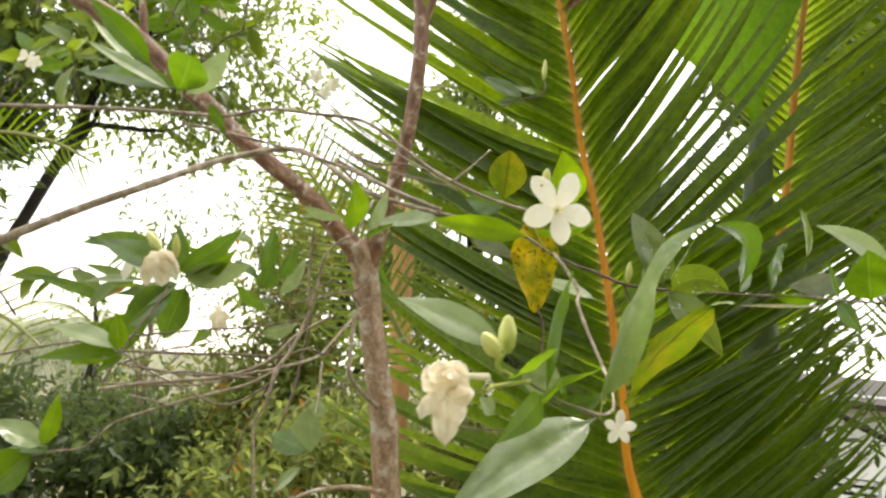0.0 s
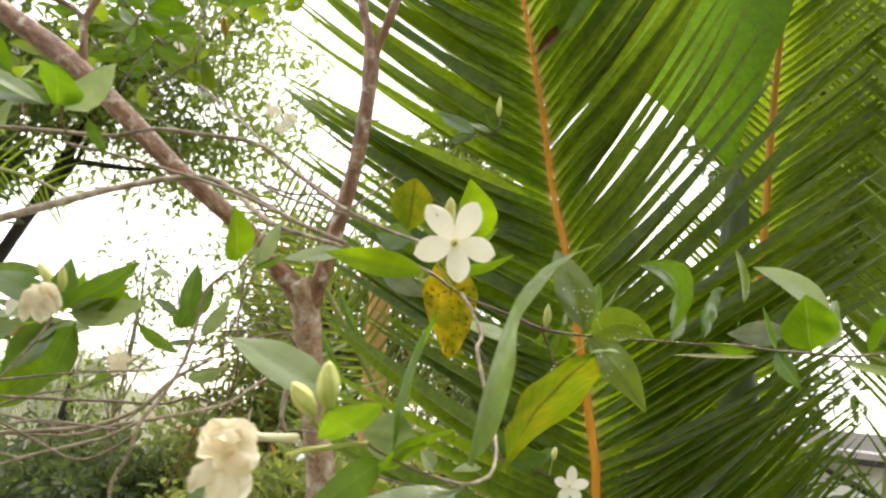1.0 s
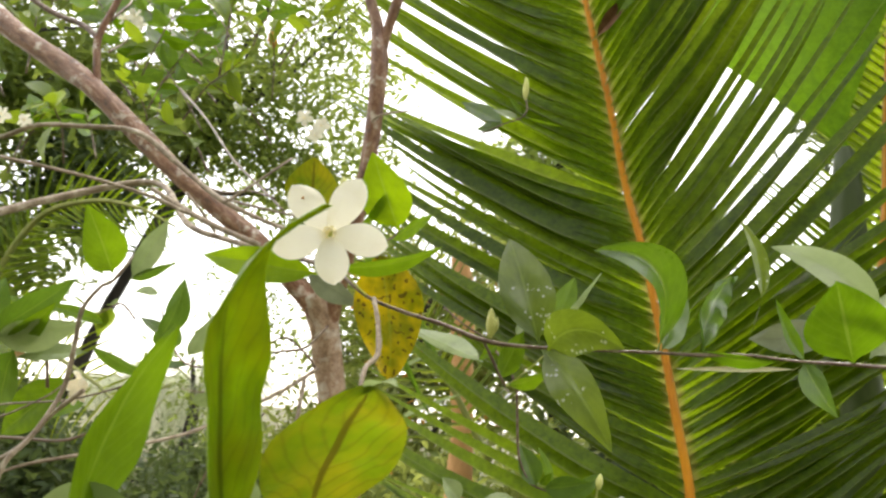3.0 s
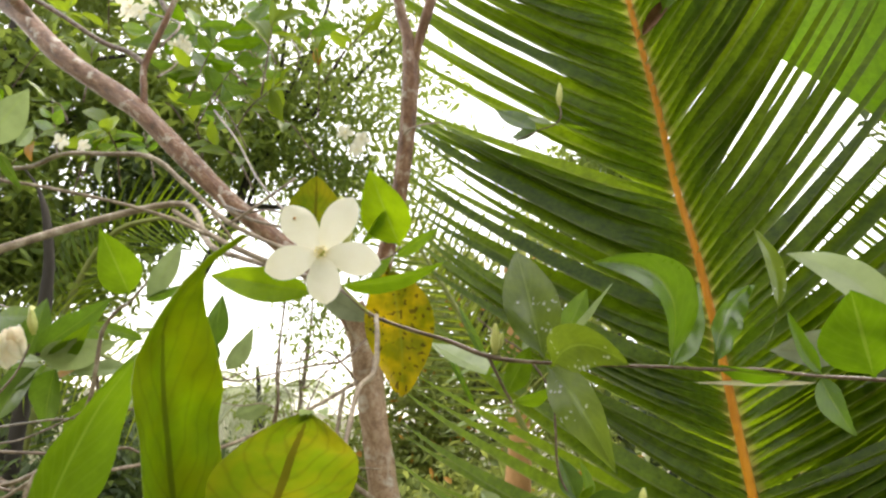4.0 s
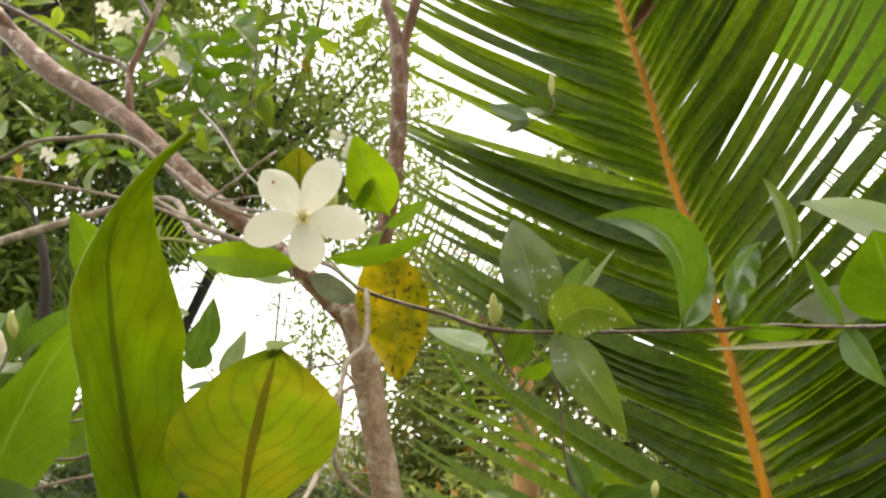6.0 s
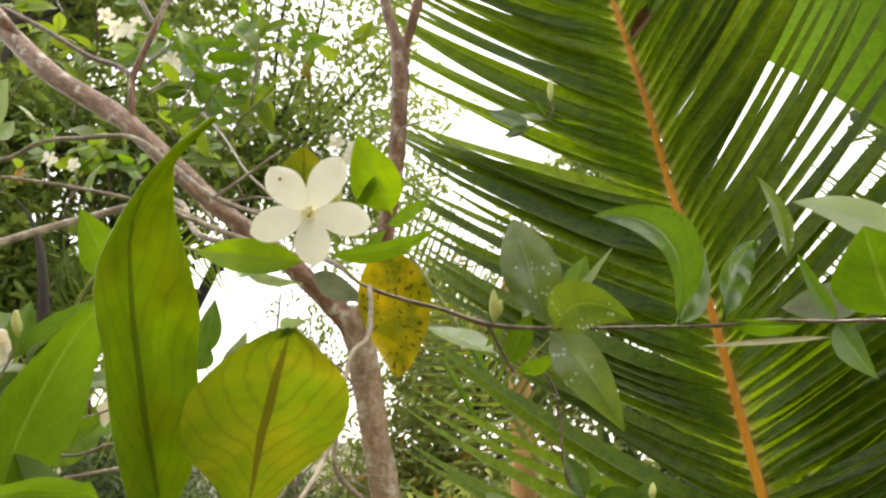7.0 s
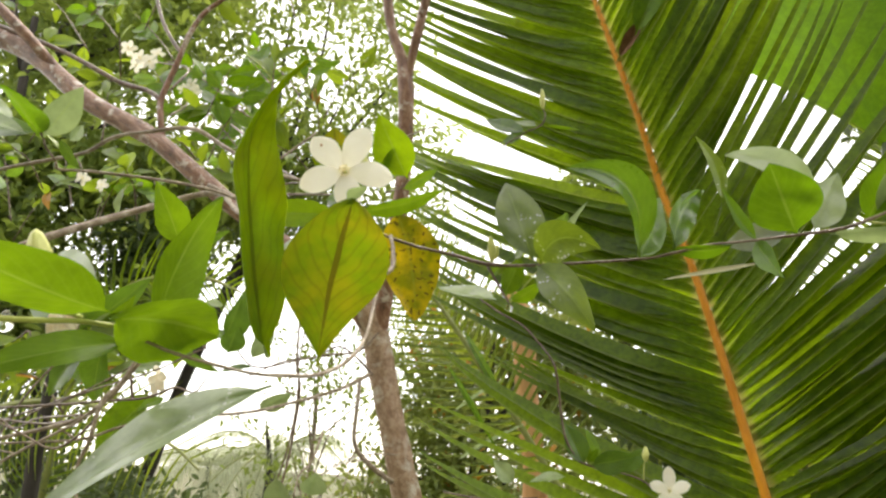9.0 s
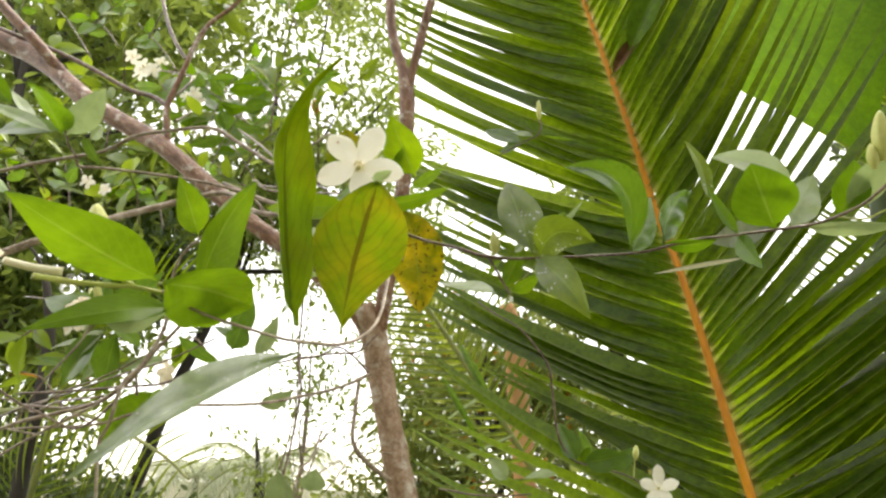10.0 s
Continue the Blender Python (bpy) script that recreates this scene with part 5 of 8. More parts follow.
# leaves, buds and spent flower on the nearest twig
leaf(tree, (-0.0041, 0.2344, 1.4018), (0.0036, 0.2441, 1.4523), 0.0240, (0.98, 0.12, -0.12), LEAF, bow=-0.08, fold=0.2, label="upright fresh green leaf")
leaf(tree, (0.0198, 0.2570, 1.4015), (0.0381, 0.2066, 1.4743), 0.0305, (0.98, 0.12, -0.12), LEAF_OLD_TOP, bow=-0.039, fold=0.3, curl=-0.505, wave=0.08, drip=0.10, plump=0.42, under=LEAF_PALE_SKIN, label="long folded olive-green leaf, blotched yellow")
leaf(tree, (0.0313, 0.2683, 1.4006), (0.0581, 0.2334, 1.4414), 0.0335, (0.53, -0.47, -0.71), LEAF_OLD, bow=-0.06, fold=0.1, wave=0.1, blunt=0.8, shape=0.62, label="broad olive leaf with brown midrib")
leaf(tree, (0.0186, 0.2637, 1.3934), (-0.0421, 0.2349, 1.3470), 0.0260, (-0.13, -0.76, 0.64), LEAF_GLOSS, bow=0.06, label="drooping waxy leaf, wet and shiny")
leaf(tree, (-0.0138, 0.2253, 1.4094), (-0.0110, 0.1661, 1.4139), 0.0205, (-0.55, -0.21, 0.81), LEAF, bow=-0.03, fold=0.2, label="bright green leaf")
leaf(tree, (-0.0076, 0.2284, 1.4011), (-0.0228, 0.1893, 1.3847), 0.0106, (0.77, -0.48, 0.42), LEAF, bow=0.08)
leaf(tree, (-0.0012, 0.2142, 1.4045), (0.0045, 0.2510, 1.4075), 0.0295, (0.53, -0.35, -0.77), LEAF, bow=-0.06, shape=0.9, blunt=0.8, wave=0.08, label="rounded green leaf with a notch")
leaf(tree, (-0.0215, 0.2269, 1.4165), (-0.0690, 0.2441, 1.4351), 0.0146, (-0.12, -0.86, 0.49), LEAF_PALE, bow=0.06, label="pale waxy leaf underside with painted sky sheen")
leaf(tree, (-0.0165, 0.2334, 1.4096), (0.0013, 0.2497, 1.4080), 0.0165, (0.65, -0.73, -0.20), LEAF_PALE, bow=0.05)
leaf(tree, (0.0558, 0.2360, 1.4409), (0.0648, 0.2283, 1.4420), 0.0055, (0.24, -0.43, 0.87), LEAF_PALE, bow=0.12, label="curled pale tip of the broad leaf")
bud(tree, (-0.0214, 0.2074, 1.4148), (-0.0222, 0.2026, 1.4278), 0.0067)
bud(tree, (-0.0241, 0.2027, 1.4128), (-0.0304, 0.1976, 1.4204), 0.0060)
tube("twig", tree, [(-0.0215, 0.2074, 1.4152, 0.00061), (-0.0233, 0.2108, 1.4127, 0.00059), (-0.0235, 0.2153, 1.4093, 0.00063), (-0.0187, 0.2206, 1.4069, 0.00073)], STALK, 9, 0.08, 5, "", 0.00)
tube("twig", tree, [(-0.0243, 0.2026, 1.4130, 0.00058), (-0.0249, 0.2070, 1.4104, 0.00060), (-0.0229, 0.2134, 1.4078, 0.00069)], STALK, 9, 0.08, 5, "", 0.00)
tube("flower_tube", tree, [(-0.0275, 0.2016, 1.4056, 0.00134), (-0.0323, 0.1957, 1.4052, 0.00119), (-0.0355, 0.1886, 1.4052, 0.00116)], CREAM, 9, 0.08, 5, "", 0.00)
spent = flower(tree, (-0.0414, 0.1852, 1.4044), [], (-0.8, -0.5, 0.2), 0.010, PETAL_OLD, label="wilted cream flower hanging from its stalk")
petal(spent, (-0.0405, 0.1858, 1.4001), (-0.0384, 0.1816, 1.3826), 0.0091, (-0.1, -0.9, 0.2), PETAL_OLD, bow=0.16, fold=-0.7, wave=0.32, sharp=1.30)
petal(spent, (-0.0429, 0.1873, 1.3998), (-0.0478, 0.1825, 1.3909), 0.0083, (-0.5, -0.8, 0.2), PETAL_OLD, bow=0.16, fold=-0.7, wave=0.32, sharp=1.10)
petal(spent, (-0.0384, 0.1862, 1.4003), (-0.0360, 0.1859, 1.3877), 0.0087, (0.3, -0.9, 0.1), PETAL_OLD, bow=0.16, fold=-0.7, wave=0.32, sharp=1.00)
petal(spent, (-0.0402, 0.1835, 1.4055), (-0.0320, 0.1816, 1.3971), 0.0091, (0.5, -0.8, 0.3), PETAL_OLD, bow=0.16, fold=-0.7, wave=0.32, sharp=0.60)
petal(spent, (-0.0396, 0.1826, 1.3973), (-0.0430, 0.1791, 1.4087), 0.0103, (-0.2, -0.9, 0.2), PETAL_OLD, bow=0.16, fold=-0.7, wave=0.32, sharp=0.55)
petal(spent, (-0.0393, 0.1837, 1.3970), (-0.0364, 0.1820, 1.4094), 0.0099, (0.3, -0.9, 0.2), PETAL_OLD, bow=0.16, fold=-0.7, wave=0.32, sharp=0.55)
petal(spent, (-0.0432, 0.1856, 1.3973), (-0.0477, 0.1844, 1.4062), 0.0082, (-0.6, -0.8, 0.1), PETAL_OLD, bow=0.16, fold=-0.7, wave=0.32, sharp=0.60)
petal(spent, (-0.0418, 0.1831, 1.4089), (-0.0381, 0.1766, 1.4042), 0.0082, (0.0, -0.7, 0.7), PETAL_OLD, bow=0.16, fold=-0.7, wave=0.32, sharp=0.60)

# the open flower
flower(tree, (0.0003, 0.3274, 1.5006), [(-0.0178, 0.3196, 1.4913), (-0.0149, 0.3209, 1.5169), (0.0093, 0.3298, 1.5234), (0.0205, 0.3376, 1.4993), (0.0044, 0.3293, 1.4814)], (0.41, -0.91, -0.03), 0.0128, PETAL, tube_to=(-0.0021, 0.3483, 1.4990))
speck = drop(tree, (-0.0092, 0.3204, 1.5120), 0.0006)
speck.name, speck.data.name = "blemish", "blemish"
speck.data.materials[0] = TAN
tagged(speck, "small brown blemish on a petal")
tube("twig", tree, [(-0.0164, 0.3478, 1.5028, 0.00044), (-0.0105, 0.3606, 1.4978, 0.00045), (-0.0042, 0.3717, 1.4906, 0.00046), (0.0002, 0.3762, 1.4866, 0.00047)], STALK, 9, 0.08, 5, "", 0.00)
bud(tree, (-0.0065, 0.3586, 1.5126), (-0.0056, 0.3460, 1.5306), 0.0074)
leaf(tree, (-0.0301, 0.3723, 1.5160), (-0.0285, 0.3621, 1.5462), 0.0242, (0.22, -0.92, -0.32), LEAF_OLD, blunt=1.0, shape=0.8, fold=0.15, label="olive leaf turning yellow")
leaf(tree, (0.0119, 0.3741, 1.5167), (0.0029, 0.3522, 1.5446), 0.0229, (0.15, -0.80, -0.58), LEAF_BRIGHT, bow=0.05, label="fresh bright green leaf")
leaf(tree, (-0.0028, 0.3635, 1.5136), (0.0110, 0.3670, 1.5394), 0.0080, (0.88, 0.06, -0.48), LEAF)
leaf(tree, (-0.0133, 0.3536, 1.4903), (-0.0716, 0.3568, 1.4972), 0.0154, (-0.07, -0.99, -0.15), LEAF_BRIGHT, bow=0.06, label="bright green pointed leaf behind the flower")
leaf(tree, (-0.0114, 0.3629, 1.4960), (0.0313, 0.3807, 1.5124), 0.0110, (0.47, -0.39, -0.79), LEAF, bow=0.1)
leaf(tree, (0.0070, 0.3787, 1.5131), (0.0201, 0.3963, 1.5318), 0.0084, (0.89, -0.24, -0.40), LEAF)
tube("twig", tree, [(0.0019, 0.3693, 1.5080, 0.00039), (0.0060, 0.3748, 1.5118, 0.00039), (0.0094, 0.3764, 1.5149, 0.00039), (0.0118, 0.3741, 1.5172, 0.00031)], TWIG, 9, 0.08, 5, "", 0.00)
leaf(tree, (-0.0519, 0.4204, 1.5041), (-0.0194, 0.4222, 1.4900), 0.0139, (-0.10, -0.93, -0.36), LEAF_DRY, label="pale grey-green dry leaf")
leaf(tree, (-0.0757, 0.4387, 1.5179), (-0.1340, 0.4693, 1.5168), 0.0157, (-0.42, -0.78, 0.47), LEAF_PALE)
leaf(tree, (-0.0294, 0.3982, 1.5185), (-0.0562, 0.4074, 1.5253), 0.0181, (-0.31, -0.95, 0.07), LEAF_DARK)
leaf(tree, (-0.0142, 0.4182, 1.5197), (-0.0035, 0.4331, 1.4542), 0.0355, (0.40, -0.91, -0.14), LEAF_YELLOW, side=0.05, wave=0.14, blunt=1.0, fold=0.12, label="hanging yellow leaf with brown spots")
leaf(tree, (-0.0134, 0.3997, 1.5073), (-0.0106, 0.4175, 1.5249), 0.0066, (0.98, -0.18, 0.03), LEAF)

# leaves along the thin branch
leaf(tree, (0.0746, 0.3950, 1.4733), (0.0557, 0.4082, 1.5249), 0.0253, (0.19, -0.93, 0.31), LEAF_WET, bow=0.05, blunt=0.35, label="wet leaf with pale speckles")
leaf(tree, (0.0787, 0.3923, 1.4708), (0.1098, 0.3799, 1.4724), 0.0208, (-0.30, -0.82, -0.49), LEAF_WET, side=0.3, bow=0.1, blunt=0.2, label="arched wet green leaf")
leaf(tree, (0.0768, 0.3986, 1.4765), (0.0993, 0.4169, 1.5125), 0.0086, (0.87, -0.18, -0.45), LEAF_PALE)
leaf(tree, (0.0775, 0.4132, 1.4804), (0.0865, 0.4290, 1.5124), 0.0146, (0.65, -0.74, 0.18), LEAF)
leaf(tree, (0.0758, 0.3953, 1.4714), (0.1067, 0.3783, 1.4323), 0.0195, (-0.36, -0.92, 0.11), LEAF_WET, side=0.06, bow=0.06, label="drooping speckled wet leaf")
leaf(tree, (0.0405, 0.4501, 1.4697), (-0.0100, 0.4829, 1.4891), 0.0165, (-0.08, -0.60, 0.79), LEAF_PALE)
leaf(tree, (0.0572, 0.4032, 1.4580), (0.0656, 0.4081, 1.4811), 0.0120, (0.54, -0.84, -0.02), LEAF, blunt=0.3)
leaf(tree, (0.0608, 0.4045, 1.4556), (0.0799, 0.3933, 1.4633), 0.0095, (0.06, -0.50, -0.86), LEAF, bow=0.08)
leaf(tree, (0.0628, 0.4035, 1.4783), (0.0653, 0.4122, 1.4881), 0.0044, (0.77, -0.56, 0.30), LEAF_PALE)
leaf(tree, (0.0563, 0.3991, 1.4736), (0.0468, 0.4052, 1.4657), 0.0047, (-0.45, -0.88, -0.15), LEAF)
bud(tree, (0.0527, 0.3969, 1.4751), (0.0528, 0.3921, 1.4878), 0.0042)
bud(tree, (0.0537, 0.3986, 1.4773), (0.0549, 0.3976, 1.4847), 0.0028)
leaf(tree, (0.1241, 0.4097, 1.4759), (0.0963, 0.3649, 1.5086), 0.0196, (0.71, -0.64, -0.28), LEAF_SHINY, side=-0.3, bow=0.06, fold=0.55, label="leaf arching over with a curled tip")
leaf(tree, (0.1257, 0.4087, 1.4757), (0.1364, 0.4284, 1.5165), 0.0188, (0.75, -0.65, 0.12), LEAF_SHINY)
leaf(tree, (0.1412, 0.4035, 1.4769), (0.1568, 0.4186, 1.5139), 0.0170, (0.70, -0.70, -0.10), LEAF_SHINY, side=0.10, wave=0.2)
leaf(tree, (0.1603, 0.4024, 1.4847), (0.1550, 0.3910, 1.5313), 0.0097, (0.62, -0.77, -0.12), LEAF_WET, side=-0.2, stalk=0.35, label="small leaf with a bent tip")
leaf(tree, (0.2014, 0.3762, 1.4910), (0.1680, 0.3972, 1.5223), 0.0145, (-0.29, -0.91, 0.30), LEAF_PALE, side=-0.07, bow=0.06, label="pale wet leaf")
leaf(tree, (0.1918, 0.3806, 1.4733), (0.1826, 0.3658, 1.5010), 0.0296, (0.00, -0.88, -0.47), LEAF_MID, blunt=0.8, fold=0.12, label="rounded heart-shaped green leaf")
leaf(tree, (0.1997, 0.3882, 1.4769), (0.2148, 0.3991, 1.5079), 0.0175, (0.45, -0.89, 0.10), LEAF_PALE)
leaf(tree, (0.2157, 0.3714, 1.4737), (0.2244, 0.3651, 1.4980), 0.0159, (0.04, -0.96, -0.27), LEAF_MID, side=-0.08, blunt=0.4)
leaf(tree, (0.2191, 0.3710, 1.4765), (0.2403, 0.3596, 1.5007), 0.0157, (0.18, -0.82, -0.54), LEAF_PALE)
leaf(tree, (0.2033, 0.3759, 1.4711), (0.2351, 0.3548, 1.4621), 0.0127, (-0.35, -0.14, -0.93), LEAF_PALE)
leaf(tree, (0.1971, 0.4213, 1.4929), (0.1653, 0.4321, 1.4885), 0.0159, (-0.32, -0.95, 0.01), LEAF_DRY, side=0.05, wave=0.12, label="grey-green leaf with dark midrib")
leaf(tree, (0.1410, 0.3994, 1.4768), (0.1669, 0.3878, 1.4730), 0.0093, (-0.34, -0.48, -0.81), LEAF_MID, side=-0.08)
leaf(tree, (0.1773, 0.3876, 1.4742), (0.1638, 0.3727, 1.4949), 0.0083, (0.70, -0.72, -0.06), LEAF_MID, side=0.08)
leaf(tree, (0.1760, 0.3867, 1.4738), (0.1844, 0.3763, 1.4531), 0.0105, (-0.73, -0.69, 0.05), LEAF_DARK, bow=0.06, label="dark green hanging leaf")
leaf(tree, (0.1841, 0.4238, 1.4752), (0.1349, 0.4364, 1.4726), 0.0027, (-0.23, -0.95, -0.19), CREAM, bow=0.02, shape=0.9, label="long pale leaf seen edge-on")
bud(tree, (0.2330, 0.3587, 1.4929), (0.2328, 0.3500, 1.5124), 0.0072, label="cream bud at the end of the branch")
bud(tree, (0.2297, 0.3592, 1.4894), (0.2286, 0.3548, 1.4995), 0.0048)

# leaves above and to the far side on the flowering twig
leaf(tree, (-0.1227, 0.3652, 1.4880), (-0.1167, 0.3337, 1.5115), 0.0200, (0.83, -0.23, -0.52), LEAF, bow=0.05, label="upright oval green leaf")
leaf(tree, (-0.1125, 0.3655, 1.4859), (-0.1029, 0.3703, 1.5168), 0.0122, (0.86, -0.46, -0.20), LEAF_PALE)
leaf(tree, (-0.1140, 0.3656, 1.4853), (-0.0980, 0.3760, 1.4974), 0.0076, (0.65, -0.15, -0.74), LEAF_DARK)
leaf(tree, (-0.2397, 0.3549, 1.5659), (-0.2155, 0.3552, 1.6001), 0.0223, (0.79, -0.24, -0.56), LEAF_PALE, label="pale leaf underside with painted sky sheen")
leaf(tree, (-0.2460, 0.3560, 1.5680), (-0.2100, 0.2990, 1.5665), 0.0265, (0.45, -0.10, 0.90), LEAF_MID, bow=0.05, blunt=0.6)
leaf(tree, (-0.2422, 0.3535, 1.5690), (-0.3120, 0.3556, 1.5769), 0.0180, (-0.00, -0.97, 0.23), LEAF_DARK, bow=0.08)
leaf(tree, (-0.2425, 0.3165, 1.5663), (-0.2761, 0.2971, 1.5979), 0.0154, (0.54, -0.84, 0.06), LEAF_MID, bow=0.05)
leaf(tree, (-0.2451, 0.3479, 1.5655), (-0.2970, 0.3289, 1.5875), 0.0133, (0.48, -0.70, 0.52), LEAF_PALE)
leaf(tree, (-0.2800, 0.3596, 1.5841), (-0.3229, 0.3646, 1.6217), 0.0109, (0.55, -0.47, 0.69), LEAF_PALE)
leaf(tree, (-0.2482, 0.3805, 1.5777), (-0.2487, 0.3883, 1.5945), 0.0089, (0.99, -0.10, 0.07), LEAF_PALE)
leaf(tree, (-0.2220, 0.3524, 1.5613), (-0.2129, 0.3649, 1.5438), 0.0085, (0.13, -0.84, -0.53), LEAF_DARK)
leaf(tree, (-0.3456, 0.5027, 1.6454), (-0.3548, 0.5218, 1.6541), 0.0045, (0.86, 0.49, -0.15), LEAF)

# leafy shoot with a faded flower further along the low branches
leaf(tree, (-0.2777, 0.4468, 1.4622), (-0.3411, 0.4543, 1.4826), 0.0213, (0.02, -0.92, 0.40), LEAF_DARK, bow=0.06)
leaf(tree, (-0.2730, 0.4470, 1.4605), (-0.2321, 0.4614, 1.5023), 0.0211, (0.65, -0.64, -0.41), LEAF_DARK, bow=0.06)
leaf(tree, (-0.2683, 0.4473, 1.4587), (-0.2222, 0.4652, 1.4746), 0.0250, (0.46, -0.67, -0.58), LEAF_PALE, bow=0.06)
leaf(tree, (-0.2772, 0.4474, 1.4580), (-0.2779, 0.4519, 1.4986), 0.0184, (0.74, -0.66, 0.09), LEAF_DARK, bow=0.06)
leaf(tree, (-0.2729, 0.4578, 1.4556), (-0.3150, 0.4710, 1.4335), 0.0163, (-0.31, -0.95, 0.02), LEAF_PALE, bow=0.06)
leaf(tree, (-0.2771, 0.4581, 1.4531), (-0.3222, 0.4735, 1.4152), 0.0263, (-0.14, -0.96, -0.23), LEAF_DARK, bow=0.06)
leaf(tree, (-0.2730, 0.4680, 1.4549), (-0.2971, 0.4940, 1.4123), 0.0281, (0.01, -0.85, -0.53), LEAF_DARK, bow=0.06)
leaf(tree, (-0.2683, 0.4577, 1.4560), (-0.2266, 0.4438, 1.4834), 0.0157, (0.38, -0.44, -0.81), LEAF, bow=0.06)
tube("twig", tree, [(-0.2967, 0.4181, 1.3768, 0.00073), (-0.2856, 0.4238, 1.4087, 0.00075), (-0.2749, 0.4392, 1.4441, 0.00078), (-0.2760, 0.4462, 1.4666, 0.00066)], TWIG, 9, 0.08, 5, "", 0.00)
pale_flower = flower(tree, (-0.2842, 0.4401, 1.4743), [], (-0.2, -0.9, 0.3), 0.008, PETAL_OLD, label="faded cream flower")
petal(pale_flower, (-0.2843, 0.4400, 1.4751), (-0.2868, 0.4336, 1.4482), 0.0130, (-0.4, -0.9, 0.2), PETAL_OLD, bow=0.25, fold=-0.7, wave=0.3)
petal(pale_flower, (-0.2843, 0.4400, 1.4751), (-0.2737, 0.4335, 1.4485), 0.0140, (0.1, -0.9, 0.2), PETAL_OLD, bow=0.25, fold=-0.7, wave=0.3)
petal(pale_flower, (-0.2843, 0.4400, 1.4751), (-0.2637, 0.4324, 1.4564), 0.0120, (0.5, -0.9, 0.2), PETAL_OLD, bow=0.25, fold=-0.7, wave=0.3)
petal(pale_flower, (-0.2843, 0.4400, 1.4751), (-0.2913, 0.4320, 1.4602), 0.0110, (-0.5, -0.9, 0.2), PETAL_OLD, bow=0.25, fold=-0.7, wave=0.3)
petal(pale_flower, (-0.2843, 0.4400, 1.4751), (-0.2683, 0.4311, 1.4663), 0.0110, (0.4, -0.9, 0.2), PETAL_OLD, bow=0.25, fold=-0.7, wave=0.3)
bud(tree, (-0.2736, 0.4453, 1.4732), (-0.2730, 0.4381, 1.4892), 0.0060)
leaf(tree, (-0.2525, 0.3595, 1.3991), (-0.3032, 0.3557, 1.3906), 0.0126, (-0.02, -0.86, 0.51), LEAF, bow=0.05)
leaf(tree, (-0.2527, 0.3592, 1.4007), (-0.3057, 0.3629, 1.4116), 0.0154, (0.10, -0.68, 0.73), LEAF_PALE, bow=0.05)
leaf(tree, (-0.2545, 0.3594, 1.3999), (-0.2561, 0.3512, 1.4227), 0.0118, (0.68, -0.71, -0.20), LEAF, bow=0.05)
leaf(tree, (-0.2505, 0.3597, 1.3976), (-0.2642, 0.3562, 1.3860), 0.0071, (-0.10, -0.91, 0.39), LEAF, bow=0.05)
leaf(tree, (-0.3138, 0.3936, 1.3346), (-0.2997, 0.3786, 1.3704), 0.0120, (0.64, -0.59, -0.50), LEAF, bow=0.05)
leaf(tree, (-0.3137, 0.3937, 1.3338), (-0.3452, 0.3818, 1.3479), 0.0185, (0.50, -0.60, 0.62), LEAF_PALE, bow=0.05)
leaf(tree, (-0.3191, 0.3942, 1.3304), (-0.3464, 0.3883, 1.3002), 0.0289, (0.03, -0.99, 0.16), LEAF, bow=0.05)
leaf(tree, (-0.3075, 0.3940, 1.3317), (-0.3389, 0.3943, 1.3300), 0.0096, (-0.05, -0.67, 0.74), LEAF_DARK, bow=0.05)
leaf(tree, (-0.2059, 0.6216, 1.3636), (-0.2042, 0.6479, 1.3187), 0.0308, (-0.01, -0.86, -0.51), LEAF_PALE, bow=0.05)
leaf(tree, (-0.2098, 0.6582, 1.3171), (-0.2564, 0.6771, 1.3275), 0.0323, (-0.19, -0.79, 0.59), LEAF_DARK, bow=0.05)
leaf(tree, (-0.2057, 0.6293, 1.3071), (-0.2337, 0.6334, 1.2771), 0.0126, (-0.36, -0.91, 0.21), LEAF_PALE, bow=0.05)
tube("twig", tree, [(-0.2285, 0.7366, 1.4087, 0.00142), (-0.2178, 0.7004, 1.3780, 0.00115), (-0.2083, 0.6622, 1.3620, 0.00090), (-0.2098, 0.6582, 1.3171, 0.00071)], TWIG_GREY, 9, 0.08, 5, "", 0.00)
leaf(tree, (-0.2725, 0.6251, 1.4865), (-0.2649, 0.6181, 1.5379), 0.0222, (0.74, -0.65, -0.20), LEAF_DARK, bow=0.05)
leaf(tree, (-0.2533, 0.6275, 1.4693), (-0.2287, 0.6219, 1.5098), 0.0193, (0.72, -0.48, -0.50), LEAF_PALE, bow=0.05)
leaf(tree, (-0.2509, 0.6285, 1.4618), (-0.2903, 0.6292, 1.4570), 0.0097, (-0.09, -0.80, 0.59), LEAF_DARK, bow=0.05)
leaf(tree, (-0.2764, 0.6255, 1.4840), (-0.3055, 0.6233, 1.5006), 0.0144, (0.45, -0.55, 0.71), LEAF_DARK, bow=0.05)
leaf(tree, (-0.2891, 0.6202, 1.5231), (-0.2992, 0.6005, 1.5194), 0.0117, (0.68, -0.46, 0.57), LEAF_PALE, bow=0.05)
leaf(tree, (-0.2384, 0.6148, 1.5622), (-0.1999, 0.6552, 1.5611), 0.0176, (0.26, -0.28, -0.92), LEAF_PALE, bow=0.05)
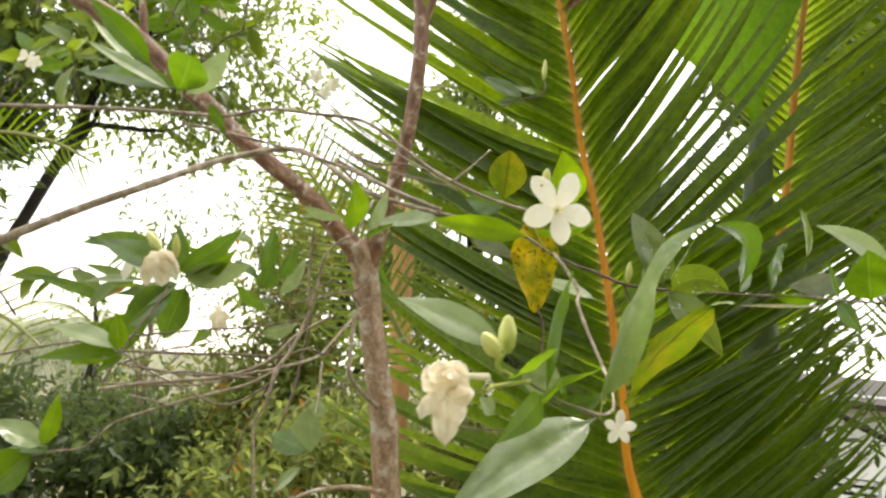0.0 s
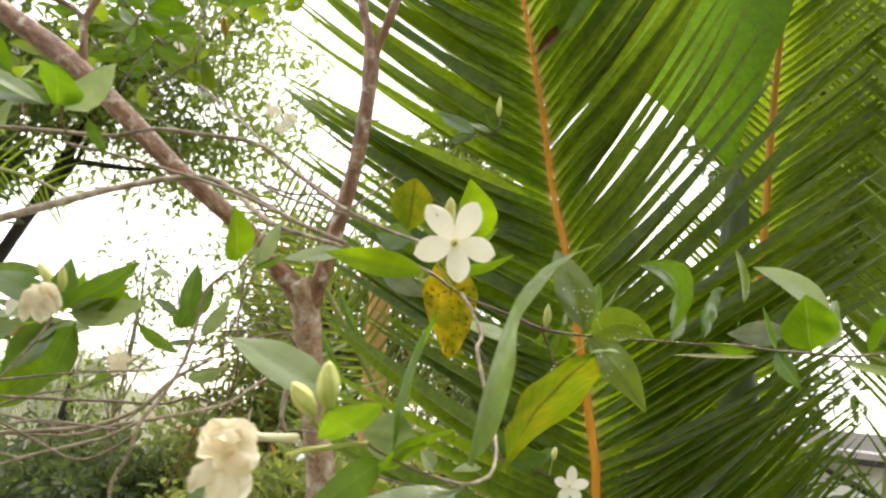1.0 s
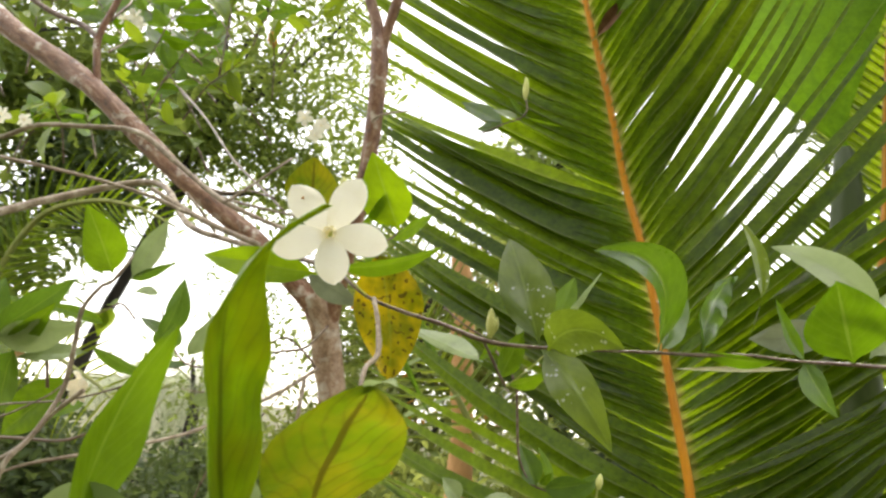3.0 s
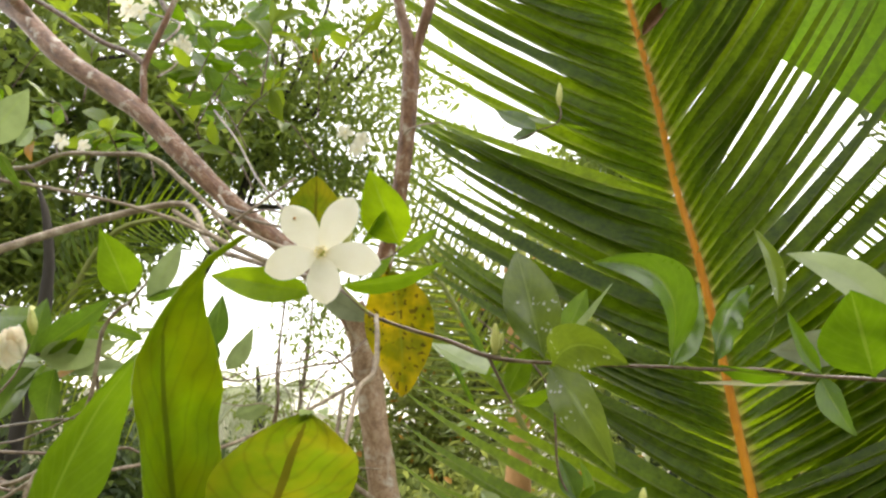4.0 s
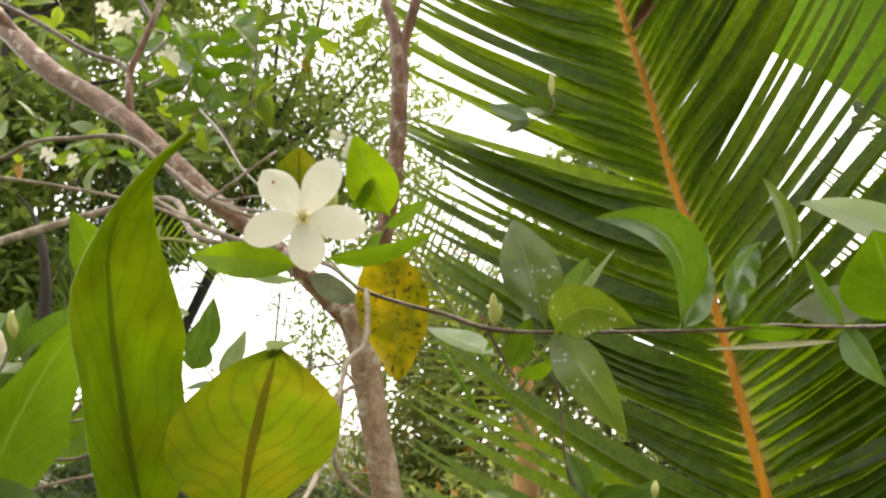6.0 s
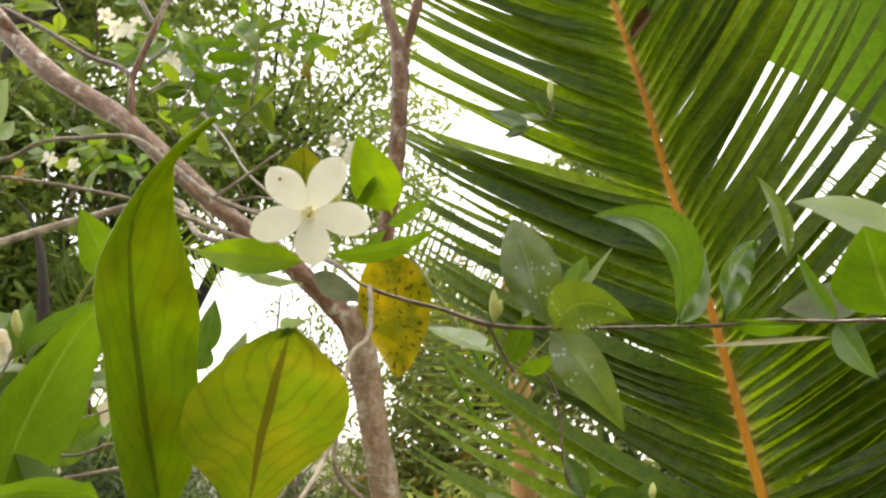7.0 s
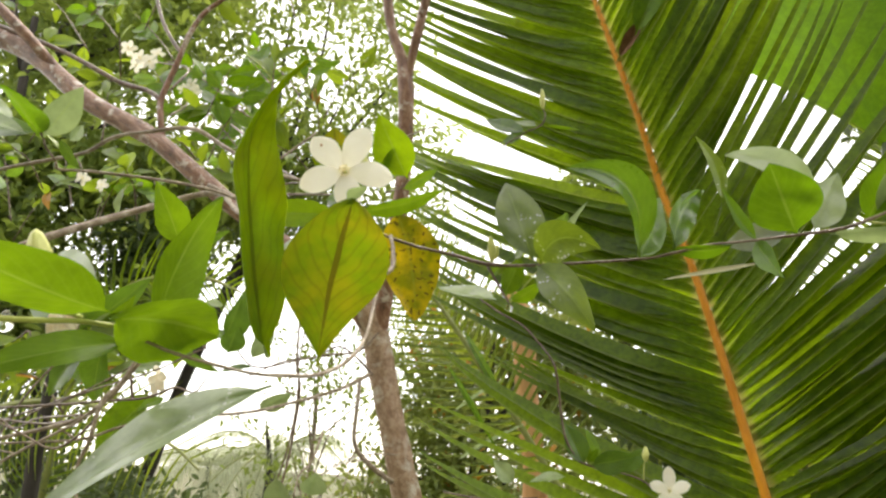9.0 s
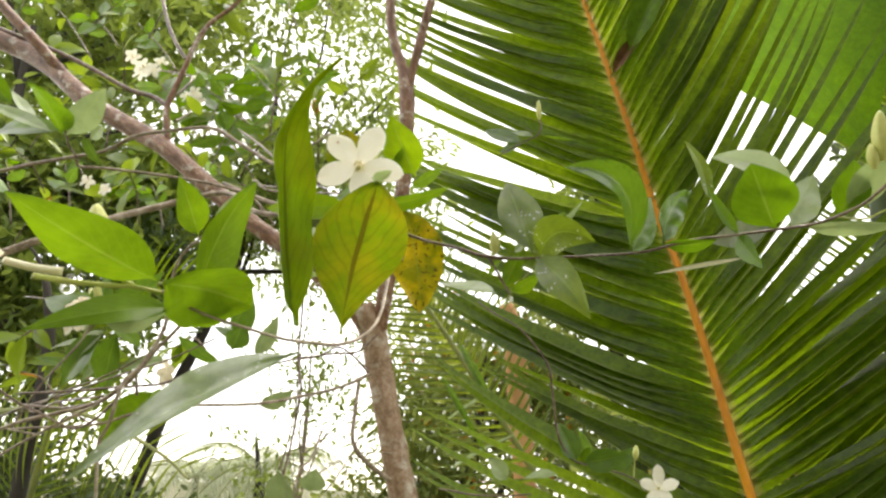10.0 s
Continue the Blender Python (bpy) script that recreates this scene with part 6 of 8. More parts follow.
tube("twig", tree, [(-0.1934, 0.7811, 1.5261, 0.00130), (-0.1982, 0.7446, 1.4977, 0.00123), (-0.2070, 0.7056, 1.4875, 0.00117), (-0.2241, 0.6670, 1.4751, 0.00095), (-0.2480, 0.6284, 1.4619, 0.00090), (-0.2734, 0.6255, 1.4841, 0.00077), (-0.2715, 0.6018, 1.5099, 0.00075)], TWIG, 9, 0.10, 5, "", 0.00)
tube("twig", tree, [(-0.2390, 0.6966, 1.5544, 0.00069), (-0.2558, 0.7216, 1.5191, 0.00071), (-0.2737, 0.7465, 1.4844, 0.00091)], TWIG, 9, 0.08, 5, "", 0.00)
tube("twig", tree, [(-0.2301, 0.6545, 1.5667, 0.00065), (-0.2298, 0.6762, 1.5555, 0.00067), (-0.2241, 0.6943, 1.5707, 0.00069)], TWIG_GREY, 9, 0.08, 5, "", 0.00)
bud(tree, (-0.3018, 0.4747, 1.4800), (-0.3165, 0.4725, 1.4962), 0.0082)
bud(tree, (-0.2913, 0.4758, 1.4721), (-0.3023, 0.4743, 1.4832), 0.0065)
flower(tree, (-0.3249, 0.4753, 1.4758), [(-0.3272, 0.4660, 1.4700), (-0.3257, 0.4681, 1.4549), (-0.3071, 0.4676, 1.4585), (-0.2961, 0.4665, 1.4665), (-0.3105, 0.4648, 1.4789)], (0.3, -0.9, 0.1), 0.008, PETAL, label="white flower past its best")
leaf(tree, (-0.3290, 0.5078, 1.4596), (-0.3852, 0.5087, 1.4539), 0.0097, (-0.07, -0.80, 0.60), LEAF_PALE, bow=0.05)
leaf(tree, (-0.3217, 0.4863, 1.4693), (-0.3925, 0.5033, 1.4939), 0.0122, (0.12, -0.62, 0.77), LEAF, bow=0.05)
leaf(tree, (-0.2913, 0.4758, 1.4721), (-0.2786, 0.4727, 1.4941), 0.0103, (0.84, -0.19, -0.51), LEAF, bow=0.05)
leaf(tree, (-0.2937, 0.4760, 1.4701), (-0.3298, 0.4844, 1.4837), 0.0067, (0.15, -0.62, 0.77), LEAF, bow=0.05)
leaf(tree, (-0.3047, 0.4736, 1.4881), (-0.3913, 0.5042, 1.4872), 0.0159, (-0.33, -0.92, 0.23), LEAF, bow=0.05)
leaf(tree, (-0.2919, 0.5630, 1.4248), (-0.2920, 0.5347, 1.4102), 0.0113, (0.57, -0.38, 0.73), LEAF, bow=0.05)
tube("twig", tree, [(-0.2994, 0.4758, 1.4720, 0.00063), (-0.3460, 0.4934, 1.4920, 0.00068), (-0.3936, 0.5125, 1.5005, 0.00072), (-0.4622, 0.5312, 1.5123, 0.00078)], TWIG, 9, 0.08, 5, "", 0.00)
flower(tree, (-0.2737, 0.5305, 1.4404), [(-0.2727, 0.5217, 1.4312), (-0.2660, 0.5230, 1.4214), (-0.2568, 0.5225, 1.4246), (-0.2549, 0.5211, 1.4353), (-0.2648, 0.5197, 1.4455)], (0.3, -0.9, -0.2), 0.008, PETAL_OLD, label="hanging white flower, wilting")
leaf(tree, (-0.3571, 0.6282, 1.4654), (-0.4148, 0.6098, 1.4535), 0.0185, (0.19, -0.88, 0.43), LEAF_PALE, bow=0.05)
leaf(tree, (-0.4167, 0.6114, 1.4420), (-0.5037, 0.5884, 1.4639), 0.0168, (0.34, -0.64, 0.69), LEAF, bow=0.05)
leaf(tree, (-0.3770, 0.6070, 1.4732), (-0.4349, 0.6022, 1.5098), 0.0202, (0.48, -0.55, 0.68), LEAF, bow=0.05)
leaf(tree, (-0.4034, 0.6718, 1.4427), (-0.5215, 0.7215, 1.3761), 0.0448, (-0.17, -0.91, -0.38), LEAF, bow=0.05)
leaf(tree, (-0.2814, 0.5548, 1.4844), (-0.3015, 0.5036, 1.4899), 0.0119, (0.87, -0.30, 0.41), LEAF, bow=0.05)
leaf(tree, (-0.2967, 0.7135, 1.4309), (-0.2548, 0.7109, 1.4493), 0.0217, (0.28, -0.62, -0.73), LEAF_PALE, bow=0.05)
leaf(tree, (-0.2312, 0.5559, 1.4755), (-0.2164, 0.5511, 1.5104), 0.0162, (0.76, -0.51, -0.39), LEAF_DARK, bow=0.05)
leaf(tree, (-0.2664, 0.6070, 1.4715), (-0.2559, 0.6033, 1.4986), 0.0260, (0.77, -0.52, -0.37), LEAF_DARK, bow=0.05)
leaf(tree, (-0.2504, 0.5070, 1.4644), (-0.2417, 0.5698, 1.4477), 0.0125, (0.54, -0.29, -0.79), LEAF_DARK, bow=0.05)
leaf(tree, (-0.2308, 0.7250, 1.3455), (-0.2220, 0.7219, 1.3683), 0.0304, (0.67, -0.66, -0.35), LEAF_PALE, bow=0.05)

# leafy sprays of the crown behind the limb
def spray(bm, uv, a, b, count, size, seed):
    """A thin shoot from a to b with pairs of leaves along it."""
    rng = random.Random(seed)
    a, b = Vector(a), Vector(b)
    tube("twig", tree, [(*(a - (b - a) * 0.6 - Vector((0, 0, 0.03))), 0.0016), (*a, 0.0014), (*a.lerp(b, 0.5), 0.0011), (*b, 0.0006)], TWIG, 6, 0.08, 4)
    for i in range(count):
        q = a.lerp(b, (i + 0.6) / count)
        way = (b - a).normalized() * 0.7 + Vector((rng.gauss(0, 0.6), rng.gauss(0, 0.5), rng.gauss(-0.1, 0.5)))
        ln = size * rng.uniform(0.75, 1.25)
        m, _ = frame_of(q, q + way.normalized() * ln, Vector((rng.gauss(0, 0.5), -0.6, 0.7 + rng.gauss(0, 0.4))))
        blade(bm, uv, m, ln, ln * rng.uniform(0.36, 0.48), rng.uniform(-0.02, 0.1), rng.uniform(-0.05, 0.05), 0.3, rng.uniform(0, 0.15), 0.05, 7, 4, 1.0, rng.random() * 50)


crown_bm = bmesh.new()
crown_uv = crown_bm.loops.layers.uv.new("along")
spray(crown_bm, crown_uv, (-1.050, 0.881, 2.167), (-1.061, 0.905, 2.190), 5, 0.062, 794)
spray(crown_bm, crown_uv, (-1.119, 1.032, 2.229), (-1.045, 0.982, 2.171), 8, 0.062, 389)
spray(crown_bm, crown_uv, (-0.861, 0.908, 2.147), (-0.822, 0.839, 2.201), 7, 0.049, 888)
spray(crown_bm, crown_uv, (-0.917, 1.025, 2.145), (-0.944, 0.943, 2.101), 8, 0.048, 1)
spray(crown_bm, crown_uv, (-0.884, 1.128, 2.255), (-1.042, 1.106, 2.275), 6, 0.062, 296)
spray(crown_bm, crown_uv, (-0.582, 0.925, 1.973), (-0.644, 0.898, 1.959), 6, 0.064, 707)
spray(crown_bm, crown_uv, (-0.505, 0.909, 1.889), (-0.419, 0.857, 1.900), 8, 0.048, 149)
spray(crown_bm, crown_uv, (-0.649, 0.895, 1.896), (-0.686, 0.870, 1.889), 7, 0.046, 363)
spray(crown_bm, crown_uv, (-0.812, 1.148, 1.978), (-0.820, 1.095, 2.028), 6, 0.046, 998)
spray(crown_bm, crown_uv, (-1.190, 1.039, 2.116), (-1.091, 1.013, 2.161), 8, 0.052, 592)
spray(crown_bm, crown_uv, (-1.088, 1.052, 2.003), (-1.115, 1.028, 2.012), 6, 0.047, 251)
spray(crown_bm, crown_uv, (-1.227, 1.088, 1.899), (-1.122, 1.055, 1.949), 7, 0.061, 110)
spray(crown_bm, crown_uv, (-0.932, 1.006, 1.846), (-0.866, 0.962, 1.882), 8, 0.064, 93)
spray(crown_bm, crown_uv, (-0.706, 0.869, 1.805), (-0.677, 0.808, 1.825), 7, 0.063, 558)
spray(crown_bm, crown_uv, (-0.445, 0.851, 1.941), (-0.443, 0.845, 1.996), 6, 0.059, 316)
spray(crown_bm, crown_uv, (-1.175, 1.002, 2.363), (-1.310, 0.959, 2.494), 8, 0.046, 758)
spray(crown_bm, crown_uv, (-0.810, 0.927, 2.246), (-0.752, 0.902, 2.267), 5, 0.065, 653)
spray(crown_bm, crown_uv, (-0.490, 0.760, 2.060), (-0.474, 0.717, 2.021), 6, 0.058, 806)
spray(crown_bm, crown_uv, (-0.503, 1.034, 1.914), (-0.532, 0.937, 1.923), 8, 0.051, 464)
spray(crown_bm, crown_uv, (-0.603, 1.240, 2.130), (-0.593, 1.192, 2.204), 8, 0.059, 325)
spray(crown_bm, crown_uv, (-1.004, 0.893, 1.904), (-0.995, 0.818, 1.918), 8, 0.061, 544)
spray(crown_bm, crown_uv, (-1.339, 0.976, 2.183), (-1.288, 0.930, 2.198), 5, 0.055, 527)
spray(crown_bm, crown_uv, (-1.280, 0.955, 1.974), (-1.248, 0.958, 2.042), 7, 0.059, 679)
spray(crown_bm, crown_uv, (-0.469, 0.857, 1.781), (-0.511, 0.832, 1.801), 8, 0.050, 707)
spray(crown_bm, crown_uv, (-0.502, 1.151, 2.132), (-0.414, 1.098, 2.155), 5, 0.054, 792)
spray(crown_bm, crown_uv, (-0.764, 0.833, 1.933), (-0.769, 0.831, 1.976), 7, 0.052, 659)
spray(crown_bm, crown_uv, (-0.487, 0.647, 1.481), (-0.528, 0.639, 1.465), 5, 0.044, 944)
spray(crown_bm, crown_uv, (-0.591, 0.655, 1.512), (-0.611, 0.652, 1.500), 5, 0.047, 373)
spray(crown_bm, crown_uv, (-0.401, 0.627, 1.464), (-0.414, 0.620, 1.470), 5, 0.045, 170)
spray(crown_bm, crown_uv, (-0.673, 0.756, 1.468), (-0.726, 0.730, 1.485), 5, 0.049, 289)
spray(crown_bm, crown_uv, (-0.644, 0.649, 1.478), (-0.671, 0.641, 1.474), 5, 0.047, 175)
spray(crown_bm, crown_uv, (-0.509, 0.841, 1.543), (-0.546, 0.835, 1.523), 5, 0.045, 958)
crown = part("foliage", crown_bm, SPRAY, None)
place_under(crown, tree, Matrix.Identity(4))
tagged(crown, kind="stuff")

# shoots at the depth of the trunk
tube("twig", tree, [(-0.0528, 0.7993, 1.7600, 0.00081), (-0.0211, 0.7879, 1.7690, 0.00079), (-0.0019, 0.7870, 1.7757, 0.00098), (0.0044, 0.7855, 1.7862, 0.00098), (0.0013, 0.7837, 1.7997, 0.00098)], TWIG, 9, 0.08, 5, "", 0.00)
bud(tree, (0.0019, 0.7841, 1.7963), (0.0014, 0.7805, 1.8229), 0.0070)
leaf(tree, (-0.0051, 0.7869, 1.7760), (-0.0364, 0.7951, 1.7908), 0.0101, (-0.09, -0.94, 0.34), LEAF_PALE)
leaf(tree, (-0.0019, 0.7863, 1.7803), (-0.0166, 0.7835, 1.8017), 0.0088, (0.37, -0.92, 0.13), LEAF)
leaf(tree, (0.0044, 0.7869, 1.7764), (0.0423, 0.8167, 1.7792), 0.0059, (0.16, -0.11, -0.98), LEAF)
leaf(tree, (-0.0232, 0.7973, 1.7740), (-0.0819, 0.8221, 1.8153), 0.0244, (-0.12, -0.92, 0.38), LEAF_DARK)
leaf(tree, (-0.0232, 0.7976, 1.7720), (-0.0579, 0.8173, 1.7764), 0.0172, (-0.47, -0.87, 0.17), LEAF_DARK)
tube("twig", tree, [(-0.0506, 0.7177, 1.5440, 0.00088), (-0.0302, 0.7197, 1.5295, 0.00087), (-0.0098, 0.7312, 1.5184, 0.00104), (0.0059, 0.7385, 1.5016, 0.00104), (0.0196, 0.7464, 1.4806, 0.00120), (0.0225, 0.7550, 1.4543, 0.00120), (0.0252, 0.7651, 1.4175, 0.00120), (0.0331, 0.7729, 1.3970, 0.00119), (0.0430, 0.7791, 1.3881, 0.00102), (0.0769, 0.7850, 1.3811, 0.00084), (0.0972, 0.7909, 1.3746, 0.00084), (0.1095, 0.7923, 1.3642, 0.00083)], TWIG, 8, 0.10, 5, "", 0.00)
leaf(tree, (0.0430, 0.7791, 1.3881), (0.0248, 0.7740, 1.4261), 0.0241, (0.38, -0.92, 0.06), LEAF_DARK, bow=0.05)
leaf(tree, (0.0484, 0.7792, 1.3874), (0.0930, 0.7878, 1.3975), 0.0255, (0.25, -0.91, -0.33), LEAF_DARK, bow=0.05)
leaf(tree, (0.0458, 0.7789, 1.3899), (0.0570, 0.7770, 1.4034), 0.0093, (0.28, -0.89, -0.36), LEAF, bow=0.05)
leaf(tree, (0.0559, 0.7843, 1.3868), (0.0413, 0.7944, 1.4242), 0.0142, (0.67, -0.60, 0.42), LEAF, bow=0.05)
leaf(tree, (-0.0278, 0.7720, 1.3675), (-0.0452, 0.7592, 1.3877), 0.0202, (0.64, -0.77, 0.06), LEAF_PALE, bow=0.05)
leaf(tree, (0.0236, 0.7809, 1.3756), (-0.0086, 0.7617, 1.3686), 0.0140, (0.21, -0.63, 0.75), LEAF_PALE, bow=0.05)
leaf(tree, (0.0713, 0.7898, 1.3835), (0.1028, 0.8068, 1.4065), 0.0191, (0.59, -0.76, -0.25), LEAF_DARK, bow=0.05)
tube("twig", tree, [(0.0972, 0.7909, 1.3746, 0.00067), (0.0989, 0.7888, 1.3901, 0.00067), (0.1002, 0.7880, 1.3963, 0.00084)], STALK, 9, 0.08, 5, "", 0.00)
bud(tree, (0.1001, 0.7885, 1.3927), (0.1012, 0.7865, 1.4067), 0.0065)
flower(tree, (0.1207, 0.7960, 1.3668), [(0.1210, 0.7869, 1.3891), (0.1401, 0.7890, 1.3731), (0.1320, 0.7919, 1.3518), (0.1099, 0.7923, 1.3497), (0.1028, 0.7893, 1.3719)], (0.1, -0.95, 0.25), 0.012, PETAL, label="small white star-shaped flower", tube_to=(0.1089, 0.8075, 1.3638))
tube("twig", tree, [(-0.0983, 0.7637, 1.3554, 0.00106), (-0.0483, 0.7541, 1.3509, 0.00102), (-0.0006, 0.7636, 1.3547, 0.00084)], TWIG, 9, 0.08, 5, "", 0.00)
flower(tree, (-0.7029, 0.7682, 1.7770), [(-0.6805, 0.7643, 1.7690), (-0.7001, 0.7695, 1.7643), (-0.7230, 0.7722, 1.7768), (-0.7159, 0.7675, 1.7886), (-0.6931, 0.7656, 1.7855)], (0.0, -0.9, 0.1), 0.0099, PETAL, label="small white flower among leaves")
flower(tree, (-0.8507, 0.9203, 2.1450), [(-0.8499, 0.9280, 2.1312), (-0.8684, 0.9196, 2.1384), (-0.8671, 0.9160, 2.1585), (-0.8400, 0.9155, 2.1573), (-0.8296, 0.9230, 2.1406)], (0.3, -0.9, 0.1), 0.0137, PETAL, label="white flower in a small cluster")
flower(tree, (-0.8388, 0.9420, 2.1336), [(-0.8276, 0.9466, 2.1163), (-0.8507, 0.9400, 2.1197), (-0.8597, 0.9381, 2.1442), (-0.8419, 0.9434, 2.1559), (-0.8205, 0.9473, 2.1373)], (-0.0, -0.9, 0.1), 0.0146, PETAL, label="white flower in a small cluster")
flower(tree, (-0.7934, 0.9256, 2.1050), [(-0.7752, 0.9282, 2.1050), (-0.7831, 0.9276, 2.0883), (-0.8131, 0.9313, 2.1007), (-0.8157, 0.9267, 2.1190), (-0.7964, 0.9288, 2.1252)], (0.2, -0.9, 0.1), 0.0125, PETAL, label="white flower in a small cluster")
flower(tree, (-0.8773, 0.9710, 2.1437), [(-0.8681, 0.9701, 2.1573), (-0.8491, 0.9667, 2.1311), (-0.8726, 0.9725, 2.1252), (-0.8990, 0.9726, 2.1417), (-0.8960, 0.9710, 2.1616)], (-0.1, -0.9, 0.1), 0.0133, PETAL, label="white flower in a small cluster")
flower(tree, (-0.8060, 0.9508, 2.1421), [(-0.8264, 0.9521, 2.1575), (-0.8028, 0.9509, 2.1577), (-0.7914, 0.9567, 2.1428), (-0.8035, 0.9575, 2.1298), (-0.8235, 0.9532, 2.1374)], (0.3, -0.9, 0.1), 0.0121, PETAL, label="white flower in a small cluster")
flower(tree, (-0.6707, 0.9157, 2.0271), [(-0.6841, 0.9114, 2.0238), (-0.6791, 0.9123, 2.0400), (-0.6541, 0.9091, 2.0312), (-0.6568, 0.9201, 2.0209), (-0.6701, 0.9160, 2.0119)], (-0.0, -0.9, 0.1), 0.0111, PETAL, label="white flower in a small cluster")
flower(tree, (-0.6772, 0.9362, 2.0250), [(-0.6737, 0.9355, 2.0366), (-0.6582, 0.9330, 2.0195), (-0.6696, 0.9357, 2.0107), (-0.6883, 0.9356, 2.0189), (-0.6861, 0.9304, 2.0311)], (0.1, -0.9, 0.1), 0.0096, PETAL, label="white flower in a small cluster")
flower(tree, (-0.7070, 0.9347, 2.0362), [(-0.7046, 0.9297, 2.0462), (-0.6959, 0.9386, 2.0406), (-0.7015, 0.9411, 2.0281), (-0.7111, 0.9312, 2.0240), (-0.7218, 0.9331, 2.0422)], (-0.2, -0.9, 0.1), 0.0097, PETAL, label="white flower in a small cluster")
flower(tree, (-0.5839, 1.0390, 2.0100), [(-0.5812, 1.0420, 2.0238), (-0.5720, 1.0445, 2.0096), (-0.5819, 1.0430, 1.9985), (-0.5948, 1.0362, 2.0035), (-0.5944, 1.0356, 2.0191)], (0.2, -0.9, 0.1), 0.0100, PETAL, label="white flower in a small cluster")
flower(tree, (-0.3591, 0.9575, 1.8631), [(-0.3454, 0.9613, 1.8615), (-0.3590, 0.9639, 1.8518), (-0.3731, 0.9588, 1.8582), (-0.3674, 0.9510, 1.8708), (-0.3521, 0.9576, 1.8752)], (-0.2, -0.9, 0.1), 0.0110, PETAL, label="small white flower among leaves")
flower(tree, (-0.3296, 0.9591, 1.8509), [(-0.3157, 0.9622, 1.8490), (-0.3276, 0.9594, 1.8370), (-0.3426, 0.9576, 1.8448), (-0.3406, 0.9607, 1.8623), (-0.3206, 0.9526, 1.8599)], (0.2, -0.9, 0.1), 0.0110, PETAL, label="small white flower among leaves")
flower(tree, (-0.7734, 0.8640, 1.8158), [(-0.7623, 0.8687, 1.8148), (-0.7678, 0.8612, 1.8013), (-0.7900, 0.8682, 1.8126), (-0.7869, 0.8665, 1.8272), (-0.7690, 0.8659, 1.8281)], (-0.0, -0.9, 0.1), 0.0104, PETAL, label="small white flower among leaves")
flower(tree, (-0.3483, 0.9802, 1.8445), [(-0.3362, 0.9837, 1.8432), (-0.3466, 0.9809, 1.8324), (-0.3594, 0.9774, 1.8385), (-0.3561, 0.9754, 1.8519), (-0.3415, 0.9785, 1.8545)], (0.3, -0.9, 0.1), 0.0098, PETAL, label="small white flower among leaves")
tube("twig", tree, [(-0.8311, 0.9425, 2.1299, 0.00177), (-0.7610, 0.9265, 2.0974, 0.00171), (-0.6545, 0.8840, 2.0377, 0.00191), (-0.6423, 0.8430, 1.9681, 0.00211)], TWIG, 9, 0.08, 5, "", 0.00)
tube("twig", tree, [(-0.6846, 0.9263, 2.0237, 0.00165), (-0.6528, 0.8934, 1.9685, 0.00189), (-0.5915, 0.8031, 1.8895, 0.00197)], TWIG, 9, 0.08, 5, "", 0.00)
tube("twig", tree, [(-0.6986, 1.0360, 1.9643, 0.00140), (-0.6629, 1.0315, 1.9966, 0.00122), (-0.6168, 1.0288, 2.0155, 0.00104), (-0.5724, 1.0245, 2.0462, 0.00069)], TWIG, 6, 0.08, 5, "", 0.00)
leaf(tree, (-0.6492, 1.0304, 2.0041), (-0.6414, 1.0063, 2.0322), 0.0273, (-0.17, -0.77, -0.62), LEAF_DARK, bow=0.03)
leaf(tree, (-0.6337, 1.0292, 2.0126), (-0.5756, 1.0369, 1.9989), 0.0181, (0.07, -0.97, -0.25), LEAF_DARK, bow=-0.02)
leaf(tree, (-0.6183, 1.0281, 2.0211), (-0.6406, 1.0426, 2.0698), 0.0176, (0.55, -0.70, 0.46), LEAF_MID, bow=-0.03)
leaf(tree, (-0.6029, 1.0269, 2.0295), (-0.5184, 1.0070, 2.0019), 0.0287, (-0.36, -0.33, -0.87), LEAF_DARK)
tube("twig", tree, [(-0.5299, 1.0026, 1.9545, 0.00131), (-0.5622, 0.9954, 2.0078, 0.00117), (-0.6026, 0.9884, 2.0595, 0.00102), (-0.6451, 0.9804, 2.1188, 0.00069)], TWIG, 6, 0.08, 5, "", 0.00)
leaf(tree, (-0.5742, 0.9932, 2.0239), (-0.6089, 0.9672, 2.0177), 0.0179, (0.49, -0.47, -0.74), LEAF_DARK, bow=0.09)
leaf(tree, (-0.5880, 0.9907, 2.0424), (-0.5869, 1.0012, 2.0886), 0.0232, (0.98, -0.18, 0.02), LEAF_DARK, bow=0.03)
leaf(tree, (-0.6020, 0.9882, 2.0611), (-0.6749, 1.0015, 2.0857), 0.0279, (-0.05, -0.93, 0.37), LEAF_DARK, bow=0.01)
leaf(tree, (-0.6162, 0.9857, 2.0801), (-0.6055, 0.9748, 2.1114), 0.0207, (0.50, -0.75, -0.43), LEAF_DARK, bow=0.07)
leaf(tree, (-0.6306, 0.9831, 2.0993), (-0.6823, 0.9546, 2.0836), 0.0247, (0.48, -0.46, -0.75), LEAF_DARK, bow=0.01)
tube("twig", tree, [(-0.5495, 0.8534, 1.8259, 0.00113), (-0.5286, 0.8473, 1.8701, 0.00100), (-0.5009, 0.8419, 1.9090, 0.00085), (-0.4739, 0.8354, 1.9565, 0.00057)], TWIG, 6, 0.08, 5, "", 0.00)
leaf(tree, (-0.5204, 0.8455, 1.8830), (-0.5225, 0.8179, 1.9127), 0.0364, (0.99, -0.14, -0.06), LEAF_DARK, bow=0.01)
leaf(tree, (-0.5111, 0.8435, 1.8977), (-0.4382, 0.8319, 1.8708), 0.0232, (-0.37, -0.55, -0.75), LEAF_DARK, bow=0.06)
